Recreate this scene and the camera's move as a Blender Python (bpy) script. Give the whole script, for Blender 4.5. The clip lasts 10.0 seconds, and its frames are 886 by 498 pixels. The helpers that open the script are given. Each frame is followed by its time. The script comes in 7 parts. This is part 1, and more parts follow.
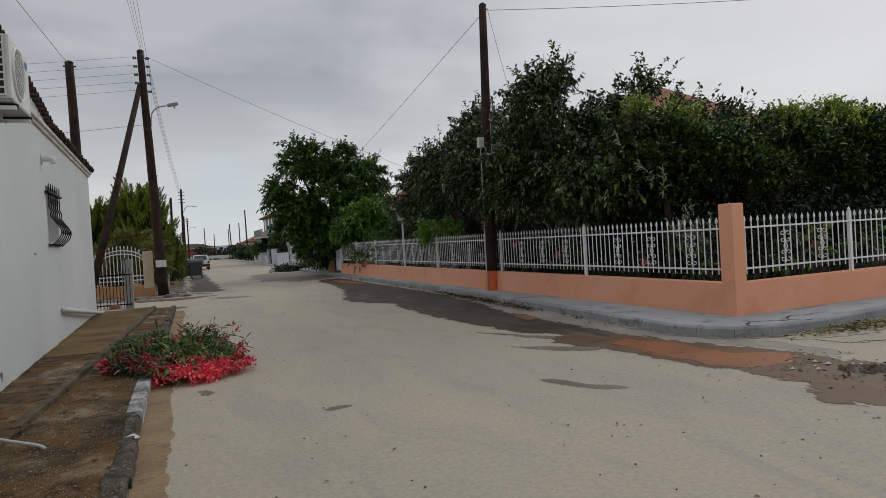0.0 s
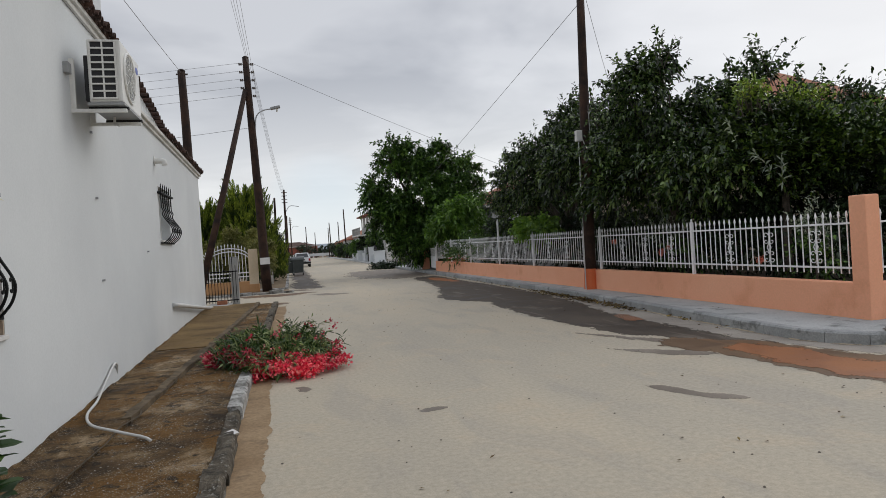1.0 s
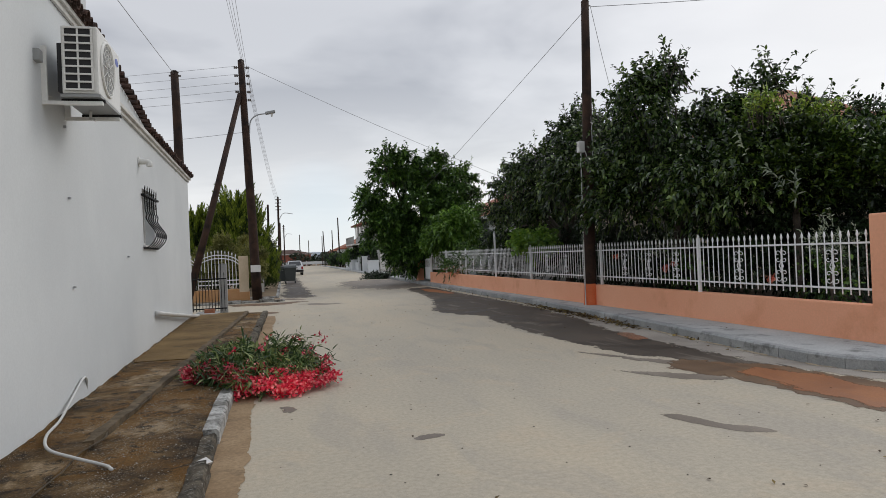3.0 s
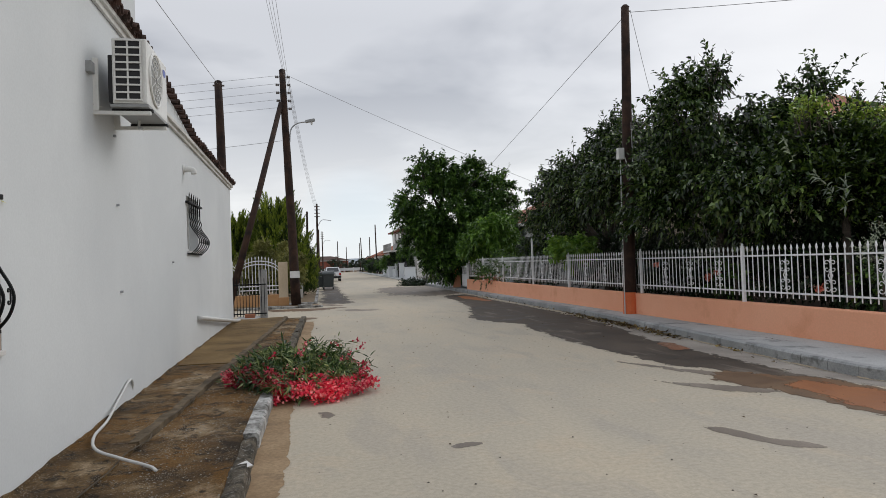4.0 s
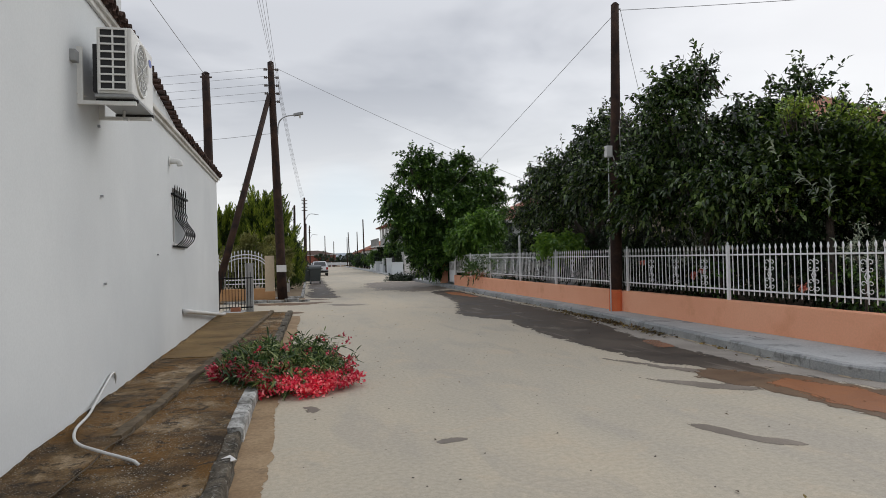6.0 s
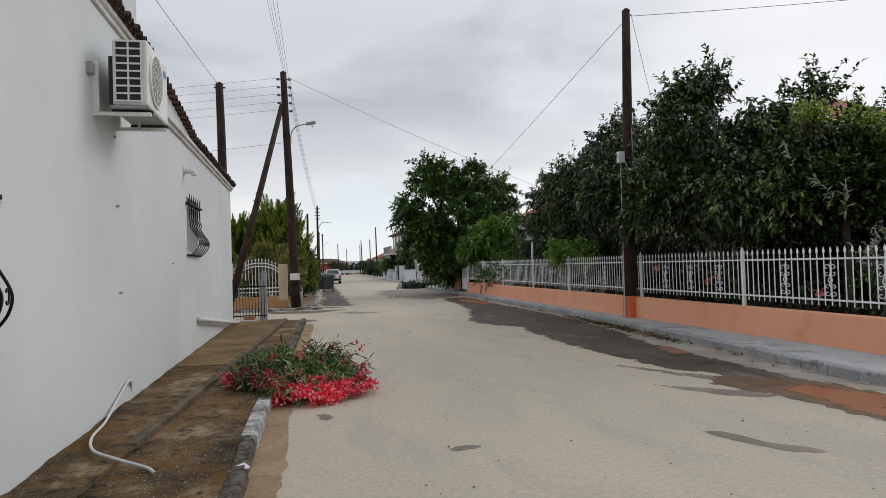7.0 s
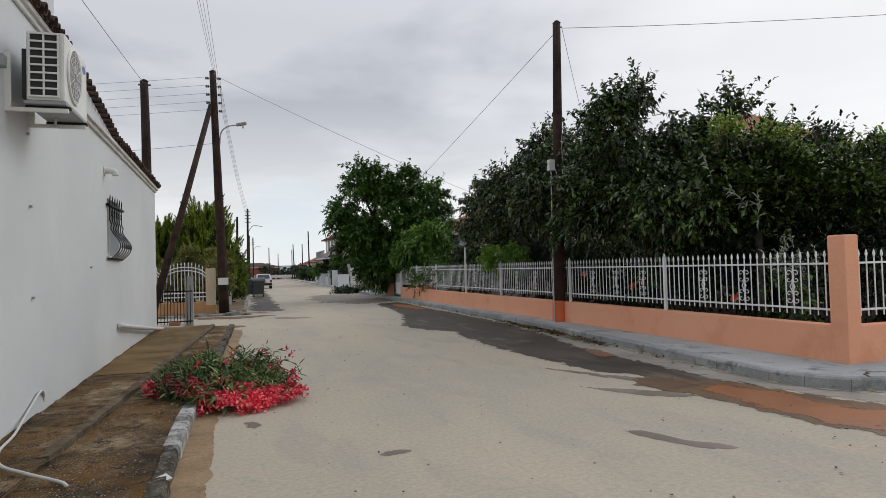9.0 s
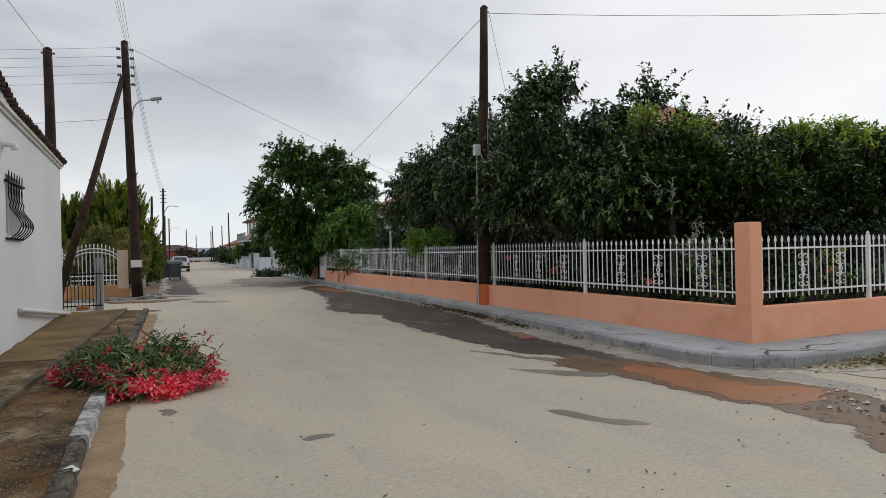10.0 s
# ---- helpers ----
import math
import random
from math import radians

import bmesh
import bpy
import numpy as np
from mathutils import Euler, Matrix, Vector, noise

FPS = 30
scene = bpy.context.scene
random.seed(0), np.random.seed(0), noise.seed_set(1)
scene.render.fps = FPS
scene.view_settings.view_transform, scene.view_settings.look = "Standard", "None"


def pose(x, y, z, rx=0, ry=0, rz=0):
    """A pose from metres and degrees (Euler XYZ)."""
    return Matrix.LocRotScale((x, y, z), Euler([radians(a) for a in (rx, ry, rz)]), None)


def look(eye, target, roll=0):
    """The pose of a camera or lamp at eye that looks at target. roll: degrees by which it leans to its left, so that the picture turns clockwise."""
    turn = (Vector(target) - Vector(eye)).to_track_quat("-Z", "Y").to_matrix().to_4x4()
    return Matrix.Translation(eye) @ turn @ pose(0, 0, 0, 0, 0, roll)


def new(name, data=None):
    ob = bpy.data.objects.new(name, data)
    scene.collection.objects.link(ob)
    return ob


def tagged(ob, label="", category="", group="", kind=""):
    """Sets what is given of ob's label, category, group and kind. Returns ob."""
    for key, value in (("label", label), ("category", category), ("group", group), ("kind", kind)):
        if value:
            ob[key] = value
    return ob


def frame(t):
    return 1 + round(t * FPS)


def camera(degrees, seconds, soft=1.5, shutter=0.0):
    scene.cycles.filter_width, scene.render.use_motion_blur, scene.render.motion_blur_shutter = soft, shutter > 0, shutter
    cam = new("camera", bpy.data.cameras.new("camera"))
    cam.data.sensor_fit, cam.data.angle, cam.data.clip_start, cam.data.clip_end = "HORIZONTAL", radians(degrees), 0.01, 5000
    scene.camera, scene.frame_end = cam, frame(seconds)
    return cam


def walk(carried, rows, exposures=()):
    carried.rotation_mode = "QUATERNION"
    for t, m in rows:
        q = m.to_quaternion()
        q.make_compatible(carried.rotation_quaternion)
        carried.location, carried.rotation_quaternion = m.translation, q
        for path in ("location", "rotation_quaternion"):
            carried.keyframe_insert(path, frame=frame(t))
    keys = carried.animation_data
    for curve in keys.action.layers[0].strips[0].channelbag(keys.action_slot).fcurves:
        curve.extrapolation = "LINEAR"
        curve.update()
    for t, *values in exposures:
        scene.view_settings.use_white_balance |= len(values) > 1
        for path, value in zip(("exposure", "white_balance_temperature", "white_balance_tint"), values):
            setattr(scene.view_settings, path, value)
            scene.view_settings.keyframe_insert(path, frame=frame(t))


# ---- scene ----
cam = camera(68.2, 10.0, soft=0.45)
PATH = [
    (0, (0.216, 0.006, 1.614), (0.976, 1.855, 1.583), -3.4),
    (0.5, (0.193, 0.147, 1.593), (0.782, 2.058, 1.609), -3.5),
    (1, (0.279, 0.275, 1.6), (0.767, 2.215, 1.58), -3.6),
    (1.5, (0.459, 0.412, 1.607), (0.839, 2.375, 1.565), -1.4),
    (2, (0.497, 0.575, 1.62), (1.075, 2.49, 1.615), -0.8),
    (2.5, (0.419, 0.762, 1.597), (1.253, 2.579, 1.624), -2.3),
    (3, (0.352, 0.805, 1.61), (0.86, 2.74, 1.622), -2.4),
    (3.2, (0.337, 0.788, 1.614), (0.778, 2.739, 1.611), -2.4),
    (4.5, (0.338, 0.829, 1.611), (0.678, 2.799, 1.672), -1.1),
    (5, (0.331, 0.801, 1.604), (0.521, 2.791, 1.642), -1.0),
    (5.5, (0.342, 0.812, 1.613), (0.674, 2.784, 1.636), -0.8),
    (5.7, (0.343, 0.819, 1.612), (0.749, 2.777, 1.632), -1.1),
    (6.8, (0.349, 0.833, 1.609), (0.804, 2.78, 1.646), -1.7),
    (7, (0.348, 0.818, 1.608), (0.747, 2.777, 1.655), -1.8),
    (7.5, (0.364, 0.809, 1.613), (0.769, 2.767, 1.663), -1.7),
    (8, (0.356, 0.802, 1.615), (0.854, 2.738, 1.682), -1.9),
    (8.5, (0.333, 0.804, 1.61), (0.782, 2.752, 1.673), -1.7),
    (9, (0.364, 0.788, 1.607), (0.958, 2.697, 1.663), -1.6),
    (9.5, (0.35, 0.803, 1.599), (1.059, 2.672, 1.648), -1.1),
    (10, (0.371, 0.814, 1.597), (1.177, 2.644, 1.598), -1.2),
]
EXPOSURES = [(0, -0.42), (0.6, -0.16), (1.2, 0.04), (1.8, 0.17), (2.2, 0.10), (3.0, 0.02), (4.5, 0.08), (7.5, 0.05), (10, -0.01)]
walk(cam, [(t, look(eye, target, roll)) for t, eye, target, roll in PATH], EXPOSURES)

# ---- light: overcast noon ----
world = bpy.data.worlds.new("world")
scene.world = world
world.use_nodes = True
wn, wl = world.node_tree.nodes, world.node_tree.links
wn.clear()
w_out = wn.new("ShaderNodeOutputWorld")
w_bg = wn.new("ShaderNodeBackground")
w_sky = wn.new("ShaderNodeTexSky")
w_sky.sky_type = "NISHITA"
w_sky.sun_disc = False
w_sky.sun_elevation, w_sky.sun_rotation = radians(35), radians(58)
w_co = wn.new("ShaderNodeTexCoord")
w_sep = wn.new("ShaderNodeSeparateXYZ")
wl.new(w_co.outputs["Generated"], w_sep.inputs[0])
# cloud deck: project the direction on a flat layer so that clouds flatten towards the horizon
w_zc = wn.new("ShaderNodeMath")
w_zc.operation = "MAXIMUM"
w_zc.inputs[1].default_value = 0.0
wl.new(w_sep.outputs["Z"], w_zc.inputs[0])
w_za = wn.new("ShaderNodeMath")
w_za.operation = "ADD"
w_za.inputs[1].default_value = 0.12
wl.new(w_zc.outputs[0], w_za.inputs[0])
w_div = wn.new("ShaderNodeVectorMath")
w_div.operation = "DIVIDE"
w_cmb = wn.new("ShaderNodeCombineXYZ")
for k in range(3):
    wl.new(w_za.outputs[0], w_cmb.inputs[k])
wl.new(w_co.outputs["Generated"], w_div.inputs[0])
wl.new(w_cmb.outputs[0], w_div.inputs[1])
w_noise = wn.new("ShaderNodeTexNoise")
w_noise.inputs["Scale"].default_value = 0.8
w_noise.inputs["Detail"].default_value = 5.0
w_noise.inputs["Roughness"].default_value = 0.5
w_noise.inputs["Distortion"].default_value = 0.35
wl.new(w_div.outputs[0], w_noise.inputs["Vector"])
w_ramp = wn.new("ShaderNodeValToRGB")
w_ramp.color_ramp.elements[0].position, w_ramp.color_ramp.elements[0].color = 0.42, (0.40, 0.41, 0.445, 1)
w_ramp.color_ramp.elements[1].position, w_ramp.color_ramp.elements[1].color = 0.60, (0.70, 0.705, 0.73, 1)
wl.new(w_noise.outputs["Fac"], w_ramp.inputs[0])
# brighter low band of cloud, and towards the hidden sun
w_low = wn.new("ShaderNodeMapRange")
w_low.inputs["From Min"].default_value, w_low.inputs["From Max"].default_value = 0.0, 0.30
w_low.inputs["To Min"].default_value, w_low.inputs["To Max"].default_value = 1.0, 0.0
wl.new(w_sep.outputs["Z"], w_low.inputs["Value"])
w_glow = wn.new("ShaderNodeVectorMath")
w_glow.operation = "DOT_PRODUCT"
w_glow.inputs[1].default_value = (0.75, 0.62, 0.24)
wl.new(w_co.outputs["Generated"], w_glow.inputs[0])
w_gr = wn.new("ShaderNodeMapRange")
w_gr.inputs["From Min"].default_value, w_gr.inputs["From Max"].default_value = 0.88, 0.985
w_gr.inputs["To Min"].default_value, w_gr.inputs["To Max"].default_value = 0.0, 0.72
wl.new(w_glow.outputs["Value"], w_gr.inputs["Value"])
w_mx = wn.new("ShaderNodeMath")
w_mx.operation = "MAXIMUM"
wl.new(w_low.outputs[0], w_mx.inputs[0])
wl.new(w_gr.outputs[0], w_mx.inputs[1])
w_mix = wn.new("ShaderNodeMix")
w_mix.data_type = "RGBA"
w_mix.inputs["B"].default_value = (1.03, 1.025, 1.03, 1)
wl.new(w_mx.outputs[0], w_mix.inputs["Factor"])
wl.new(w_ramp.outputs[0], w_mix.inputs["A"])
# thin places let some blue sky through
w_skm = wn.new("ShaderNodeMix")
w_skm.data_type = "RGBA"
w_skm.blend_type = "ADD"
w_skm.inputs["Factor"].default_value = 0.02
# the cloud breaks into pale blue low over the street's end
w_end = wn.new("ShaderNodeVectorMath")
w_end.operation = "DOT_PRODUCT"
w_end.inputs[1].default_value = (0.075, 0.995, 0.055)
wl.new(w_co.outputs["Generated"], w_end.inputs[0])
w_er = wn.new("ShaderNodeMapRange")
w_er.inputs["From Min"].default_value, w_er.inputs["From Max"].default_value = 0.9945, 0.9990
w_er.inputs["To Min"].default_value, w_er.inputs["To Max"].default_value = 0.0, 0.42
wl.new(w_end.outputs["Value"], w_er.inputs["Value"])
w_blue = wn.new("ShaderNodeMix")
w_blue.data_type = "RGBA"
w_blue.inputs["B"].default_value = (0.66, 0.82, 0.95, 1)
wl.new(w_er.outputs[0], w_blue.inputs["Factor"])
wl.new(w_mix.outputs["Result"], w_blue.inputs["A"])
wl.new(w_blue.outputs["Result"], w_skm.inputs["A"])
wl.new(w_sky.outputs[0], w_skm.inputs["B"])
wl.new(w_skm.outputs["Result"], w_bg.inputs["Color"])
w_zen = wn.new("ShaderNodeMapRange")
w_zen.inputs["From Min"].default_value, w_zen.inputs["From Max"].default_value = 0.35, 1.0
w_zen.inputs["To Min"].default_value, w_zen.inputs["To Max"].default_value = 0.83, 1.62
wl.new(w_sep.outputs["Z"], w_zen.inputs["Value"])
wl.new(w_zen.outputs[0], w_bg.inputs["Strength"])
wl.new(w_bg.outputs[0], w_out.inputs[0])

sun_data = bpy.data.lights.new("sun", "SUN")
sun_data.energy, sun_data.angle, sun_data.color = 0.7, radians(25), (1.0, 0.97, 0.92)
sun = new("sun", sun_data)
sun.matrix_world = look((34, 29, 28), (0, 8, 0))


# ---- materials ----
def material(name, rough=0.8, metal=0.0, spec=0.4):
    m = bpy.data.materials.new(name)
    m.use_nodes = True
    b = m.node_tree.nodes["Principled BSDF"]
    b.inputs["Roughness"].default_value = rough
    b.inputs["Metallic"].default_value = metal
    b.inputs["Specular IOR Level"].default_value = spec
    return m, m.node_tree.nodes, m.node_tree.links, b


def noise_node(n, l, scale, detail=6.0, rough=0.6, vec=None, dist=0.0):
    t = n.new("ShaderNodeTexNoise")
    t.inputs["Scale"].default_value, t.inputs["Detail"].default_value = scale, detail
    t.inputs["Roughness"].default_value, t.inputs["Distortion"].default_value = rough, dist
    if vec is not None:
        l.new(vec, t.inputs["Vector"])
    return t.outputs["Fac"]


def ramp(n, l, fac, stops):
    r = n.new("ShaderNodeValToRGB")
    e = r.color_ramp.elements
    while len(e) < len(stops):
        e.new(0.5)
    for k, (p, c) in enumerate(stops):
        e[k].position, e[k].color = p, (*c, 1)
    l.new(fac, r.inputs[0])
    return r.outputs[0]


def mix(n, l, fac, a, b, mode="MIX"):
    m = n.new("ShaderNodeMix")
    m.data_type, m.blend_type = "RGBA", mode
    for sock, v in (("Factor", fac), ("A", a), ("B", b)):
        if isinstance(v, (int, float)):
            m.inputs[sock].default_value = v
        elif isinstance(v, tuple):
            m.inputs[sock].default_value = (*v, 1)
        else:
            l.new(v, m.inputs[sock])
    return m.outputs["Result"]


def bump(n, l, b, height, strength, dist=0.01):
    k = n.new("ShaderNodeBump")
    k.inputs["Strength"].default_value, k.inputs["Distance"].default_value = strength, dist
    l.new(height, k.inputs["Height"])
    l.new(k.outputs[0], b.inputs["Normal"])


def position(n):
    return n.new("ShaderNodeNewGeometry").outputs["Position"]


def surface(name, a, b, big=0.6, fine=25.0, rough=0.85, grain=0.25, bumps=0.3, dist=0.006, metal=0.0, c=None, spec=0.35, island=0.0):
    """Two colours blended by large stains, with a fine grain; c: a third, rarer stain."""
    m, n, l, bs = material(name, rough, metal, spec)
    p = position(n)
    f1 = noise_node(n, l, big, 8, 0.62, p, 0.3)
    col = ramp(n, l, f1, [(0.35, a), (0.65, b)])
    if c is not None:
        f2 = noise_node(n, l, big * 2.7, 7, 0.65, p)
        fm = ramp(n, l, f2, [(0.55, (0, 0, 0)), (0.68, (1, 1, 1))])
        col = mix(n, l, fm, col, c)
    f3 = noise_node(n, l, fine, 5, 0.7, p)
    g = ramp(n, l, f3, [(0.3, (1 - grain,) * 3), (0.7, (1 + grain * 0.6,) * 3)])
    col = mix(n, l, 1.0, col, g, "MULTIPLY")
    if island:
        rnd = n.new("ShaderNodeObjectInfo").outputs["Random"]
        rr = ramp(n, l, rnd, [(0.0, (1 - island,) * 3), (1.0, (1 + island * 0.5,) * 3)])
        col = mix(n, l, 1.0, col, rr, "MULTIPLY")
    l.new(col, bs.inputs["Base Color"])
    bump(n, l, bs, f3, bumps, dist)
    return m


def leafy(name, dark, mid, light, rough=0.42, trans=0.25, spec=0.45):
    m, n, l, bs = material(name, rough, 0, spec)
    rnd = n.new("ShaderNodeNewGeometry").outputs["Random Per Island"]
    col = ramp(n, l, rnd, [(0.0, dark), (0.55, mid), (1.0, light)])
    f = noise_node(n, l, 0.9, 3, 0.6, position(n))
    g = ramp(n, l, f, [(0.34, (0.62, 0.65, 0.60)), (0.66, (1.38, 1.34, 1.12))])
    col = mix(n, l, 1.0, col, g, "MULTIPLY")
    l.new(col, bs.inputs["Base Color"])
    tr = n.new("ShaderNodeBsdfTranslucent")
    l.new(col, tr.inputs["Color"])
    ms = n.new("ShaderNodeMixShader")
    ms.inputs[0].default_value = trans
    l.new(bs.outputs[0], ms.inputs[1])
    l.new(tr.outputs[0], ms.inputs[2])
    l.new(ms.outputs[0], n["Material Output"].inputs["Surface"])
    return m


def plain(name, col, rough=0.5, metal=0.0, spec=0.4, var=0.08):
    return surface(name, tuple(v * (1 - var) for v in col), tuple(v * (1 + var) for v in col), 2.0, 40.0, rough, 0.06, 0.08, 0.002, metal, spec=spec)


def road_material():
    m, n, l, bs = material("worn_road_chippings", 0.85, 0, 0.3)
    p = position(n)
    mp = n.new("ShaderNodeMapping")
    mp.inputs["Scale"].default_value = (1.0, 0.3, 1.0)
    l.new(p, mp.inputs["Vector"])
    f1 = noise_node(n, l, 0.45, 7, 0.6, mp.outputs[0], 0.4)
    col = ramp(n, l, f1, [(0.38, (0.425, 0.383, 0.308)), (0.5, (0.46, 0.410, 0.322)), (0.62, (0.49, 0.428, 0.327))])
    f2 = noise_node(n, l, 1.3, 8, 0.7, p, 0.6)
    col = mix(n, l, ramp(n, l, f2, [(0.53, (0, 0, 0)), (0.64, (0.6, 0.6, 0.6))]), col, (0.50, 0.42, 0.31))
    f5 = noise_node(n, l, 1.5, 7, 0.6, mp.outputs[0], 0.8)
    col = mix(n, l, ramp(n, l, f5, [(0.53, (0, 0, 0)), (0.64, (0.6, 0.6, 0.6))]), col, (0.385, 0.35, 0.295))
    f3 = noise_node(n, l, 85.0, 4, 0.75, p)
    f4 = noise_node(n, l, 22.0, 5, 0.7, p)
    col = mix(n, l, 1.0, col, ramp(n, l, f3, [(0.30, (0.85, 0.85, 0.85)), (0.5, (1.0, 1.0, 1.0)), (0.72, (1.11, 1.11, 1.11))]), "MULTIPLY")
    col = mix(n, l, 1.0, col, ramp(n, l, f4, [(0.3, (0.82, 0.82, 0.82)), (0.7, (1.12, 1.12, 1.12))]), "MULTIPLY")
    l.new(col, bs.inputs["Base Color"])
    bump(n, l, bs, f3, 0.25, 0.003)
    return m


def wet(name, a, b, rough_lo, rough_hi, fine=60.0, dry=None):
    m, n, l, bs = material(name, 0.4, 0, 0.22)
    p = position(n)
    f1 = noise_node(n, l, 1.1, 8, 0.65, p, 0.5)
    col = ramp(n, l, f1, [(0.38, a), (0.62, b)])
    if dry is not None:
        mp = n.new("ShaderNodeMapping")
        mp.inputs["Scale"].default_value = (1.0, 0.22, 1.0)
        l.new(p, mp.inputs["Vector"])
        f2 = noise_node(n, l, 2.4, 7, 0.62, mp.outputs[0], 0.5)
        col = mix(n, l, ramp(n, l, f2, [(0.56, (0, 0, 0)), (0.66, (0.5, 0.5, 0.5))]), col, dry)
    f3 = noise_node(n, l, fine, 4, 0.7, p)
    col = mix(n, l, 1.0, col, ramp(n, l, f3, [(0.3, (0.8, 0.8, 0.8)), (0.7, (1.12, 1.12, 1.12))]), "MULTIPLY")
    l.new(col, bs.inputs["Base Color"])
    r = n.new("ShaderNodeMapRange")
    r.inputs["From Min"].default_value, r.inputs["From Max"].default_value = 0.35, 0.65
    r.inputs["To Min"].default_value, r.inputs["To Max"].default_value = rough_lo, rough_hi
    l.new(f1, r.inputs["Value"])
    l.new(r.outputs[0], bs.inputs["Roughness"])
    bump(n, l, bs, f3, 0.25, 0.003)
    # the rim breaks up into flecks where the film of water thins out
    at = n.new("ShaderNodeAttribute")
    at.attribute_name = "wetness"
    mq = n.new("ShaderNodeMapping")
    mq.inputs["Scale"].default_value = (1.0, 0.45, 1.0)
    l.new(p, mq.inputs["Vector"])
    f7 = noise_node(n, l, 5.0, 8, 0.68, mq.outputs[0], 0.5)
    sm = n.new("ShaderNodeMath")
    sm.operation = "MULTIPLY_ADD"
    sm.inputs[1].default_value = 3.0
    l.new(f7, sm.inputs[0])
    l.new(at.outputs["Fac"], sm.inputs[2])
    fade = n.new("ShaderNodeMapRange")
    fade.inputs["From Min"].default_value, fade.inputs["From Max"].default_value = 1.42, 1.58
    l.new(sm.outputs[0], fade.inputs["Value"])
    l.new(fade.outputs[0], bs.inputs["Alpha"])
    return m


def old_pavement():
    m, n, l, bs = material("mossy_old_cement", 0.92, 0, 0.25)
    p = position(n)
    f1 = noise_node(n, l, 1.3, 9, 0.68, p, 0.5)
    col = ramp(n, l, f1, [(0.37, (0.030, 0.020, 0.011)), (0.46, (0.092, 0.056, 0.024)), (0.54, (0.155, 0.10, 0.046)), (0.63, (0.33, 0.25, 0.16))])
    f2 = noise_node(n, l, 0.8, 6, 0.6, p, 0.3)
    col = mix(n, l, ramp(n, l, f2, [(0.47, (0, 0, 0)), (0.57, (0.85, 0.85, 0.85))]), col, (0.145, 0.072, 0.015))
    f5 = noise_node(n, l, 5.5, 8, 0.75, p, 0.4)
    col = mix(n, l, ramp(n, l, f5, [(0.52, (0, 0, 0)), (0.59, (0.9, 0.9, 0.9))]), col, (0.026, 0.019, 0.012))
    v = n.new("ShaderNodeTexVoronoi")
    v.inputs["Scale"].default_value = 62.0
    l.new(p, v.inputs["Vector"])
    f6 = noise_node(n, l, 2.6, 5, 0.6, p)
    spots = mix(n, l, 1.0, ramp(n, l, v.outputs["Distance"], [(0.18, (1, 1, 1)), (0.32, (0, 0, 0))]), ramp(n, l, f6, [(0.40, (0, 0, 0)), (0.54, (1, 1, 1))]), "MULTIPLY")
    col = mix(n, l, spots, col, (0.36, 0.33, 0.28))
    f3 = noise_node(n, l, 75.0, 4, 0.75, p)
    col = mix(n, l, 1.0, col, ramp(n, l, f3, [(0.30, (0.55, 0.55, 0.55)), (0.70, (1.62, 1.60, 1.55))]), "MULTIPLY")
    l.new(col, bs.inputs["Base Color"])
    bump(n, l, bs, f3, 1.0, 0.018)
    return m


M_ROAD = road_material()
M_GROUND = surface("dusty_soil", (0.16, 0.11, 0.065), (0.27, 0.205, 0.13), 0.3, 18, 0.95, 0.3, 0.5)
M_GARDEN = surface("garden_soil", (0.06, 0.045, 0.03), (0.11, 0.085, 0.055), 0.9, 14, 0.95, 0.4, 0.8, 0.02)
M_WET = wet("wet_asphalt", (0.050, 0.041, 0.033), (0.108, 0.086, 0.067), 0.52, 0.78, dry=(0.25, 0.215, 0.175))
M_DAMP = wet("damp_road", (0.165, 0.138, 0.112), (0.25, 0.212, 0.172), 0.5, 0.75, dry=(0.33, 0.30, 0.255))
M_DAMPLT = wet("faint_damp_road", (0.29, 0.26, 0.225), (0.40, 0.36, 0.31), 0.6, 0.85)
M_SAND = wet("ochre_sand_film", (0.45, 0.365, 0.26), (0.475, 0.40, 0.295), 0.8, 0.9)
M_MUD = wet("red_mud_puddle", (0.25, 0.092, 0.034), (0.34, 0.14, 0.058), 0.45, 0.7)
M_MUDDRY = wet("brown_silt", (0.11, 0.065, 0.037), (0.19, 0.12, 0.07), 0.5, 0.75, dry=(0.22, 0.12, 0.06))
M_WATER = wet("still_water", (0.05, 0.035, 0.025), (0.09, 0.07, 0.05), 0.10, 0.2, 5.0)
M_WATER.node_tree.nodes["Principled BSDF"].inputs["Specular IOR Level"].default_value = 0.9
M_PAVE = surface("grey_cement_pavement", (0.39, 0.405, 0.40), (0.49, 0.50, 0.49), 0.8, 35, 0.85, 0.22, 0.35, 0.005, c=(0.20, 0.21, 0.205))
M_KERB = surface("grey_concrete_kerb", (0.31, 0.325, 0.325), (0.43, 0.44, 0.435), 1.4, 45, 0.85, 0.25, 0.4, 0.005, c=(0.2, 0.205, 0.2), island=0.15)
M_OLDKERB = surface("worn_mossy_kerb", (0.10, 0.095, 0.082), (0.58, 0.58, 0.56), 4.5, 60, 0.9, 0.35, 0.4, 0.006, c=(0.04, 0.037, 0.03))
M_OLDPAVE = old_pavement()
M_GUTTER = surface("sandy_gutter_cement", (0.25, 0.165, 0.09), (0.36, 0.255, 0.15), 1.5, 30, 0.9, 0.25, 0.4, 0.006, c=(0.20, 0.14, 0.085))
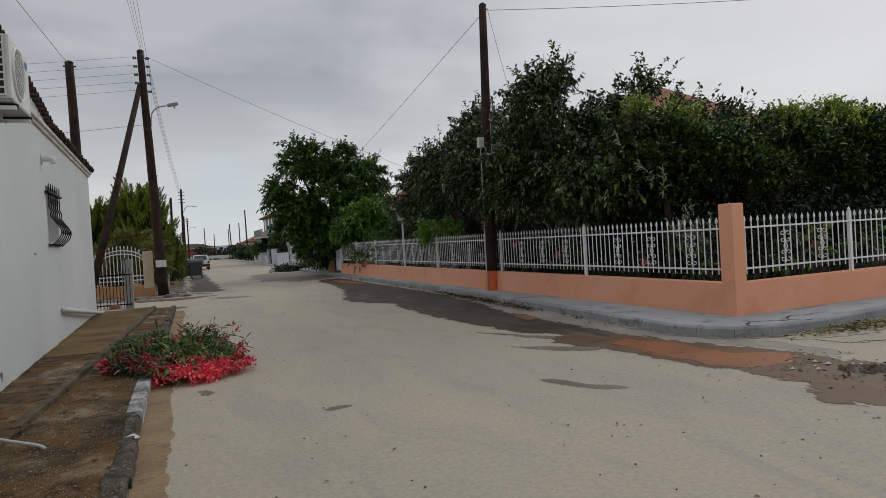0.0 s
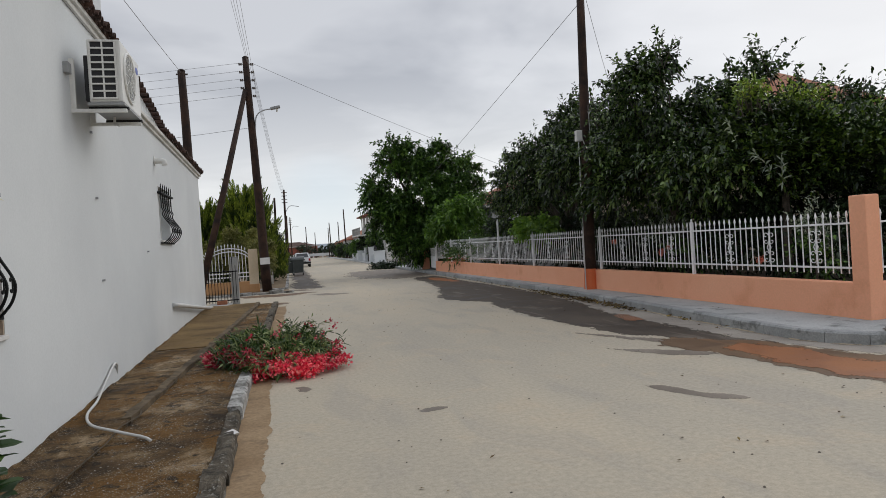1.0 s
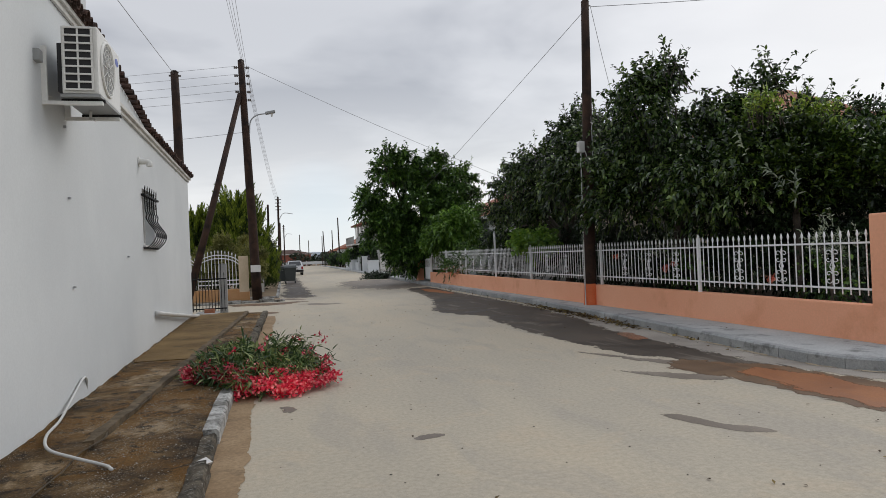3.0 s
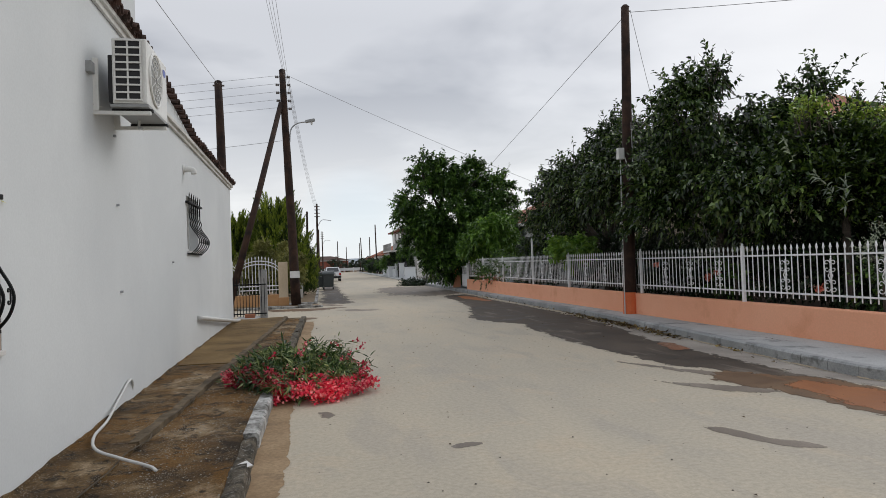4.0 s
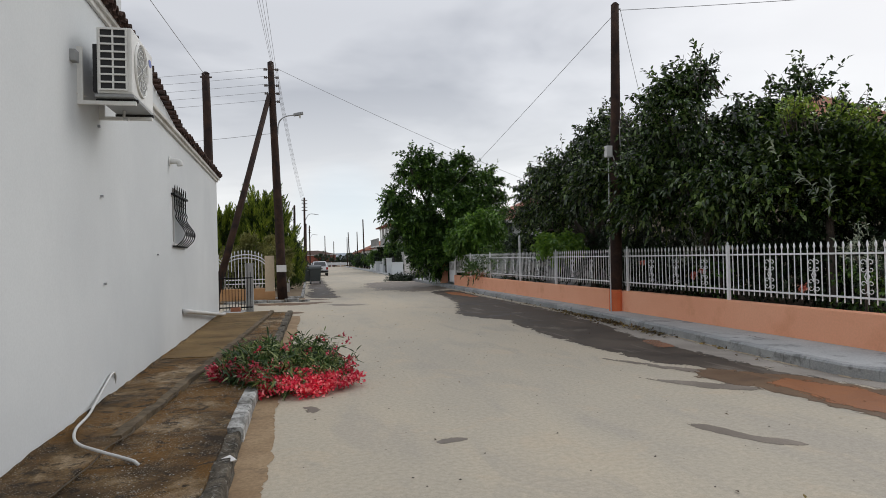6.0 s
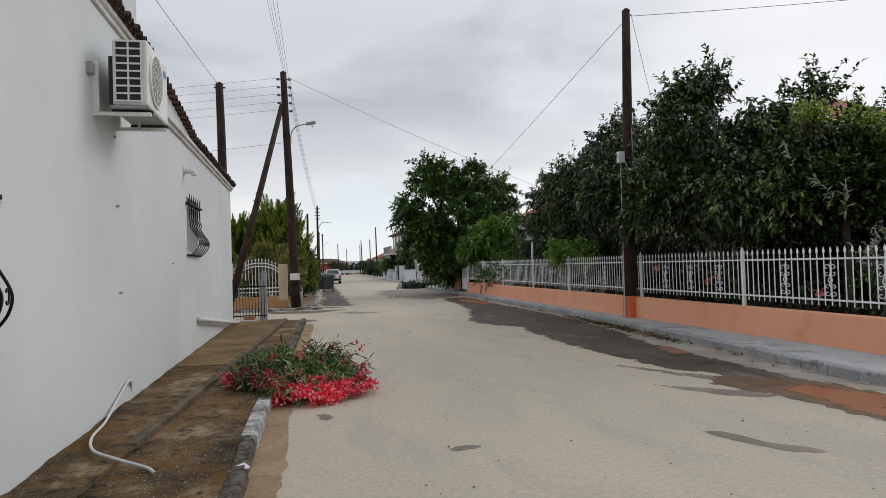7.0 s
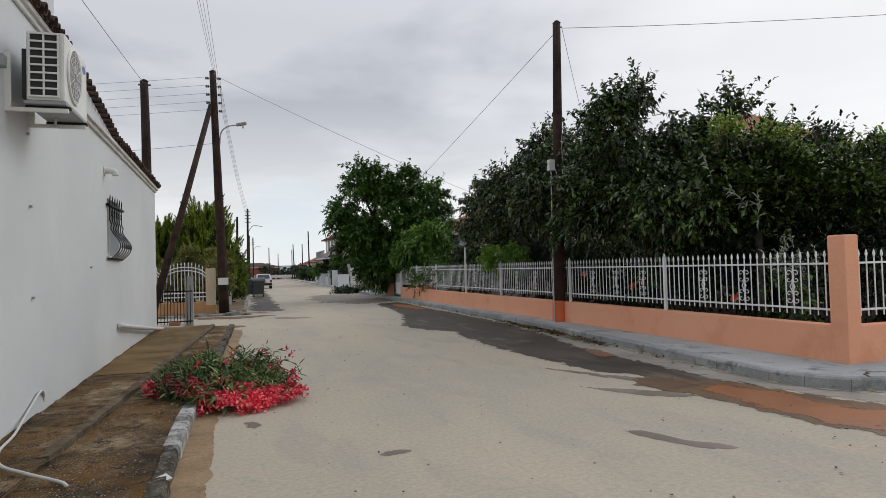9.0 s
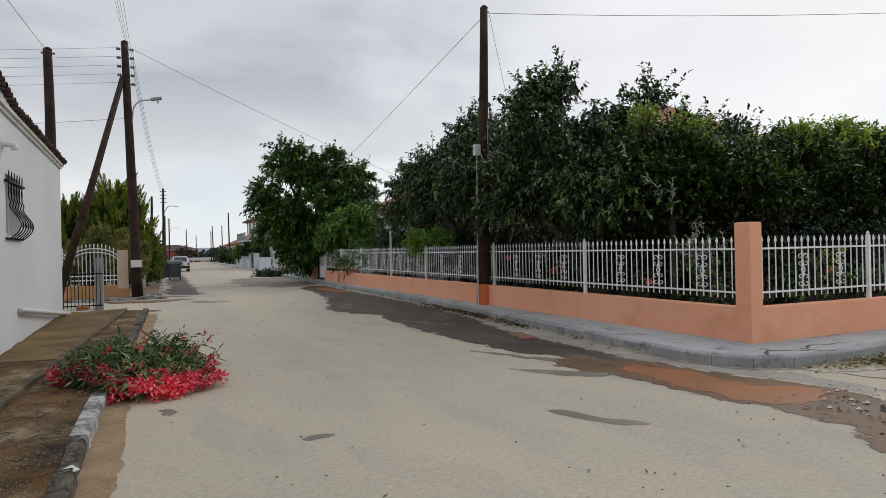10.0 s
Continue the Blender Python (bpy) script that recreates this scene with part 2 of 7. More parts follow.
M_WHITE = surface("white_plaster", (0.595, 0.62, 0.63), (0.665, 0.69, 0.695), 0.4, 45, 0.85, 0.05, 0.3, 0.004)
M_TRIMW = surface("white_cornice", (0.52, 0.51, 0.48), (0.70, 0.69, 0.66), 1.5, 20, 0.8, 0.08, 0.2, 0.004)
M_SALMON = surface("salmon_painted_plaster", (0.90, 0.42, 0.25), (0.95, 0.48, 0.30), 0.5, 30, 0.8, 0.07, 0.25, 0.004, c=(0.84, 0.385, 0.225))
M_SALMONDK = surface("fresh_orange_paint", (0.72, 0.17, 0.06), (0.80, 0.22, 0.085), 2.0, 30, 0.7, 0.1, 0.25, 0.004)
M_CREAM = surface("cream_painted_plaster", (0.60, 0.49, 0.34), (0.72, 0.61, 0.46), 0.9, 25, 0.85, 0.1, 0.3, 0.004)
M_ORANGEW = surface("ochre_painted_plaster", (0.50, 0.27, 0.12), (0.58, 0.34, 0.17), 0.9, 25, 0.85, 0.1, 0.3, 0.004)
# balcony recess: a darker, warmer grey than the outer walls
M_BALC = surface("beige_grey_recess", (0.30, 0.29, 0.26), (0.36, 0.345, 0.31), 0.6, 20, 0.85, 0.05, 0.2, 0.004)
M_GREYP = surface("grey_cement_post", (0.34, 0.34, 0.33), (0.44, 0.44, 0.42), 1.2, 25, 0.85, 0.15, 0.3, 0.004)
M_FENCE = plain("white_enamel_iron", (0.88, 0.89, 0.89), 0.4)
M_BLACK = plain("black_wrought_iron", (0.008, 0.009, 0.010), 0.55, 0, 0.2)
M_POLE = surface("creosoted_wood", (0.016, 0.010, 0.009), (0.062, 0.032, 0.020), 2.5, 60, 0.85, 0.4, 0.6, 0.008)
M_BARK = surface("tree_bark", (0.06, 0.05, 0.04), (0.12, 0.10, 0.08), 4.0, 50, 0.95, 0.4, 0.9, 0.02)
M_TILE = surface("clay_roof_tile", (0.30, 0.115, 0.065), (0.42, 0.18, 0.10), 3.0, 30, 0.85, 0.25, 0.4, 0.006, island=0.3)
M_TILEOLD = surface("weathered_dark_tile", (0.030, 0.022, 0.019), (0.115, 0.062, 0.046), 5.0, 30, 0.9, 0.35, 0.5, 0.01, island=0.3)
M_METAL = plain("galvanised_steel", (0.38, 0.39, 0.40), 0.4, 0.8)
M_PORC = plain("glazed_insulator", (0.10, 0.085, 0.075), 0.2)
M_WIRE = plain("aged_cable", (0.24, 0.24, 0.245), 0.6)
M_PLASTW = plain("white_appliance_paint", (0.72, 0.72, 0.69), 0.4)
M_PIPE = plain("white_plastic_pipe", (0.60, 0.60, 0.58), 0.4)
M_DARK = plain("dark_interior", (0.02, 0.02, 0.022), 0.6)
M_BIN = plain("dark_green_grey_plastic", (0.085, 0.097, 0.096), 0.5)
M_GLASS = plain("dark_window_glass", (0.03, 0.035, 0.04), 0.06, 0, 0.6)
M_MARBLE = surface("white_marble", (0.62, 0.61, 0.59), (0.72, 0.71, 0.69), 1.5, 20, 0.4, 0.06, 0.1)
M_BEIGE = surface("beige_stone_tile", (0.36, 0.29, 0.22), (0.45, 0.37, 0.29), 1.5, 20, 0.5, 0.1, 0.1)
L_PEACH = leafy("fruit_tree_leaf", (0.006, 0.016, 0.003), (0.028, 0.064, 0.012), (0.15, 0.22, 0.065), 0.27, 0.12, 0.62)
L_WALNUT = leafy("walnut_leaf", (0.012, 0.036, 0.006), (0.052, 0.122, 0.021), (0.15, 0.27, 0.048), 0.40, 0.2)
L_WALNUTLT = leafy("pale_walnut_leaf", (0.035, 0.095, 0.012), (0.095, 0.20, 0.03), (0.20, 0.34, 0.06))
L_CITRUS = leafy("citrus_leaf", (0.007, 0.018, 0.004), (0.022, 0.050, 0.008), (0.12, 0.19, 0.03), 0.36, 0.10)
L_LIGHT = leafy("vine_leaf", (0.07, 0.16, 0.025), (0.14, 0.26, 0.04), (0.26, 0.40, 0.07))
L_TIPS = leafy("young_citrus_leaf", (0.10, 0.19, 0.025), (0.24, 0.36, 0.05), (0.46, 0.55, 0.11), 0.4, 0.3)
# nearly black: behind the railing it stands in for shade under the trees
L_SHRUB = leafy("shade_dark_leaf", (0.005, 0.012, 0.004), (0.013, 0.030, 0.009), (0.040, 0.078, 0.025), 0.42, 0.08)
L_OLEANDER = leafy("oleander_leaf", (0.012, 0.036, 0.008), (0.060, 0.120, 0.032), (0.34, 0.40, 0.18), 0.40)
L_RED = leafy("red_oleander_petal", (0.45, 0.010, 0.040), (0.80, 0.055, 0.13), (0.92, 0.40, 0.45), 0.6, 0.3)
L_PINK = leafy("rose_petal", (0.60, 0.12, 0.09), (0.70, 0.22, 0.16), (0.75, 0.45, 0.40), 0.6, 0.3)
L_CYPRESS = leafy("cypress_foliage", (0.010, 0.028, 0.004), (0.030, 0.062, 0.008), (0.08, 0.12, 0.016), 0.65, 0.1)
L_CONIFER = leafy("young_cypress_foliage", (0.07, 0.12, 0.012), (0.17, 0.24, 0.026), (0.36, 0.42, 0.055), 0.65, 0.12)
L_OLIVE = leafy("olive_shrub_leaf", (0.11, 0.12, 0.035), (0.22, 0.225, 0.07), (0.36, 0.35, 0.14), 0.6)
L_YELLOW = leafy("variegated_leaf", (0.12, 0.22, 0.025), (0.62, 0.57, 0.07), (0.86, 0.80, 0.22), 0.4)
L_SILVER = leafy("silver_leaf", (0.18, 0.22, 0.18), (0.32, 0.37, 0.31), (0.46, 0.52, 0.45))
L_WEED = leafy("weed_leaf", (0.018, 0.052, 0.012), (0.038, 0.09, 0.02), (0.08, 0.15, 0.035), 0.45, 0.15)
L_DEAD = leafy("dry_leaf_litter", (0.05, 0.03, 0.018), (0.12, 0.08, 0.04), (0.25, 0.19, 0.07), 0.9, 0.1)
M_CARW = plain("white_car_paint", (0.70, 0.71, 0.72), 0.25, 0, 0.5)
M_RUBBER = plain("black_rubber", (0.02, 0.02, 0.02), 0.8)
M_REDB = surface("red_brown_render", (0.27, 0.085, 0.06), (0.34, 0.12, 0.085), 0.4, 20, 0.9, 0.1, 0.2)
M_HILL = surface("hazy_hills", (0.26, 0.31, 0.36), (0.32, 0.36, 0.39), 0.004, 0.1, 1.0, 0.1, 0.0)
M_SIGN = plain("white_paper", (0.74, 0.74, 0.72), 0.6)
M_TERRA = plain("terracotta_plastic", (0.42, 0.12, 0.05), 0.6)
M_POTG = plain("pale_grey_pot", (0.42, 0.45, 0.45), 0.5)
M_LAMPG = plain("grey_lamp_housing", (0.30, 0.31, 0.31), 0.5)
M_TAIL = plain("red_lamp_lens", (0.35, 0.015, 0.012), 0.25)


# ---- mesh helpers ----
def part(name, bm, mat, parent=None, label="", smooth=False):
    me = bpy.data.meshes.new(name)
    bm.to_mesh(me)
    bm.free()
    if smooth:
        me.shade_smooth()
    me.materials.append(mat)
    ob = new(name, me)
    ob.parent = parent
    if label:
        tagged(ob, label)
    return ob


def raw(name, verts, faces, mat, parent=None, label="", smooth=False):
    me = bpy.data.meshes.new(name)
    me.from_pydata(verts, [], faces)
    if smooth:
        me.shade_smooth()
    me.materials.append(mat)
    ob = new(name, me)
    ob.parent = parent
    if label:
        tagged(ob, label)
    return ob


def empty(name, at, label, category, group="", kind=""):
    e = new(name)
    e.location = at
    return tagged(e, label, category, group, kind)


def local(parent, p):
    return Vector(p) - parent.location if parent is not None else Vector(p)


def add_box(bm, lo, hi, bevel=0.0, m=None):
    c = [(a + b) / 2 for a, b in zip(lo, hi)]
    s = [max(b - a, 1e-4) for a, b in zip(lo, hi)]
    mat = Matrix.Translation(c) @ Matrix.Diagonal((*s, 1))
    if m is not None:
        mat = m @ mat
    r = bmesh.ops.create_cube(bm, size=1.0, matrix=mat)
    if bevel:
        es = {e for v in r["verts"] for e in v.link_edges}
        bmesh.ops.bevel(bm, geom=list(es), offset=bevel, segments=2, affect="EDGES", profile=0.6)
    return bm


def box(lo, hi, bevel=0.0, m=None):
    return add_box(bmesh.new(), lo, hi, bevel, m)


def add_cone(bm, a, b, r1, r2, seg=10, caps=True):
    a, b = Vector(a), Vector(b)
    d = b - a
    m = Matrix.Translation((a + b) / 2) @ d.to_track_quat("Z", "Y").to_matrix().to_4x4()
    bmesh.ops.create_cone(bm, cap_ends=caps, segments=seg, radius1=r1, radius2=r2, depth=d.length, matrix=m)
    return bm


def add_tube(bm, pts, r, seg=6):
    """A tube along a polyline; r: one radius or one for each point."""
    pts = [Vector(p) for p in pts]
    rs = r if isinstance(r, (list, tuple)) else [r] * len(pts)
    rings = []
    side = None
    for k, p in enumerate(pts):
        d = (pts[min(k + 1, len(pts) - 1)] - pts[max(k - 1, 0)]).normalized()
        if side is None:
            side = d.orthogonal().normalized()
        side = (side - d * side.dot(d)).normalized()
        up = d.cross(side)
        rings.append([bm.verts.new(p + (side * math.cos(q) + up * math.sin(q)) * rs[k]) for q in [2 * math.pi * j / seg for j in range(seg)]])
    for a, b in zip(rings, rings[1:]):
        for j in range(seg):
            bm.faces.new((a[j], a[(j + 1) % seg], b[(j + 1) % seg], b[j]))
    bm.faces.new(list(reversed(rings[0])))
    bm.faces.new(rings[-1])
    return bm


def spline(pts, n=8):
    """Catmull-Rom through the points."""
    p = [Vector(q) for q in pts]
    p = [2 * p[0] - p[1]] + p + [2 * p[-1] - p[-2]]
    out = []
    for k in range(1, len(p) - 2):
        for j in range(n):
            t = j / n
            out.append(0.5 * (2 * p[k] + (p[k + 1] - p[k - 1]) * t + (2 * p[k - 1] - 5 * p[k] + 4 * p[k + 1] - p[k + 2]) * t * t
                              + (3 * p[k] - p[k - 1] - 3 * p[k + 1] + p[k + 2]) * t ** 3))
    return out + [p[-2]]


def sag(a, b, drop, n=14):
    a, b = Vector(a), Vector(b)
    return [a.lerp(b, k / n) - Vector((0, 0, drop * 4 * (k / n) * (1 - k / n))) for k in range(n + 1)]


def leaf_arrays(rng, base, way, length, width, fold=0.25, droop=0.25, six=False):
    """Folded leaves of four or six points each, from numpy arrays of base points and directions."""
    n = len(base)
    way = way / np.linalg.norm(way, axis=1, keepdims=True)
    rnd = rng.normal(size=(n, 3))
    side = np.cross(way, rnd * 0.55 + np.array([0, 0, 1.2]))
    side /= np.linalg.norm(side, axis=1, keepdims=True) + 1e-9
    nor = np.cross(side, way)
    L = (length * rng.uniform(0.7, 1.25, n))[:, None]
    W = (width * rng.uniform(0.75, 1.2, n))[:, None] * 0.5
    drop = np.array([0, 0, 1.0]) * L * droop
    if not six:
        mid = base + way * L * 0.45
        return np.stack([base, mid + side * W + nor * W * fold, base + way * L - drop, mid - side * W + nor * W * fold], axis=1)
    lo, hi = base + way * L * 0.30 - drop * 0.06, base + way * L * 0.66 - drop * 0.4
    curl = nor * W * fold
    return np.stack([base, lo + side * W + curl, hi + side * W * 0.72 + curl * 0.6, base + way * L - drop, hi - side * W * 0.72 + curl * 0.6, lo - side * W + curl], axis=1)


def broad_leaves(name, rg, base, way, length, width, mat, parent=None, droop=0.3, waist=0.42):
    """Near leaves: an outline of ten points round a folded midrib."""
    verts, faces = [], []
    prof = ((0.0, 0.04), (0.14, 0.55), (waist, 1.0), (0.68, 0.72), (0.86, 0.34))
    for p, d, L, W in zip(base, way, length, width):
        p, d = Vector(p), Vector(d).normalized()
        s = d.cross(Vector((rg.normal() * 0.3, rg.normal() * 0.3, 1.0))).normalized()
        u = s.cross(d)
        b = len(verts)
        for t, w in prof:
            m = p + d * L * t - Vector((0, 0, droop * L * t * t))
            jag = 1 + 0.18 * rg.normal()
            verts += [tuple(m), tuple(m + s * W * 0.5 * w * jag + u * W * 0.12 * w), tuple(m - s * W * 0.5 * w * jag + u * W * 0.12 * w)]
        verts.append(tuple(p + d * L - Vector((0, 0, droop * L))))
        for k in range(len(prof) - 1):
            q = b + k * 3
            faces += [(q, q + 1, q + 4, q + 3), (q, q + 3, q + 5, q + 2)]
        q = b + (len(prof) - 1) * 3
        faces += [(q, q + 1, b + len(prof) * 3), (q, b + len(prof) * 3, q + 2)]
    return raw(name, verts, faces, mat, parent)


def leaf_mesh(name, verts, mat, parent=None, label=""):
    n, k = verts.shape[:2]
    me = bpy.data.meshes.new(name)
    idx = np.arange(n)[:, None] * k
    tri = np.concatenate([idx + np.array([0, q, q + 1]) for q in range(1, k - 1)], axis=1).reshape(-1)
    me.vertices.add(n * k)
    me.vertices.foreach_set("co", np.asarray(verts, dtype=np.float32).reshape(-1))
    me.loops.add(len(tri))
    me.loops.foreach_set("vertex_index", tri.astype(np.int32))
    me.polygons.add(len(tri) // 3)
    me.polygons.foreach_set("loop_start", np.arange(0, len(tri), 3, dtype=np.int32))
    me.update(calc_edges=True)
    me.validate()
    me.materials.append(mat)
    ob = new(name, me)
    ob.parent = parent
    if label:
        tagged(ob, label)
    return ob


def twig_leaves(rng, starts, ways, length, per, leaf_l, leaf_w, droop=0.25, spread=0.9, six=False):
    """Leaves along drooping twigs."""
    n = len(starts)
    t = np.tile(np.linspace(0.12, 1.0, per), n)
    s = np.repeat(starts, per, axis=0)
    w = np.repeat(ways / (np.linalg.norm(ways, axis=1, keepdims=True) + 1e-9), per, axis=0)
    ll = np.repeat(length * rng.uniform(0.6, 1.3, n), per)
    p = s + w * (t * ll)[:, None]
    p[:, 2] -= droop * ll * t * t * 0.8
    d = w * 0.55 + rng.normal(size=(n * per, 3)) * spread * 0.6
    d[:, 2] -= droop
    return leaf_arrays(rng, p, d, np.full(n * per, leaf_l), np.full(n * per, leaf_w), droop=droop, six=six)


def crown_twigs(rng, lobes, count, low=0.0, lump=9, gaps=()):
    """Twig starts, directions and lengths: a thin dark core in each lobe (cx, cy, cz, rx, ry, rz), and tufts of shoots that stand out from it.
    gaps: openings between the limbs, as (end, end, radius)."""
    balls = [(*l[:3], l[3] * 0.72, l[4] * 0.72, l[5] * 0.72, 0, 0, 0.3) for l in lobes]
    weight = [(l[3] * l[4] + l[4] * l[5] + l[3] * l[5]) * 0.55 for l in lobes]
    for l in lobes:
        for _ in range(lump):
            a, c = rng.uniform(0, 6.283), rng.uniform(-0.5, 0.98)
            q = math.sqrt(1 - c * c)
            f = rng.uniform(0.16, 0.40)
            r = (l[3] * l[4] * l[5]) ** (1 / 3) * f
            out = (math.cos(a) * q, math.sin(a) * q, c + 0.25)
            far = rng.uniform(0.72, 1.05)
            balls.append((l[0] + out[0] * l[3] * far, l[1] + out[1] * l[4] * far, l[2] + c * l[5] * far, r, r, r * 0.85, *out))
            weight.append(3 * r * r * rng.uniform(0.5, 1.7))
    pick = rng.choice(len(balls), size=count, p=np.array(weight) / sum(weight))
    b = np.array(balls)[pick]
    d = rng.normal(size=(count, 3))
    d /= np.linalg.norm(d, axis=1, keepdims=True)
    core = pick < len(lobes)
    r = np.where(core, rng.uniform(0.45, 1.05, count), rng.uniform(0.1, 0.85, count))
    p = b[:, :3] + d * b[:, 3:6] * r[:, None]
    way = d * np.where(core, 1.0, 0.75)[:, None] + b[:, 6:] * 0.8 + rng.normal(size=(count, 3)) * 0.3
    keep = p[:, 2] > low
    for u, v, rad in gaps:
        u, v = np.array(u), np.array(v)
        t = np.clip((p - u) @ (v - u) / ((v - u) @ (v - u)), 0, 1)
        keep &= np.linalg.norm(p - u - t[:, None] * (v - u), axis=1) > rad
    return p[keep], way[keep]


def tree(name, foot, lobes, twigs, leaf_mat, label, category="tree", trunk_r=0.14, twig=0.55, per=16, leaf=(0.13, 0.05), droop=0.3, seed=1, sprigs=0, low=0.6, kind="", trunk=True, group="", lump=9, tips=None, six=True, gaps=()):
    rng = np.random.default_rng(seed)
    e = empty(name, foot, label, category, group, kind)
    f = Vector(foot)
    loc = [(l[0] - f.x, l[1] - f.y, l[2] - f.z, *l[3:]) for l in lobes]
    if trunk:
        bm = bmesh.new()
        fork = Vector((0, 0, min(l[2] - 0.6 * l[5] for l in loc)))
        fork.z = max(fork.z, 0.9)
        add_tube(bm, spline([(0, 0, -0.05), (0.04, 0.03, fork.z * 0.5), tuple(fork)], 4), [trunk_r * (1.25 - 0.4 * k / 8) for k in range(9)], 10)
        part("trunk", bm, M_BARK, e, smooth=True)
        for l in loc:
            c = Vector(l[:3])
            for q in range(3):
                bm = bmesh.new()
                a = rng.uniform(0, 6.28)
                tip = c + Vector((math.cos(a) * l[3] * 0.7, math.sin(a) * l[4] * 0.7, rng.uniform(-0.1, 0.75) * l[5]))
                mid = fork.lerp(tip, 0.5) + Vector((0, 0, 0.25))
                pts = spline([tuple(fork - Vector((0, 0, 0.1))), tuple(mid), tuple(tip)], 5)
                add_tube(bm, pts, [trunk_r * 0.55 * (1 - 0.85 * k / (len(pts) - 1)) for k in range(len(pts))], 6)
                part("limb", bm, M_BARK, e, smooth=True)
    p, w = crown_twigs(rng, loc, twigs, low - f.z, lump, [(Vector(a) - f, Vector(b) - f, r) for a, b, r in gaps])
    v = [twig_leaves(rng, p, w, twig, per, leaf[0], leaf[1], droop, six=six)]
    if sprigs:
        hi = sorted(loc, key=lambda l: -(l[2] + l[5]))[: max(2, (3 * len(loc)) // 4)]
        sp = []
        for k in range(sprigs):
            l = hi[k % len(hi)]
            a = rng.uniform(0, 6.28)
            q = rng.uniform(0, 0.85)
            sp.append((l[0] + math.cos(a) * l[3] * q, l[1] + math.sin(a) * l[4] * q, l[2] + l[5] * math.sqrt(1 - q * q) * 0.95))
        sw = rng.normal(size=(sprigs, 3)) * 0.36 + np.array([0, 0, 1.0])
        tip_v = twig_leaves(rng, np.array(sp), sw, twig * 1.5, int(per * 0.8), leaf[0] * 1.05, leaf[1], 0.2, 0.75, six)
        bm = bmesh.new()
        for q, d in zip(sp, sw):
            q, d = Vector(q), Vector(d).normalized() * twig * 1.5
            add_tube(bm, [q - d * 0.3, q + d * 0.5 - Vector((0, 0, 0.03)), q + d - Vector((0, 0, 0.16 * twig * 1.5))], [0.011, 0.007, 0.003], 4)
        tagged(part("young_wood", bm, M_BARK, e), kind="stuff")
        if tips is not None:
            leaf_mesh("young_growth", tip_v, tips, e, "pale young leaf tips")
        else:
            v.append(tip_v)
    leaf_mesh("crown", np.concatenate(v), leaf_mat, e)
    return e


def blot(outline, z, mat, name, label, category="puddle", amp=0.05, freq=2.2, n=10, seed=0.0, fray=0.14):
    """A flat irregular patch with a frayed outline, a few millimetres over the road."""
    pts = spline([(x, y, 0) for x, y in outline] + [(*outline[0], 0)], n)[:-1]
    edge = []
    for q in pts:
        w = Vector((noise.noise(Vector((q.x * freq, q.y * freq, seed))), noise.noise(Vector((q.x * freq, q.y * freq, seed + 9))), 0)) * amp
        edge.append((q.x + w.x, q.y + w.y))
    e0 = np.array(edge)
    e1 = np.roll(e0, -1, axis=0)
    step = max(fray * 0.35, 0.02)
    lo, hi = e0.min(axis=0) - fray, e0.max(axis=0) + fray
    nx, ny = int((hi[0] - lo[0]) / step) + 2, int((hi[1] - lo[1]) / step) + 2
    gx, gy = np.meshgrid(lo[0] + np.arange(nx) * step, lo[1] + np.arange(ny) * step, indexing="ij")
    g = np.stack([gx.ravel(), gy.ravel()], 1)
    d2 = np.full(len(g), 1e9)
    inside = np.zeros(len(g), dtype=bool)
    for a, b in zip(e0, e1):
        ab = b - a
        t = np.clip(((g - a) @ ab) / (ab @ ab + 1e-12), 0, 1)
        d2 = np.minimum(d2, ((g - a - t[:, None] * ab) ** 2).sum(axis=1))
        cross = (a[1] > g[:, 1]) != (b[1] > g[:, 1])
        inside ^= cross & (g[:, 0] < ab[0] * (g[:, 1] - a[1]) / (ab[1] + 1e-12) + a[0])
    sd = np.where(inside, 1, -1) * np.sqrt(d2) / fray
    idx = np.arange(nx * ny).reshape(nx, ny)
    quads = np.stack([idx[:-1, :-1], idx[1:, :-1], idx[1:, 1:], idx[:-1, 1:]], -1).reshape(-1, 4)
    quads = quads[(sd[quads] > -0.95).any(axis=1)]
    used, inv = np.unique(quads, return_inverse=True)
    me = bpy.data.meshes.new(name)
    me.from_pydata([(x, y, z) for x, y in g[used]], [], inv.reshape(-1, 4).tolist())
    film = me.attributes.new("wetness", "FLOAT", "POINT")
    film.data.foreach_set("value", np.clip(sd[used], -1.2, 1.6).astype(np.float32))
    me.materials.append(mat)
    ob = new(name, me)
    return tagged(ob, label, category, kind="structure")


# ---- ground, road, pavements ----
def strip(name, left, right, y0, y1, z, mat, steps=60, cols=6, thick=0.0, rough=0.0, label="", category="", kind="structure"):
    """A sheet between two lines x = left(y) and x = right(y), with slight unevenness and a skirt down both long sides."""
    bm = bmesh.new()
    rows = []
    for i in range(steps + 1):
        y = y0 + (y1 - y0) * i / steps
        a, b = left(y), right(y)
        row = []
        if thick:
            row.append(bm.verts.new((a, y, z - thick)))
        for j in range(cols + 1):
            x = a + (b - a) * j / cols
            row.append(bm.verts.new((x, y, z + rough * noise.noise(Vector((x * 2.3, y * 2.3, z * 7))))))
        if thick:
            row.append(bm.verts.new((b, y, z - thick)))
        rows.append(row)
    for r, s in zip(rows, rows[1:]):
        for j in range(len(r) - 1):
            bm.faces.new((r[j], r[j + 1], s[j + 1], s[j]))
    if thick:
        bm.faces.new(rows[0])
        bm.faces.new(list(reversed(rows[-1])))
    return tagged(part(name, bm, mat), label, category, kind=kind)


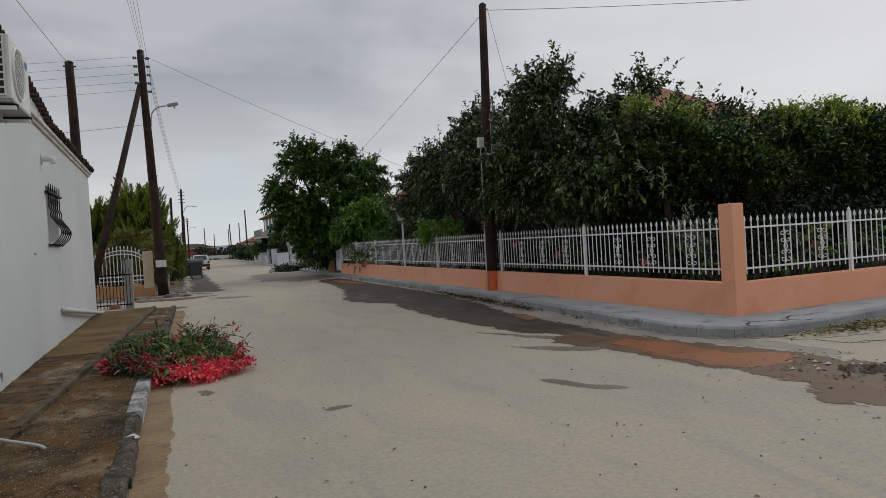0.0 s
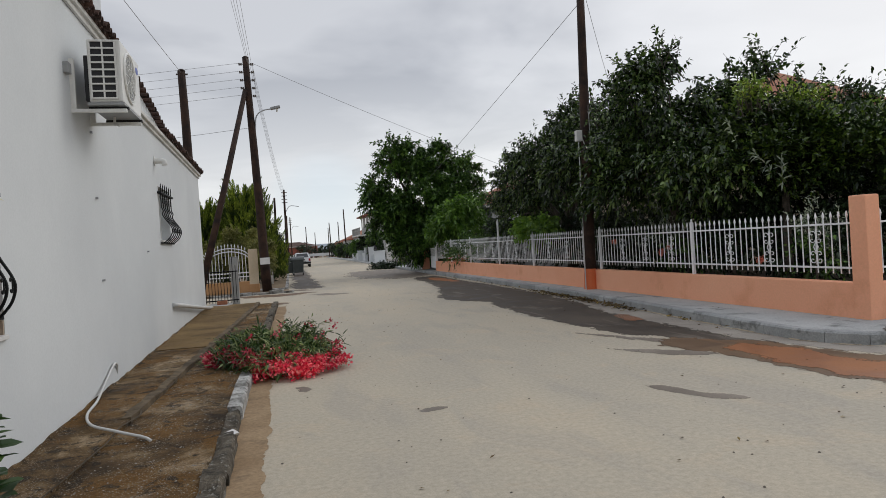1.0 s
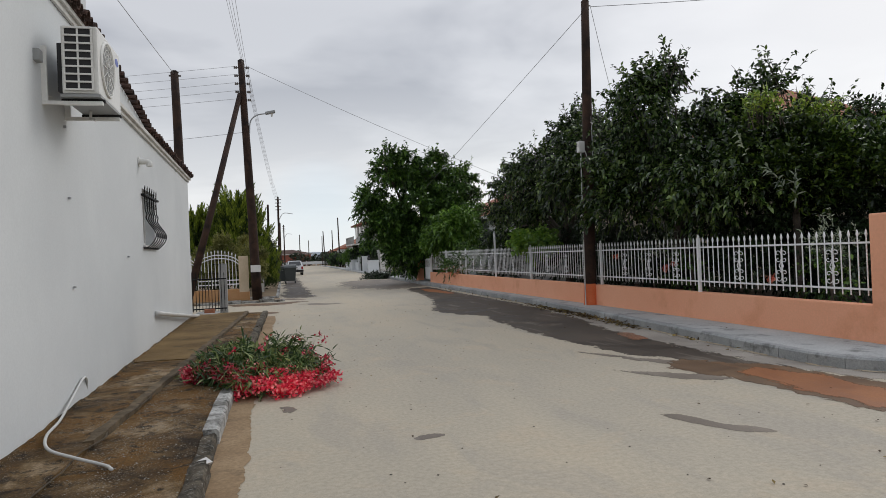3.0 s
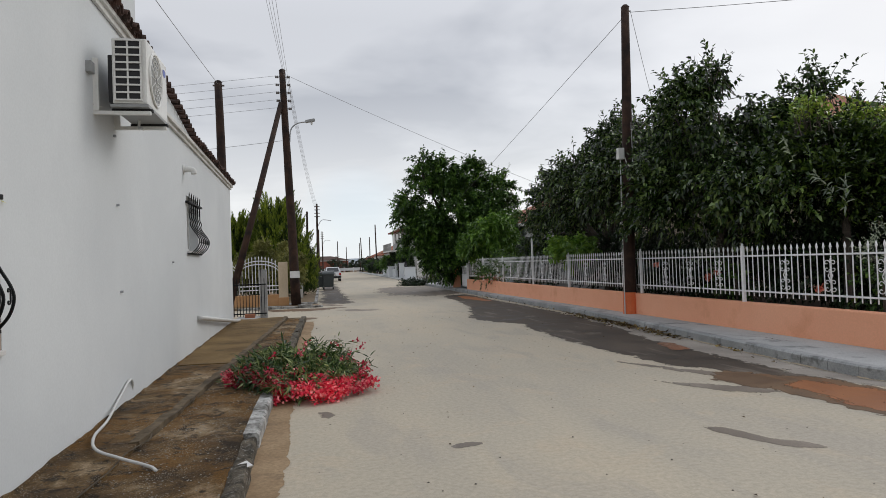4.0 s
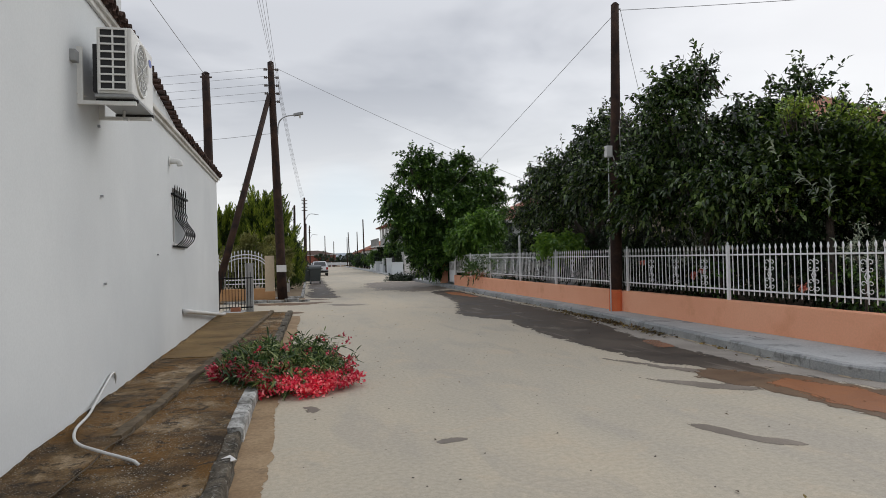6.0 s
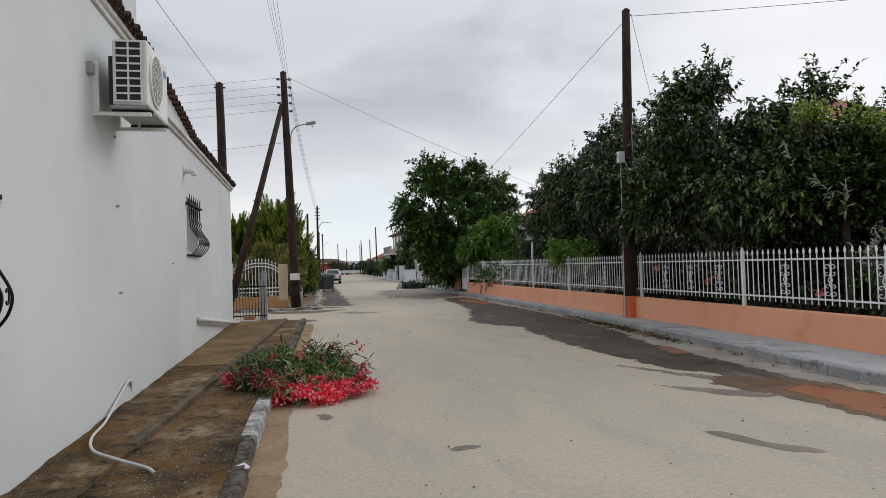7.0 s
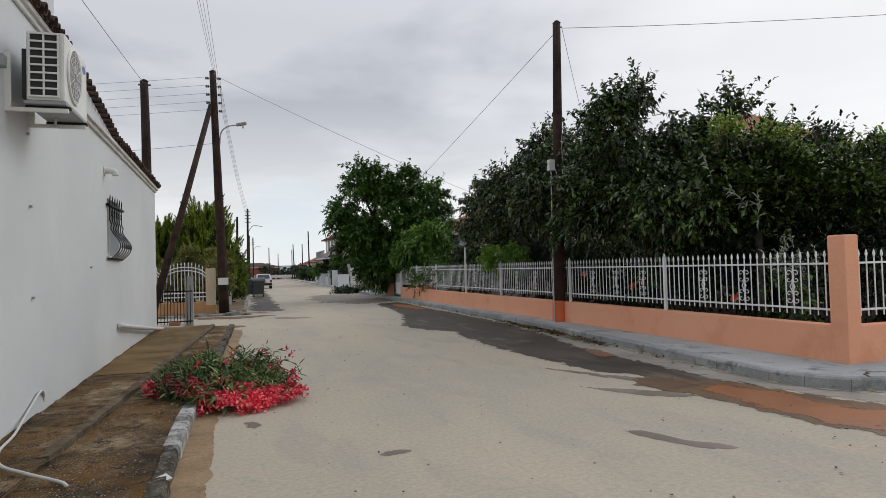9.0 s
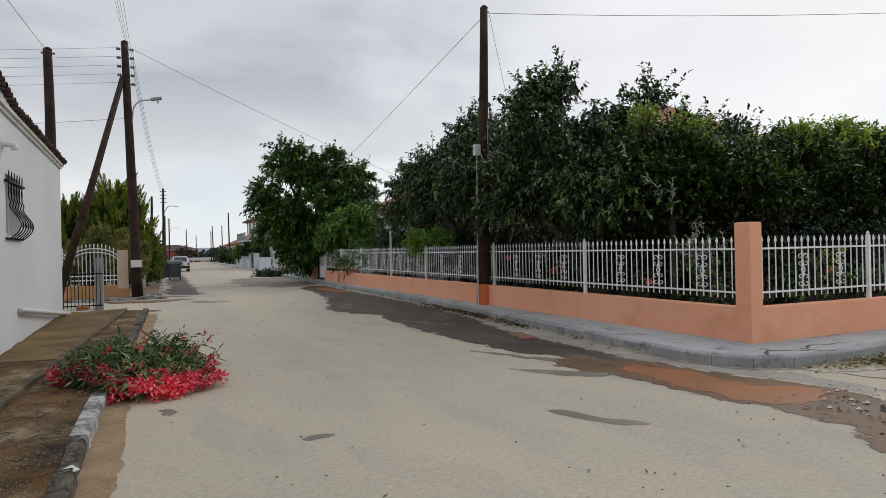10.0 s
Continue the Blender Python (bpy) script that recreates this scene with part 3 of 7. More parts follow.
M_KERBDK = surface("broken_mossy_kerb", (0.035, 0.030, 0.022), (0.16, 0.135, 0.10), 6.0, 50, 0.95, 0.5, 0.8, 0.02, c=(0.30, 0.29, 0.26))


def groove(y):
    """The worn step along the old pavement."""
    return min(-0.36, -1.06 + 0.06 * (y - 8))


def kerb_left(y):
    return -0.16 + max(0.0, y - 7.5) * 0.0255


bm = bmesh.new()
bmesh.ops.create_grid(bm, x_segments=2, y_segments=2, size=2600, matrix=Matrix.Translation((0, 0, -0.03)))
tagged(part("ground", bm, M_GROUND), "dusty brown soil round the village street", "ground", kind="structure")

bm = bmesh.new()
for x0, x1, y0, y1 in ((-0.6, 11.0, -40, 143), (11.0, 70, -12, 12), (-25, -0.6, 20.6, 29.0)):
    bm.faces.new([bm.verts.new(v) for v in ((x0, y0, 0), (x1, y0, 0), (x1, y1, 0), (x0, y1, 0))])
tagged(part("road", bm, M_ROAD), "worn pale sandy-grey road of fine chippings", "road", kind="structure")

M_NEWPAVE = surface("golden_brown_cement", (0.105, 0.060, 0.018), (0.225, 0.145, 0.055), 0.9, 40, 0.92, 0.35, 0.6, 0.01, c=(0.075, 0.055, 0.018))
strip("pavement_left", lambda y: -1.78, groove, -14, 11.42, 0.165, M_OLDPAVE, 110, 6, 0.2, 0.012, "dark mossy cement pavement along the white house", "pavement")
strip("pavement_left_far", lambda y: -1.78, groove, 11.45, 20.4, 0.172, M_NEWPAVE, 60, 6, 0.2, 0.01, "golden brown cement pavement along the white house", "pavement")
strip("pavement_left_edge", lambda y: groove(y) - 0.004, lambda y: kerb_left(y) - 0.13, -14, 20.4, 0.125, M_OLDPAVE, 140, 6, 0.2, 0.012, "rough mossy lower strip of old cement pavement", "pavement")
M_EDGE = surface("worn_cement_edging", (0.055, 0.040, 0.022), (0.18, 0.135, 0.085), 3.0, 45, 0.95, 0.35, 0.7, 0.01, c=(0.05, 0.038, 0.022))
strip("pavement_edging", lambda y: groove(y) - 0.085 + 0.03 * noise.noise(Vector((1, y * 3, 0))), lambda y: groove(y) + 0.012 + 0.03 * noise.noise(Vector((5, y * 4, 0))), 6.8, 20.45, 0.180, M_EDGE, 220, 2, 0.07, 0.02, "worn pale cement edging along the pavement step", "edging")
strip("gutter_strip", lambda y: kerb_left(y) - 0.01, lambda y: kerb_left(y) + 0.25 + 0.02 * math.sin(y * 2.1) + 0.035 * noise.noise(Vector((0, y * 4, 3))) + 0.03 * noise.noise(Vector((0, y * 15, 3))), -14, 20.2, 0.006, M_GUTTER, 900, 2, 0, 0, "sandy orange cement gutter strip beside the kerb", "gutter")
strip("verge_left", lambda y: -1.2, lambda y: 0.47 + (y - 29) * 0.018, 29.2, 140, 0.10, M_GROUND, 60, 4, 0.2, 0.02, "bare brown earth verge behind a low kerb", "pavement")


def kerb_stone(a, b, inner_a, inner_b, top, mat, parent, gap=0.008, low=-0.1, worn=0.0):
    """One stone between two cross lines; sides follow the given points."""
    a, b, ia, ib = (Vector((*q, 0)) for q in (a, b, inner_a, inner_b))
    d = (b - a).normalized() * gap
    a, ia, b, ib = a + d, ia + d, b - d, ib - d
    ch = (ia - a).normalized() * 0.022
    bm = bmesh.new()
    ends = []
    for f, g in ((a, ia), (b, ib)):
        ends.append([bm.verts.new(v) for v in ((f.x, f.y, low), (f.x, f.y, top - 0.025), (f.x + ch.x, f.y + ch.y, top), (g.x, g.y, top), (g.x, g.y, low))])
    p, q = ends
    for k in range(5):
        bm.faces.new((p[k], p[(k + 1) % 5], q[(k + 1) % 5], q[k]))
    bm.faces.new(list(reversed(p)))
    bm.faces.new(q)
    bmesh.ops.recalc_face_normals(bm, faces=bm.faces[:])
    if worn:
        bmesh.ops.triangulate(bm, faces=bm.faces[:])
        bmesh.ops.subdivide_edges(bm, edges=bm.edges[:], cuts=4, use_grid_fill=True)
        for v in bm.verts:
            if v.co.z > 0.0:
                q = v.co
                v.co = q + Vector((noise.noise(q * 9), noise.noise(q * 9 + Vector((4, 0, 0))), 0)) * worn * 0.6 - Vector((0, 0, worn * max(0.0, 0.2 + noise.noise(q * 6)) * 1.6))
    return part("kerb_stone", bm, mat, parent)


kerb_l = empty("kerb_left", (0, 0, 0), "old worn grey kerb stones, mossy and partly broken", "kerb", kind="structure")
y = -9.2
k = 0
while y < 20.2:
    ln = (0.92 if y > 6.3 else 0.95) + 0.1 * math.sin(k * 2.7)
    top = 0.14 + 0.006 * math.sin(k * 1.9)
    if y < 6.5:
        top += 0.014 * math.sin(k * 2.3) - 0.006
    off = (0.006 if y > 6.5 else 0.014) * math.sin(k * 3.1)
    kerb_stone((kerb_left(y) + off, y), (kerb_left(y + ln) + off, y + ln), (kerb_left(y) - 0.14 + off, y), (kerb_left(y + ln) - 0.14 + off, y + ln), top, M_OLDKERB if 6.5 < y < 10.5 else M_KERBDK, kerb_l, 0.007, worn=(0.009 if 6.5 < y < 10.5 else 0.035) if y > 1.0 else 0.0)
    y += ln
    k += 1
kerb_lf = empty("kerb_left_far", (0, 0, 0), "low broken grey kerb at the earth verge", "kerb", kind="structure")
for k in range(60):
    y = 29.0 + k * 1.2
    xx = 0.47 + (y - 29) * 0.018
    kerb_stone((xx + 0.13, y), (xx + 0.15, y + 1.2), (xx, y), (xx + 0.02, y + 1.2), 0.11 + 0.015 * math.sin(k * 2.2), M_OLDKERB, kerb_lf, 0.02)
for k in range(2):
    kerb_stone((0.6 - k * 0.9, 29.0), (-0.3 - k * 0.9, 28.95), (0.6 - k * 0.9, 29.13), (-0.3 - k * 0.9, 29.08), 0.10, M_OLDKERB, kerb_lf, 0.02)

# right kerb runs along the fence and turns into the side street
KERB_R = [(8.1, 46), (7.87, 33), (7.72, 22), (7.52, 16.2), (7.12, 10.3), (6.95, 8.2), (7.02, 7.3), (7.45, 6.74), (8.35, 6.58), (9.5, 6.66), (10.7, 6.86), (14, 6.95), (24, 6.95)]
line = spline([(a, b, 0) for a, b in KERB_R], 24)
walked, marks = 0.0, [line[0]]
for p, q in zip(line, line[1:]):
    walked += (q - p).length
    tight = 6.4 < q.y < 8.3 and q.x < 9.0
    if walked >= (0.5 if tight else 1.0):
        marks.append(q)
        walked = 0.0


def inward(pts, k, w):
    d = (pts[min(k + 1, len(pts) - 1)] - pts[max(k - 1, 0)]).normalized()
    return pts[k] + Vector((-d.y, d.x, 0)) * w


kerb_r = empty("kerb_right", (0, 0, 0), "grey concrete kerb stones along the salmon wall", "kerb", kind="structure")
inner = [inward(marks, k, 0.15) for k in range(len(marks))]
for k in range(len(marks) - 1):
    kerb_stone(marks[k][:2], marks[k + 1][:2], inner[k][:2], inner[k + 1][:2], 0.15, M_KERB, kerb_r, 0.003 if (k % 3 or marks[k].y < 8.5) else 0.009)
bm = bmesh.new()
fine = [q for q in line if q.y < 24 and q.x < 10.5]
rows = [[bm.verts.new((*inward(fine, k, w)[:2], 0.008)) for w in (0.01, -0.05, -0.07 - 0.05 * abs(noise.noise(fine[k] * 2.0)))] for k in range(len(fine))]
for r, q in zip(rows, rows[1:]):
    for k in range(2):
        bm.faces.new((r[k], q[k], q[k + 1], r[k + 1]))
tagged(part("kerb_sediment", bm, M_SAND), "pale sandy sediment along the kerb foot", "sediment", kind="structure")
bm = bmesh.new()
outer = [(v.x, v.y) for v in inner]
back = [(24, 7.7), (14, 7.74), (8.5, 7.78), (8.35, 8.2), (8.35, 33.5), (8.6, 46)]
fc = bm.faces.new([bm.verts.new((*v, 0.147)) for v in outer] + [bm.verts.new((*v, 0.195)) for v in back])
bmesh.ops.triangulate(bm, faces=[fc])
bmesh.ops.recalc_face_normals(bm, faces=bm.faces[:])
if bm.faces[:][0].normal.z < 0:
    bmesh.ops.reverse_faces(bm, faces=bm.faces[:])
tagged(part("pavement_right", bm, M_PAVE), "narrow grey cement pavement below the salmon wall", "pavement", kind="structure")

bm = bmesh.new()
bm.faces.new([bm.verts.new(v) for v in ((8.4, 7.86, 0.30), (40, 7.7, 0.30), (40, 60, 0.2), (8.4, 34, 0.30))])
tagged(part("garden_soil", bm, M_GARDEN), "dark damp garden soil behind the fence", "soil", kind="structure")

# wet patches and mud on the road
blot([(7.6, 31.5), (6.4, 30.5), (6.0, 25), (5.2, 20.5), (4.65, 18.4), (5.3, 16.6), (5.35, 15.2), (5.2, 13.4), (5.2, 12.0), (5.27, 10.8), (5.43, 9.5), (5.95, 8.4), (6.5, 7.4), (6.5, 8.6), (6.45, 10.3), (6.55, 12.0), (6.9, 14.2), (7.25, 16.6), (7.45, 20.9), (7.5, 26)], 0.0015, M_WET, "wet_patch", "dark wet run-off along the kerb", amp=0.12, freq=0.9, fray=0.26)
blot([(6.3, 9.0), (6.4, 10.3), (6.5, 12.0), (6.85, 14.2), (7.2, 16.4), (7.5, 16.3), (7.3, 13.6), (7.12, 11.0), (7.0, 9.2), (6.8, 8.2)], 0.0011, M_DAMPLT, "damp_patch", "greyish half-dry strip along the kerb", amp=0.1, freq=1.2, fray=0.2)
blot([(6.3, 11.3), (6.25, 10.8), (6.5, 10.75), (6.62, 11.1), (6.6, 11.6), (6.42, 11.6)], 0.0042, M_WATER, "water_puddle", "shallow puddle reflecting the sky", amp=0.08, freq=3.0, fray=0.12)
blot([(6.2, 8.4), (6.7, 7.2), (6.95, 6.4), (7.1, 5.5), (7.4, 5.2), (7.5, 6.0), (7.25, 7.0), (7.0, 8.4)], 0.0012, M_DAMPLT, "damp_patch", "grey damp cement below the kerb", amp=0.1, freq=1.5, fray=0.2)
blot([(4.86, 10.05), (5.05, 9.45), (5.3, 8.8), (5.74, 7.95), (5.88, 8.2), (5.45, 8.95), (5.15, 9.55)], 0.0025, M_DAMP, "damp_patch", "thin damp streak running off a puddle", fray=0.11, amp=0.08)
blot([(4.58, 8.45), (4.86, 7.85), (5.15, 7.45), (5.55, 7.35), (5.4, 7.65), (5.0, 8.05)], 0.0028, M_DAMP, "damp_patch", "thin damp streak running off a puddle", fray=0.11, amp=0.06)
blot([(5.3, 8.3), (5.5, 7.5), (5.6, 6.7), (5.62, 5.8), (5.8, 5.2), (5.83, 4.7), (6.3, 4.3), (6.6, 4.6), (7.08, 5.12), (7.1, 5.6), (6.85, 6.4), (6.6, 7.2), (6.4, 8.0), (5.8, 8.7)], 0.0034, M_MUDDRY, "silt_patch", "brown wet silt round a muddy puddle", fray=0.2, amp=0.10, freq=1.6)
blot([(5.8, 7.6), (6.15, 7.8), (6.43, 7.2), (6.5, 6.7), (6.55, 6.15), (6.87, 5.7), (6.6, 5.35), (6.1, 5.3), (5.85, 5.55), (5.76, 6.1), (5.74, 6.6), (5.78, 7.1)], 0.0056, M_MUD, "mud_puddle", "reddish brown mud puddle on the road", fray=0.2, amp=0.08, freq=1.6)
blot([(5.95, 5.0), (5.8, 4.4), (5.5, 4.2), (5.28, 4.02), (5.6, 3.75), (6.2, 3.4), (6.9, 2.7), (8.0, 2.6), (8.2, 3.4), (7.5, 4.2), (7.1, 5.0), (6.7, 5.3)], 0.0044, M_MUDDRY, "silt_patch", "brown wet silt spreading over the road", fray=0.352, amp=0.2, freq=1.3)
blot([(6.55, 4.75), (6.75, 4.25), (7.3, 3.7), (7.9, 3.4), (7.7, 3.9), (7.15, 4.5), (6.85, 4.9)], 0.0070, M_WATER, "water_puddle", "shallow puddle reflecting the sky", amp=0.07)
blot([(3.84, 6.3), (3.9, 6.0), (4.1, 5.6), (4.35, 5.4), (4.36, 5.55), (4.15, 5.85), (4.0, 6.2)], 0.0020, M_DAMP, "damp_patch", "small dark damp streak on the road", amp=0.05, freq=3, fray=0.077)
blot([(0.38, 8.15), (0.43, 7.95), (0.52, 7.9), (0.56, 8.0), (0.5, 8.12)], 0.0022, M_DAMP, "damp_patch", "small damp stain beside the cut branches", amp=0.06, freq=6, fray=0.14)
blot([(1.5, 6.44), (1.55, 6.36), (1.7, 6.38), (1.8, 6.45), (1.72, 6.5), (1.58, 6.5)], 0.0020, M_DAMP, "damp_patch", "small dark filled crack on the road", amp=0.02, freq=4, fray=0.044)
blot([(-1.9, 26.7), (-0.5, 26.4), (0.6, 26.3), (1.5, 26.0), (1.0, 25.3), (0.2, 24.9), (-0.8, 25.3)], 0.0018, M_MUDDRY, "silt_patch", "brown silt and water at the alley mouth", amp=0.3, freq=1.2, fray=0.4)
blot([(-2.5, 28.7), (-0.8, 28.3), (0.6, 27.9), (1.5, 27.3), (1.2, 28.2), (0.4, 28.7), (-1.2, 28.9)], 0.0020, M_MUDDRY, "silt_patch", "brown silt washed along the alley mouth", amp=0.25, freq=1.5)
blot([(-1.6, 21.5), (-0.4, 21.0), (0.5, 21.2), (0.2, 21.9), (-0.9, 22.1)], 0.0020, M_MUDDRY, "silt_patch", "brown silt at the pavement end", amp=0.2, freq=2.0)
blot([(1.2, 24.5), (1.9, 23.6), (2.6, 23.9), (2.0, 24.6)], 0.0020, M_DAMP, "damp_patch", "faint damp patch by the alley", amp=0.3, freq=1.5)
blot([(0.75, 29.2), (1.9, 29.0), (2.1, 38), (2.35, 58), (1.6, 58), (1.1, 45), (0.8, 33)], 0.0018, M_WET, "damp_patch", "darker asphalt strip beside the kerb", fray=0.55, amp=0.35, freq=0.7)
blot([(4.6, 34.0), (5.6, 31.5), (7.0, 32.0), (8.0, 34.5), (8.4, 43), (5.5, 44), (4.2, 39)], 0.0020, M_DAMP, "damp_patch", "damp road in front of the driveway", amp=0.9, freq=0.9, fray=1.04)
blot([(6.9, 30.0), (6.7, 27.2), (7.1, 25.6), (7.35, 26.4), (7.3, 29.4)], 0.0040, M_MUD, "mud_puddle", "reddish mud in the gutter", amp=0.15, freq=1.1)


# ---- white house ----
house = empty("white_house", (-2, 12, 0), "white plastered single-storey house with a tiled roof", "house")
hl = house.location


def hbox(name, lo, hi, mat, bevel=0.0, label="", parent=house):
    return part(name, box(Vector(lo) - hl, Vector(hi) - hl, bevel), mat, parent, label)


WX = -1.72
for y0, y1, z0, z1 in ((-9, 2.0, 0, 4.3), (2.0, 5.63, 0, 1.10), (2.0, 5.63, 3.9, 4.3), (5.63, 12.8, 0, 3.9), (5.63, 10.0, 3.9, 4.3), (12.8, 14.0, 0, 1.95), (12.8, 14.0, 2.92, 3.9), (14.0, 19.85, 0, 3.9)):
    hbox("wall", (WX - 0.3, y0, z0), (WX, y1, z1), M_WHITE)
hbox("end_wall", (-9, 19.55, 0), (WX - 0.3, 19.85, 3.9), M_WHITE)
hbox("rear_wall", (-9.3, -9, 0), (-9, 19.85, 3.9), M_WHITE)
hbox("near_wall", (-9, -9, 0), (WX - 0.3, -8.7, 4.3), M_WHITE)
hbox("upper_storey", (-6.5, 4.0, 4.4), (-2.15, 11.4, 7.4), M_WHITE)
hbox("balcony_back_wall", (-3.9, 2.0, 1.1), (-3.7, 5.63, 3.9), M_BALC)
hbox("balcony_side_wall", (-3.7, 5.63, 1.1), (-2.0, 5.81, 3.9), M_BALC)
hbox("balcony_side_wall", (-3.7, 1.85, 1.1), (-2.0, 2.0, 3.9), M_BALC)
hbox("balcony_ceiling", (-3.7, 2.0, 3.9), (-2.0, 5.63, 4.0), M_BALC)
hbox("balcony_floor", (-3.7, 2.0, 1.0), (-2.0, 5.63, 1.12), M_BEIGE)
hbox("balcony_sill", (WX - 0.07, 2.0, 1.10), (WX + 0.025, 5.635, 1.135), M_MARBLE, 0.006)
hbox("balcony_floor", (-2.0, 2.0, 1.0), (WX - 0.07, 5.63, 1.13), M_BEIGE)
hbox("balcony_skirting", (-3.7, 5.615, 1.12), (-2.0, 5.63, 1.24), M_BEIGE)
hbox("balcony_skirting", (-2.0, 5.61, 1.135), (WX - 0.004, 5.63, 1.24), M_BEIGE)

# cornices below the roofs
bm = bmesh.new()
add_box(bm, Vector((WX, -9, 4.30)) - hl, Vector((WX + 0.035, 9.95, 4.37)) - hl, 0.008)
add_box(bm, Vector((WX, -9, 4.36)) - hl, Vector((WX + 0.07, 9.95, 4.42)) - hl, 0.008)
part("cornice", bm, M_TRIMW, house)
bm = bmesh.new()
add_box(bm, Vector((WX, 9.95, 3.83)) - hl, Vector((WX + 0.04, 19.9, 3.90)) - hl, 0.008)
add_box(bm, Vector((WX - 0.05, 9.95, 3.89)) - hl, Vector((WX + 0.08, 19.95, 3.95)) - hl, 0.008)
part("cornice", bm, M_TRIMW, house)
# raised parapet piece with a sloping top
bm = bmesh.new()
prof = [(9.9, 3.95), (13.5, 3.95), (13.5, 3.99), (10.7, 4.36), (9.9, 4.36)]
front = [bm.verts.new(Vector((WX + 0.02, a, b)) - hl) for a, b in prof]
rear = [bm.verts.new(Vector((WX - 0.35, a, b)) - hl) for a, b in prof]
bm.faces.new(front)
bm.faces.new(list(reversed(rear)))
for k in range(5):
    bm.faces.new((front[k], rear[k], rear[(k + 1) % 5], front[(k + 1) % 5]))
bmesh.ops.recalc_face_normals(bm, faces=bm.faces[:])
part("parapet", bm, M_WHITE, house)


def slab(pts, mat, parent, name, origin, thick=0.06):
    bm = bmesh.new()
    top = [bm.verts.new(Vector(p) - origin) for p in pts]
    low = [bm.verts.new(Vector(p) - origin - Vector((0, 0, thick))) for p in pts]
    bm.faces.new(top)
    bm.faces.new(list(reversed(low)))
    for k in range(len(pts)):
        bm.faces.new((top[k], low[k], low[(k + 1) % len(pts)], top[(k + 1) % len(pts)]))
    bmesh.ops.recalc_face_normals(bm, faces=bm.faces[:])
    return part(name, bm, mat, parent)


slab([(WX + 0.08, 13.4, 4.01), (WX + 0.08, 20.0, 4.01), (-6, 20.0, 4.7), (-6, 13.4, 4.7)], M_TILEOLD, house, "roof", hl)
slab([(WX + 0.08, -9.1, 4.47), (WX + 0.08, 10.0, 4.47), (-6, 10.0, 5.2), (-6, -9.1, 5.2)], M_TILEOLD, house, "roof", hl)


def barrel_tile(length=0.42, r=0.075, th=0.016, seg=7):
    bm = bmesh.new()
    rings = []
    for x, rr in ((0.0, r), (-length, r * 0.8)):
        o = [bm.verts.new((x, math.cos(math.pi * k / seg) * rr, math.sin(math.pi * k / seg) * rr)) for k in range(seg + 1)]
        i = [bm.verts.new((x, math.cos(math.pi * k / seg) * (rr - th), math.sin(math.pi * k / seg) * (rr - th))) for k in range(seg + 1)]
        rings.append((o, i))
    (o1, i1), (o2, i2) = rings
    for k in range(seg):
        bm.faces.new((o1[k], o1[k + 1], o2[k + 1], o2[k]))
        bm.faces.new((i1[k + 1], i1[k], i2[k], i2[k + 1]))
        bm.faces.new((o1[k + 1], o1[k], i1[k], i1[k + 1]))
        bm.faces.new((o2[k], o2[k + 1], i2[k + 1], i2[k]))
    me = bpy.data.meshes.new("roof_tile")
    bm.to_mesh(me)
    bm.free()
    me.materials.append(M_TILEOLD)
    return me


TILE = barrel_tile()


def lay_tile(parent, at, pitch, turn=0.0, flip=False):
    ob = new("roof_tile", TILE)
    ob.parent = parent
    ob.matrix_basis = Matrix.Translation(Vector(at) - hl) @ pose(0, 0, 0, 180 if flip else 0, pitch, turn)


rt = random.Random(4)
for k in range(70):
    yy = 1.5 + k * 0.2 if k < 42 else 13.45 + (k - 42) * 0.235
    zz = 4.43 if k < 42 else 3.975
    lay_tile(house, (WX + 0.15 + rt.uniform(-0.02, 0.02), yy + rt.uniform(-0.015, 0.015), zz), 9 + rt.uniform(-3, 3), rt.uniform(-4, 4))
    lay_tile(house, (WX + 0.12 + rt.uniform(-0.02, 0.02), yy + 0.1, zz + 0.05), 9, rt.uniform(-3, 3), True)
for k in range(14):
    u = k / 13
    for row in (0, 1):
        lay_tile(house, (WX + 0.13 - 0.28 * row, 10.5 + 2.9 * u, 4.37 - 0.37 * u + 0.03 * row), 4 + rt.uniform(-4, 4), rt.uniform(-6, 6))
part("vent_pipe", add_cone(bmesh.new(), Vector((WX - 0.10, 11.2, 4.3)) - hl, Vector((WX - 0.10, 11.2, 4.64)) - hl, 0.06, 0.06, 12), M_PLASTW, house)

house.rotation_euler = (0, 0, radians(0.48))

# window with its bulging grille
win = part("window", box(Vector((WX - 0.24, 12.8, 1.95)) - hl, Vector((WX - 0.2, 14.0, 2.92)) - hl), M_GLASS, house)
for lo, hi in (((WX - 0.26, 12.8, 1.95), (WX - 0.16, 12.87, 2.92)), ((WX - 0.26, 13.93, 1.95), (WX - 0.16, 14.0, 2.92)), ((WX - 0.26, 13.37, 1.95), (WX - 0.17, 13.43, 2.92)), ((WX - 0.26, 12.87, 1.95), (WX - 0.16, 13.93, 2.02)), ((WX - 0.26, 12.87, 2.85), (WX - 0.16, 13.93, 2.92))):
    part("window_frame", box(Vector(lo) - hl, Vector(hi) - hl, 0.006), M_PLASTW, win)
part("window_sill", box(Vector((WX - 0.2, 12.75, 1.92)) - hl, Vector((WX + 0.04, 14.05, 1.955)) - hl, 0.006), M_MARBLE, win)


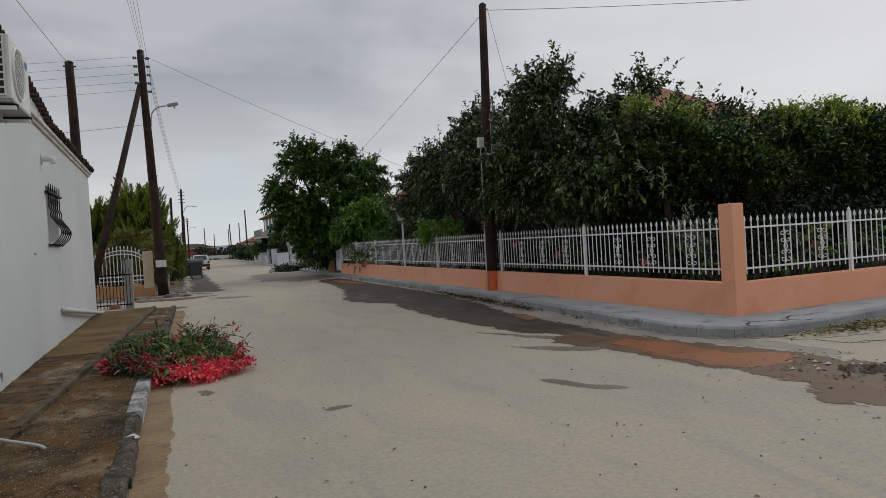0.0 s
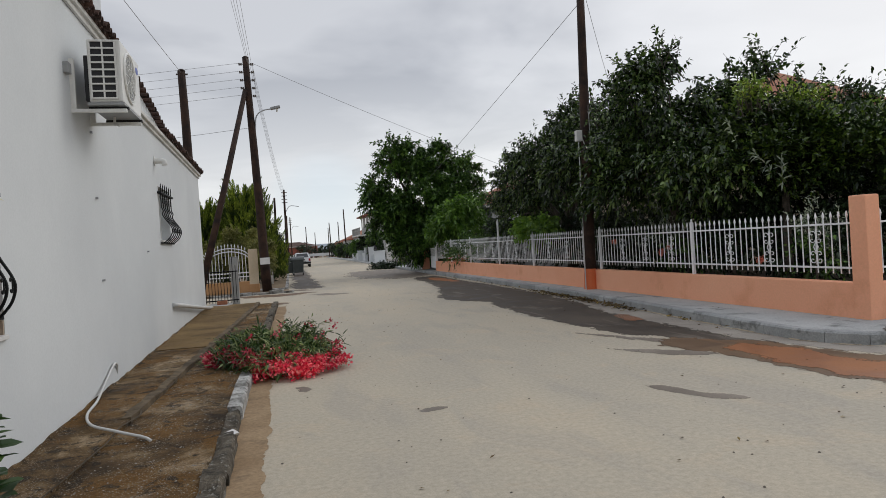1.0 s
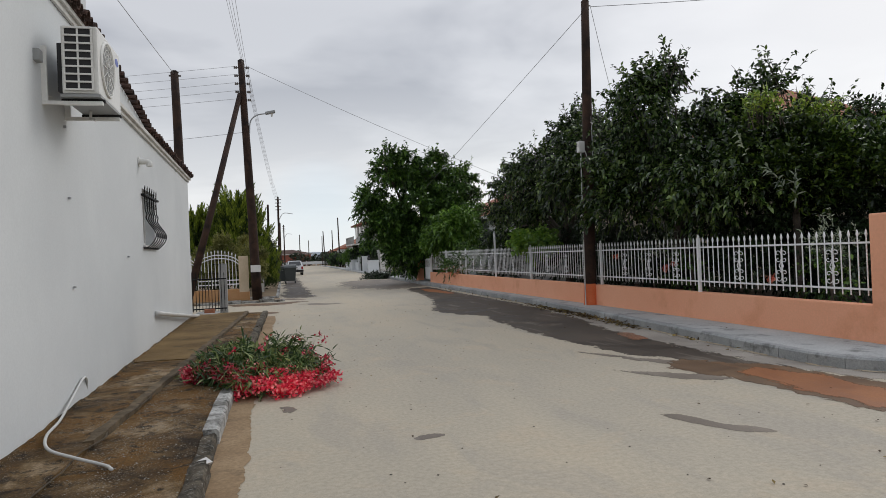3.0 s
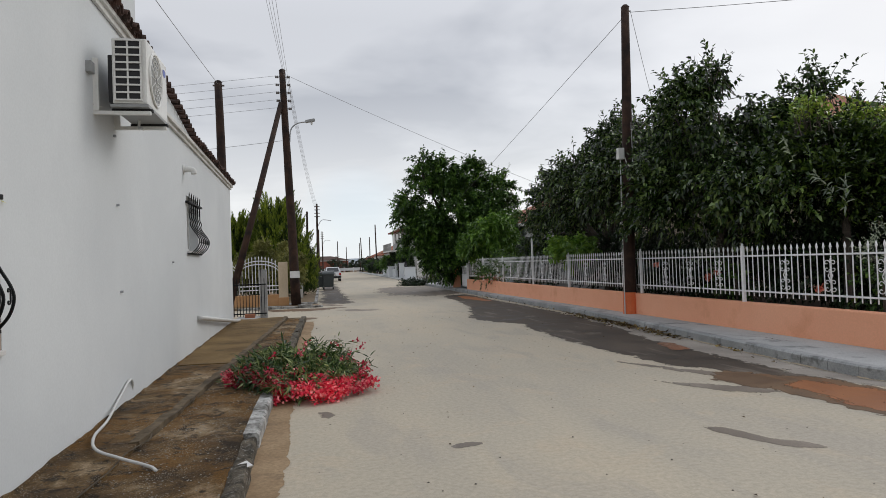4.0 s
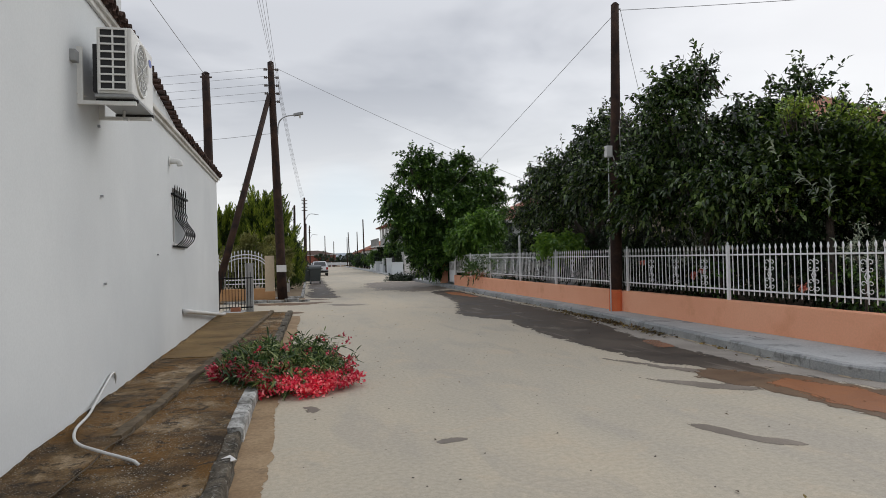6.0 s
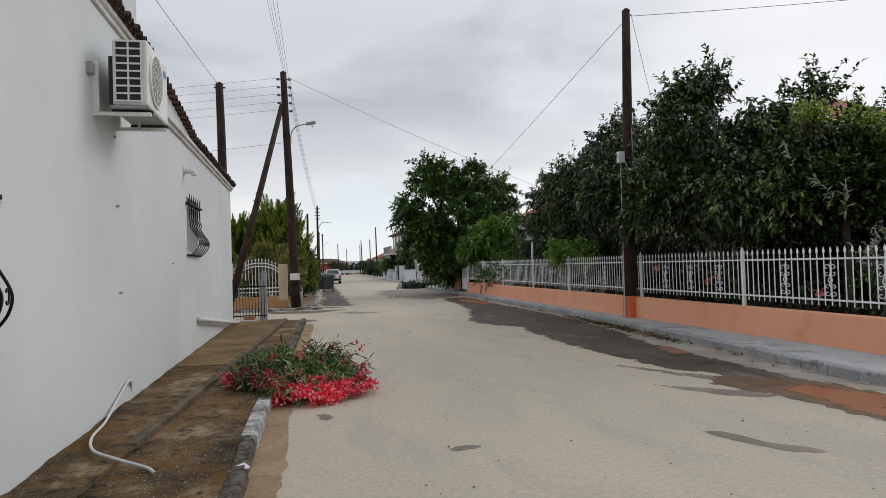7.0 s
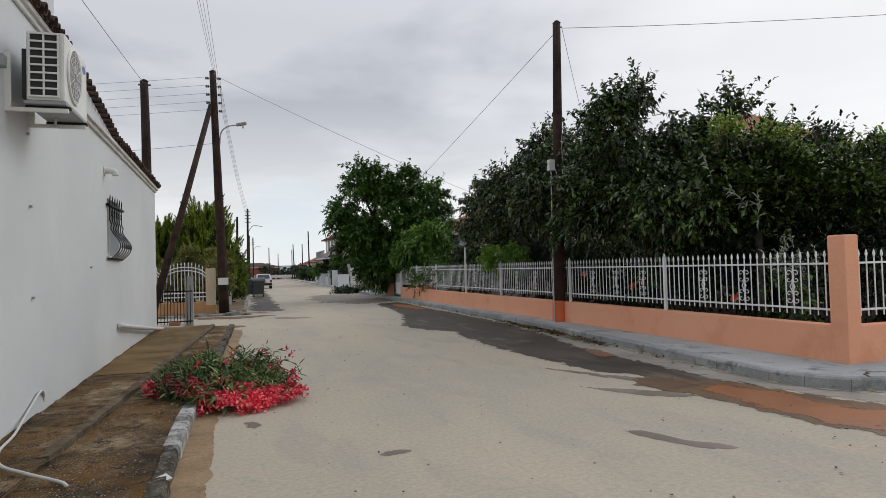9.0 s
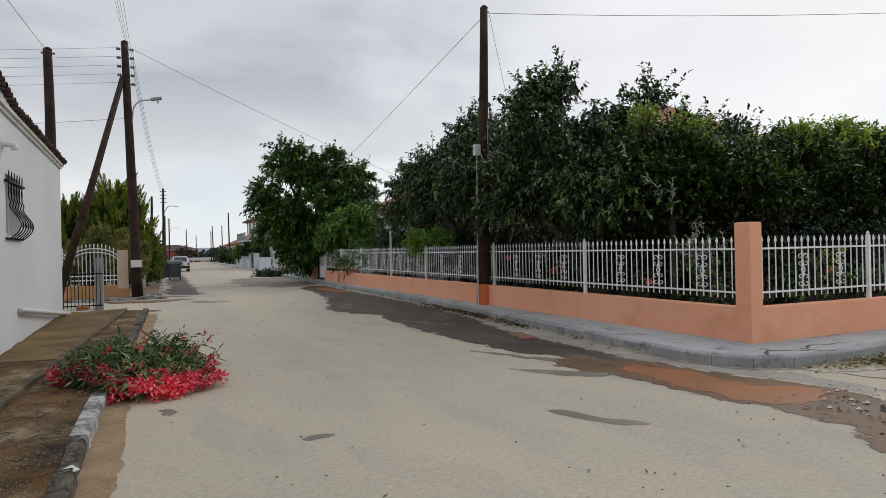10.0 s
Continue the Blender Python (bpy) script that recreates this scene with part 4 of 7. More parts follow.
def belly(z0, z1, depth, reach=0.0):
    """Side profile of a bulging bar: (out, up) pairs."""
    h = z1 - z0
    return [(0.02, z0), (0.10 * depth / 0.3, z0 + 0.02 * h), (depth * 0.8, z0 + 0.12 * h), (depth, z0 + 0.24 * h), (depth * 0.86, z0 + 0.34 * h), (depth * 0.45, z0 + 0.47 * h), (depth * 0.22, z0 + 0.57 * h), (depth * 0.30, z0 + 0.64 * h), (depth * 0.16, z0 + 0.72 * h), (0.03, z0 + 0.82 * h), (0.03, z1)]


def scroll_pair(bm, c, r=0.028, t=0.006, plane="y"):
    """An S of two small spirals, one over the other, in the plane of the railing."""
    line = []
    for s in (1, -1):
        pts = []
        for k in range(13):
            a = k / 12 * 4.4
            q = r * (1 - 0.09 * k)
            dy, dz = math.cos(a * s) * q, math.sin(a) * q * s
            pts.append((c[0], c[1] + dy, c[2] + s * r * 1.05 + dz) if plane == "y" else (c[0] + dy, c[1], c[2] + s * r * 1.05 + dz))
        line += pts[::-1] if s == 1 else pts
    add_tube(bm, line, t, 5)


def grille(name, y0, y1, z0, z1, depth, bars, label, spikes=0.12, bar_r=0.009):
    e = empty(name, (WX, (y0 + y1) / 2, z0), label, "window grille" if spikes else "railing")
    o = e.location
    for k in range(bars):
        yy = y0 + (y1 - y0) * (k + 0.5) / bars
        pts = [Vector((WX + a, yy, b)) - o for a, b in belly(z0 + 0.04, z1, depth)]
        if spikes:
            pts.append(Vector((WX + 0.04, yy, z1 + spikes)) - o)
        pts = spline([tuple(p) for p in pts], 4)
        bm = bmesh.new()
        rr = [bar_r] * len(pts)
        if spikes:
            rr[-1] = 0.002
        add_tube(bm, pts, rr, 6)
        part("bar", bm, M_BLACK, e)
        if k < bars - 1:
            ym = yy + (y1 - y0) / bars * 0.5
            bm = bmesh.new()
            scroll_pair(bm, Vector((WX + depth * 0.99, ym, z0 + 0.04 + (z1 - z0) * 0.25)) - o, 0.03)
            part("scroll", bm, M_BLACK, e)
            bm = bmesh.new()
            scroll_pair(bm, Vector((WX + 0.035, ym, z0 + (z1 - z0) * 0.86)) - o, 0.026)
            part("scroll", bm, M_BLACK, e)
    part("top_rail", box(Vector((WX - 0.01, y0 - 0.03, z1 - 0.015)) - o, Vector((WX + 0.06, y1 + 0.03, z1 + 0.02)) - o, 0.005), M_BLACK, e)
    part("bottom_rail", box(Vector((WX + 0.008, y0 - 0.03, z0 + 0.025)) - o, Vector((WX + 0.03, y1 + 0.03, z0 + 0.05)) - o, 0.004), M_BLACK, e)
    return e


grille("window_grille", 12.72, 14.06, 1.865, 2.80, 0.19, 6, "black wrought iron window grille, bulging out, with spikes", 0.18, bar_r=0.0095)
rail = grille("balcony_railing", 2.0, 5.59, 1.22, 2.14, 0.15, 24, "black bulging wrought iron balcony railing with scrolls", 0.0, 0.0105)
rail.location.x += 0.03
for yy in (2.3, 3.6, 5.1):
    part("foot", box(Vector((WX + 0.0, yy - 0.012, 1.135)) - rail.location, Vector((WX + 0.022, yy + 0.012, 1.25)) - rail.location), M_BLACK, rail)


# ---- air conditioner ----
def aircon():
    e = empty("air_conditioner", (-1.40, 8.2, 3.31), "white outdoor air conditioner unit on the house wall", "air conditioner")
    o = e.location
    x0, x1, y0, y1, z0, z1 = -1.50, -1.18, 7.66, 8.62, 3.27, 3.92
    part("casing", box(Vector((x0, y0 + 0.02, z0)) - o, Vector((x1, y1, z1)) - o, 0.018), M_PLASTW, e)
    back = part("coil_recess", box(Vector((x0 + 0.03, y0 + 0.008, z0 + 0.03)) - o, Vector((x1 - 0.05, y0 + 0.021, z1 - 0.02)) - o), M_DARK, e)
    for k in range(9):
        zz = z0 + 0.035 + k * (z1 - z0 - 0.06) / 8
        part("grille_slat", box(Vector((x0 + 0.02, y0 - 0.006, zz - 0.008)) - o, Vector((x1 - 0.04, y0 + 0.012, zz + 0.008)) - o), M_PLASTW, back)
    for k in range(3):
        xx = x0 + 0.03 + k * (x1 - x0 - 0.08) / 2
        part("grille_slat", box(Vector((xx - 0.008, y0 - 0.003, z0 + 0.04)) - o, Vector((xx + 0.008, y0 + 0.012, z1 - 0.02)) - o), M_PLASTW, back)
    # black box for the coil back and the shade in the wall gap
    part("coil_gap_shade", box(Vector((x0 - 0.045, y0 + 0.05, z0 + 0.02)) - o, Vector((x0 + 0.005, y1 - 0.05, z1 - 0.16)) - o, 0.01), M_DARK, e)
    part("base_pan", box(Vector((x0 - 0.02, y0 + 0.01, z0 - 0.035)) - o, Vector((x1 + 0.012, y1, z0 - 0.004)) - o, 0.006), M_LAMPG, e)
    for yy in (y0 + 0.12, y1 - 0.14):
        part("foot", box(Vector((x0 - 0.03, yy - 0.03, z0 - 0.062)) - o, Vector((x1 + 0.03, yy + 0.03, z0 - 0.035)) - o, 0.004), M_RUBBER, e)
    c = Vector((x1, 8.04, (z0 + z1) / 2)) - o
    ring = bmesh.new()
    add_tube(ring, [c + Vector((0.008, math.cos(q) * 0.265, math.sin(q) * 0.265)) for q in [2 * math.pi * k / 40 for k in range(41)]], 0.014, 6)
    part("fan_ring", ring, M_PLASTW, e)
    part("fan_recess", add_cone(bmesh.new(), c + Vector((0.001, 0, 0)), c + Vector((0.006, 0, 0)), 0.255, 0.255, 40), plain("fan_grey", (0.30, 0.31, 0.31), 0.5), e)
    g = bmesh.new()
    for k in range(5):
        add_tube(g, [c + Vector((0.012, math.cos(q) * (0.06 + 0.045 * k), math.sin(q) * (0.06 + 0.045 * k))) for q in [2 * math.pi * j / 28 for j in range(29)]], 0.004, 4)
    for k in range(12):
        a = math.pi * k / 6
        add_tube(g, [c + Vector((0.014, math.cos(a) * 0.04, math.sin(a) * 0.04)), c + Vector((0.014, math.cos(a) * 0.26, math.sin(a) * 0.26))], 0.004, 4)
    part("fan_guard", g, M_PLASTW, e)
    bm = bmesh.new()
    bmesh.ops.create_circle(bm, cap_ends=True, segments=20, radius=0.075, matrix=Matrix.Translation(Vector((x1 + 0.003, 8.48, 3.80)) - o) @ pose(0, 0, 0, 0, 90, 0) @ Matrix.Diagonal((0.55, 1, 1, 1)))
    part("maker_badge", bm, plain("blue_badge", (0.08, 0.12, 0.42), 0.4), e)
    for yy in (7.73, 8.46):
        bm = box(Vector((WX, yy - 0.02, z0 - 0.10)) - o, Vector((x1 + 0.02, yy + 0.02, z0 - 0.063)) - o, 0.004)
        add_box(bm, Vector((WX - 0.02, yy - 0.016, z0 - 0.062)) - o, Vector((WX + 0.085, yy + 0.016, z1 - 0.19)) - o, 0.004)
        part("bracket", bm, M_PLASTW, e)
    bm = bmesh.new()
    add_tube(bm, spline([Vector((x0 + 0.10, 8.28, z0 - 0.03)) - o, Vector((x0 + 0.10, 8.26, z0 - 0.12)) - o, Vector((x0 + 0.13, 8.22, z0 - 0.13)) - o, Vector((x0 + 0.16, 8.2, z0 - 0.15)) - o], 5), 0.014, 7)
    part("drain_spout", bm, M_PIPE, e)
    part("junction_box", box(Vector((WX, 7.50, 3.53)) - o, Vector((WX + 0.09, 7.61, 3.64)) - o, 0.008), M_LAMPG, e)
    add = bmesh.new()
    add_tube(add, spline([Vector((WX + 0.02, 7.6, 3.55)) - o, Vector((WX + 0.02, 7.62, 3.38)) - o, Vector((WX + 0.03, 7.68, 3.27)) - o, Vector((WX + 0.06, 7.9, 3.29)) - o], 6), 0.008, 6)
    part("cable", add, M_PIPE, e)


aircon()
fl = empty("wall_flue", (WX, 12.6, 3.34), "short white elbow flue pipe on the wall", "pipe")
bm = bmesh.new()
add_tube(bm, spline([(0, 0, 0), (0.10, 0, 0.0), (0.155, 0, -0.02), (0.165, 0, -0.08)], 5), 0.05, 12)
part("elbow", bm, M_PLASTW, fl, smooth=True)
part("flange", add_cone(bmesh.new(), (0, 0, 0), (0.012, 0, 0), 0.085, 0.085, 16), M_PLASTW, fl)
bm = bmesh.new()
add_tube(bm, [(WX, 13.62, 0.73), (WX + 0.06, 13.7, 0.72), (WX + 0.06, 16.5, 0.46), (WX + 0.06, 19.3, 0.21), (WX + 0.09, 19.75, 0.19)], 0.045, 10)
tagged(part("drain_pipe", bm, M_PIPE, smooth=True), "white plastic drain pipe sloping along the house wall", "pipe")
hose = spline([(WX, 8.95, 0.20), (WX + 0.04, 8.85, 0.36), (WX + 0.06, 8.65, 0.42), (WX + 0.06, 8.3, 0.32), (-1.61, 7.65, 0.205), (-1.55, 7.05, 0.20), (-1.40, 6.58, 0.20), (-1.15, 6.28, 0.195), (-0.90, 6.12, 0.155), (-0.82, 6.0, 0.15)], 12)
bm = bmesh.new()
add_tube(bm, hose, [0.0125 + 0.0011 * (k % 2) for k in range(len(hose))], 8)
tagged(part("drain_hose", bm, M_PIPE, smooth=True), "grey-white corrugated drain hose lying on the pavement", "hose")


# ---- salmon wall with white railings ----
def picket_mesh(z0, z1):
    bm = bmesh.new()
    w = 0.0065
    prof = [(w, z0 - 0.0), (w, z1 - 0.13), (w * 0.7, z1 - 0.12), (w * 2.1, z1 - 0.07), (w * 1.3, z1 - 0.03), (0.001, z1)]
    rings = [[bm.verts.new((sx * r, sy * r, z)) for sx, sy in ((-1, -1), (1, -1), (1, 1), (-1, 1))] for r, z in prof]
    for a, b in zip(rings, rings[1:]):
        for j in range(4):
            bm.faces.new((a[j], a[(j + 1) % 4], b[(j + 1) % 4], b[j]))
    bm.faces.new(list(reversed(rings[0])))
    me = bpy.data.meshes.new("picket")
    bm.to_mesh(me)
    bm.free()
    me.materials.append(M_FENCE)
    return me


def ornament_mesh():
    """A lyre of four pairs of scrolls round a lozenge, welded to one bar."""
    bm = bmesh.new()
    for sgn in (-1, 1):
        for up in (-1, 1):
            for cz, r, turn in ((0.205, 0.05, 1), (0.105, 0.045, -1)):
                pts = []
                for k in range(13):
                    a = k / 12 * 5.6
                    q = r * (1 - 0.062 * k)
                    pts.append((0, sgn * (0.066 - math.cos(a) * q * 1.2), up * (cz + turn * math.sin(a) * q)))
                add_tube(bm, pts, 0.0062, 5)
            add_tube(bm, [(0, 0, up * 0.085), (0, sgn * 0.045, 0), (0, sgn * 0.02, -up * 0.03)], [0.007, 0.0075, 0.007], 5)
    add_tube(bm, [(0, 0, -0.27), (0, 0, 0.27)], [0.005, 0.005], 5)
    me = bpy.data.meshes.new("scroll")
    bm.to_mesh(me)
    bm.free()
    me.materials.append(M_FENCE)
    return me


PICKET, SCROLL = picket_mesh(0.77, 1.70), ornament_mesh()


def post_mesh(h):
    bm = box((-0.028, -0.028, 0.655), (0.028, 0.028, h - 0.06), 0.004)
    prof = [(0.034, h - 0.06), (0.034, h - 0.045), (0.014, h - 0.04), (0.026, h - 0.02), (0.002, h + 0.02)]
    rings = [[bm.verts.new((math.cos(q) * r, math.sin(q) * r, z)) for q in [math.pi / 4 * j for j in range(8)]] for r, z in prof]
    for a, b in zip(rings, rings[1:]):
        for j in range(8):
            bm.faces.new((a[j], a[(j + 1) % 8], b[(j + 1) % 8], b[j]))
    me = bpy.data.meshes.new("post")
    bm.to_mesh(me)
    bm.free()
    me.materials.append(M_FENCE)
    return me


POST, POST_TALL = post_mesh(1.74), post_mesh(2.33)


def railing(name, m, start, stop, posts, tall=(), front=-1, spots=(0.2, 0.45, 0.72)):
    """White railing along local +y of the frame m."""
    e = empty(name, (0, 0, 0), "white iron railing with spear pickets and scroll ornaments", "fence", "railings on the salmon wall")
    e.matrix_basis = m
    edges = [start] + list(posts) + [stop]
    for yy in posts:
        ob = new("post", POST_TALL if yy in tall else POST)
        ob.parent, ob.location = e, (0, yy, 0)
    for a, b in zip(edges, edges[1:]):
        if b - a < 0.3:
            continue
        for zz in (0.86, 1.51):
            part("rail", box((-0.012, a + 0.02, zz - 0.014), (0.012, b - 0.02, zz + 0.014)), M_FENCE, e)
        n = max(2, round((b - a) / 0.142))
        orn = {round(n * f) for f in spots}
        for k in range(1, n):
            ob = new("picket", PICKET)
            ob.parent, ob.location = e, (0.0, a + (b - a) * k / n, 0)
            if k in orn:
                ob = new("scroll", SCROLL)
                ob.parent, ob.location = e, (front * 0.02, a + (b - a) * k / n, 1.17)
    return e


wall_r = empty("salmon_garden_wall", (8.3, 20, 0), "low salmon painted garden wall with a corner pillar", "wall")
o = wall_r.location
part("wall_run", box(Vector((8.2, 7.90, 0.0)) - o, Vector((8.42, 33.5, 0.655)) - o, 0.012), M_SALMON, wall_r)
bm = bmesh.new()
add_box(bm, (8.185, 7.63, 0.0), (8.43, 7.91, 1.90), 0.02)
for v in bm.verts:
    v.co -= o
part("pillar", bm, M_SALMON, wall_r)
SIDE = Matrix.Translation((8.42, 7.66, 0)) @ pose(0, 0, 0, 0, 0, -89.3)
bm = box((-0.22, 0.0, 0.0), (0.0, 16.0, 0.655), 0.012)
bm.transform(Matrix.Translation(-o) @ SIDE @ Matrix.Translation((-0.0, 0, 0)))
part("wall_run", bm, M_SALMON, wall_r)
railing("railing", Matrix.Translation((8.31, 0, 0)), 7.93, 33.4, (11.75, 15.62, 20.2, 23.6, 27.4, 30.6), (23.6,))
railing("railing", SIDE @ Matrix.Translation((-0.11, 0, 0)), -0.12, 15.9, (2.62, 6.2, 9.6, 13.0), front=1, spots=(0.41, 0.76))


# ---- utility poles ----
def pole(name, foot, top, r0, r1, label, group="utility poles", crossarms=0):
    e = empty(name, foot, label, "utility pole", group)
    f, t = Vector(foot), Vector(top)
    n = 8
    bm = bmesh.new()
    pts = [(t - f) * (k / n) + Vector((0.02 * noise.noise(Vector((k * 1.3, f.y, 0))), 0.02 * noise.noise(Vector((k * 1.3, f.y, 4))), 0)) for k in range(n + 1)]
    pts[0].z -= 0.1
    add_tube(bm, pts, [r0 + (r1 - r0) * k / n for k in range(n + 1)], 12)
    part("shaft", bm, M_POLE, e, smooth=True)
    part("cap", add_cone(bmesh.new(), t - f, t - f + Vector((0, 0, 0.06)), r1 * 1.08, r1 * 0.5, 12), M_POLE, e)
    return e


LP_F, LP_T = Vector((-0.24, 27.7, 0.08)), Vector((-0.51, 27.7, 9.52))
lp = pole("utility_pole", LP_F, LP_T, 0.20, 0.125, "tall dark creosoted wooden pole with insulators and lamp")
for k in range(5):
    zz = 9.25 - k * 0.32
    q = LP_F.lerp(LP_T, (zz - LP_F.z) / (LP_T.z - LP_F.z)) - LP_F
    for s in (-1, 1):
        bm = bmesh.new()
        add_tube(bm, [q + Vector((0.10 * s, -0.02, 0)), q + Vector((0.27 * s, -0.02, 0))], 0.014, 6)
        for w in (0.19, 0.26):
            add_cone(bm, q + Vector((w * s, -0.02, -0.045)), q + Vector((w * s, -0.02, 0.045)), 0.036, 0.03, 10)
        part("insulator", bm, M_PORC, lp)
arm = bmesh.new()
q = LP_F.lerp(LP_T, 0.72) - LP_F
add_tube(arm, spline([q + Vector((0.14, -0.05, -0.25)), q + Vector((0.2, -0.06, 0.25)), q + Vector((0.45, -0.1, 0.48)), q + Vector((0.85, -0.15, 0.55))], 6), 0.025, 8)
la = part("lamp_arm", arm, M_METAL, lp)
lamp = bmesh.new()
add_box(lamp, (-0.05, -0.09, -0.06), (0.34, 0.09, 0.05), 0.03)
lamp.transform(Matrix.Translation(q + Vector((0.82, -0.15, 0.56))) @ pose(0, 0, 0, 0, -12, 0))
part("lamp_head", lamp, M_LAMPG, la)
part("lamp_bulb", add_cone(bmesh.new(), q + Vector((1.02, -0.15, 0.42)), q + Vector((1.02, -0.15, 0.54)), 0.03, 0.05, 10), M_PLASTW, la)
bm = bmesh.new()
br_t, br_f = LP_F.lerp(LP_T, 0.86) + Vector((-0.12, -0.05, 0)), Vector((-2.55, 24.7, 0.02))
add_tube(bm, [br_f - LP_F, (br_f + br_t) / 2 - LP_F + Vector((0.03, 0, 0)), br_t - LP_F], [0.135, 0.115, 0.095], 12)
part("brace", bm, M_POLE, lp, smooth=True)
bm = bmesh.new()
add_box(bm, (-0.21, -0.225, 1.09), (0.17, -0.21, 1.36))
part("notice", bm, M_SIGN, lp, "white paper notice")
lp2 = pole("utility_pole", (-2.42, 24.0, 0.0), (-2.52, 24.0, 7.98), 0.19, 0.125, "dark wooden pole standing behind the white house")
add = add_tube(bmesh.new(), [Vector((-0.28, -0.02, 7.86)), Vector((0.1, -0.02, 7.86))], 0.03, 6)
part("insulator", add, M_PORC, lp2)

RP_F, RP_T = Vector((8.12, 15.9, 0.12)), Vector((8.32, 15.9, 7.85))
rp = pole("utility_pole", RP_F, RP_T, 0.165, 0.10, "dark wooden pole against the salmon wall, painted foot")
bm = bmesh.new()
add_tube(bm, [(0.0, 0, 0.0), (0.012, 0, 0.56)], [0.175, 0.17], 14)
part("painted_foot", bm, M_SALMONDK, rp, "orange painted pole foot")
bm = bmesh.new()
add_tube(bm, [(-0.19, -0.10, 0.0), (-0.18, -0.10, 1.5), (-0.16, -0.12, 3.88)], 0.016, 8)
part("conduit", bm, M_PIPE, rp)
part("meter_box", box((-0.24, -0.2, 3.86), (-0.08, -0.06, 4.14), 0.015), M_PLASTW, rp)
bm = bmesh.new()
add_tube(bm, spline([(-0.06, -0.16, 3.9), (0.0, -0.18, 3.72), (0.12, -0.16, 3.74), (0.17, -0.12, 4.1), (0.15, -0.1, 5.5), (0.17, -0.08, 7.6)], 6), 0.012, 6)
part("cable", bm, M_PIPE, rp)
part("cable", add_tube(bmesh.new(), [(0.12, -0.1, 0.0), (0.13, -0.12, 0.3), (0.11, -0.15, 0.58)], 0.012, 6), M_RUBBER, rp)
part("bracket", add_tube(bmesh.new(), [Vector((0.1, 0, 7.6)), Vector((0.32, -0.05, 7.62))], 0.02, 6), M_METAL, rp)

for k, (fx, fy, tx, tz, r) in enumerate(((1.02, 60, 1.10, 7.1, 0.15), (0.15, 50, 0.25, 5.6, 0.14), (2.45, 110, 2.45, 7.2, 0.15), (1.15, 62, 1.2, 4.9, 0.13), (6.15, 140, 6.15, 6.6, 0.15), (10.7, 104, 10.6, 7.75, 0.16), (10.6, 132, 10.4, 6.9, 0.16), (10.9, 118, 10.9, 6.4, 0.14), (10.9, 142, 10.9, 6.2, 0.14), (8.5, 150, 8.5, 5.6, 0.14))):
    e = pole("utility_pole", (fx, fy, 0), (tx, fy, tz), r * 0.78, r * 0.55, "distant dark wooden utility pole along the street")
    if k in (0, 2):
        for j in range(4):
            part("insulator", add_tube(bmesh.new(), [(tx - fx - 0.25, 0, tz - 0.2 - j * 0.3), (tx - fx + 0.25, 0, tz - 0.2 - j * 0.3)], 0.03, 6), M_PORC, e)
        part("lamp_arm", add_tube(bmesh.new(), spline([(0.1, 0, tz * 0.72), (0.5, 0, tz * 0.8), (1.3, 0, tz * 0.79)], 5), 0.03, 6), M_METAL, e)


def cable(a, b, drop, r=0.0075, label="thin dark overhead cable", n=18):
    bm = bmesh.new()
    add_tube(bm, sag(a, b, drop, n), r, 5)
    return tagged(part("overhead_cable", bm, M_WIRE), label, "cable", "overhead cables")


lat = LP_F.lerp(LP_T, 0.975)
cable(lat + Vector((0.27, 0, 0)), (12.3, 31.2, 4.9), 0.12)
cable(RP_T + Vector((-0.05, 0, -0.25)), (8.6, 40, 4.6), 0.05)
cable(RP_T + Vector((0.12, -0.05, -0.14)), (40, 4.0, 9.6), 0.7)
cable(RP_T + Vector((0.12, -0.05, -0.14)), (12.5, 21, 4.6), 0.25, 0.006)
cable((-2.52, 24.0, 7.9), (-4.0, -22, 7.2), 0.4)
for k in range(5):
    zz = 9.25 - k * 0.32
    q = LP_F.lerp(LP_T, (zz - LP_F.z) / (LP_T.z - LP_F.z))
    cable(q + Vector((-0.26, -0.02, 0.04)), (-40, 38, zz + 0.2), 0.6, 0.006)
    if k < 4:
        cable(q + Vector((0.05 + 0.08 * k, -0.1, 0.04)), (-1.5 + 0.3 * k, -25, 9.3 - 0.25 * k), 0.5, 0.005)
        cable(q + Vector((0.24, 0.02, 0.04)), (1.2, 60, 6.9 - 0.3 * k), 0.7, 0.006)
cable(LP_F.lerp(LP_T, 0.70) + Vector((-0.12, 0, 0)), (-30, 33, 5.9), 0.5)


# ---- trees ----
T_LABEL = "leafy fruit tree with dense drooping dark green leaves"
OPEN = [((7.3, 10.6, 3.96), (12.4, 17.7, 5.65), 0.38), ((7.82, 8.9, 3.57), (14.2, 15.8, 5.22), 0.42)]
tree("fruit_tree", (9.6, 14.2, 0.3), [(9.6, 14.2, 3.2, 1.8, 1.9, 1.4), (8.95, 13.8, 4.55, 0.85, 1.0, 0.85), (10.2, 15.2, 3.8, 1.3, 1.3, 0.95), (9.1, 16.9, 3.7, 1.0, 1.5, 1.2), (9.1, 11.9, 2.7, 0.95, 1.3, 0.75)], 3300, L_PEACH, T_LABEL, seed=3, sprigs=70, low=1.75, leaf=(0.125, 0.062), per=17, droop=0.28, lump=24, gaps=OPEN)
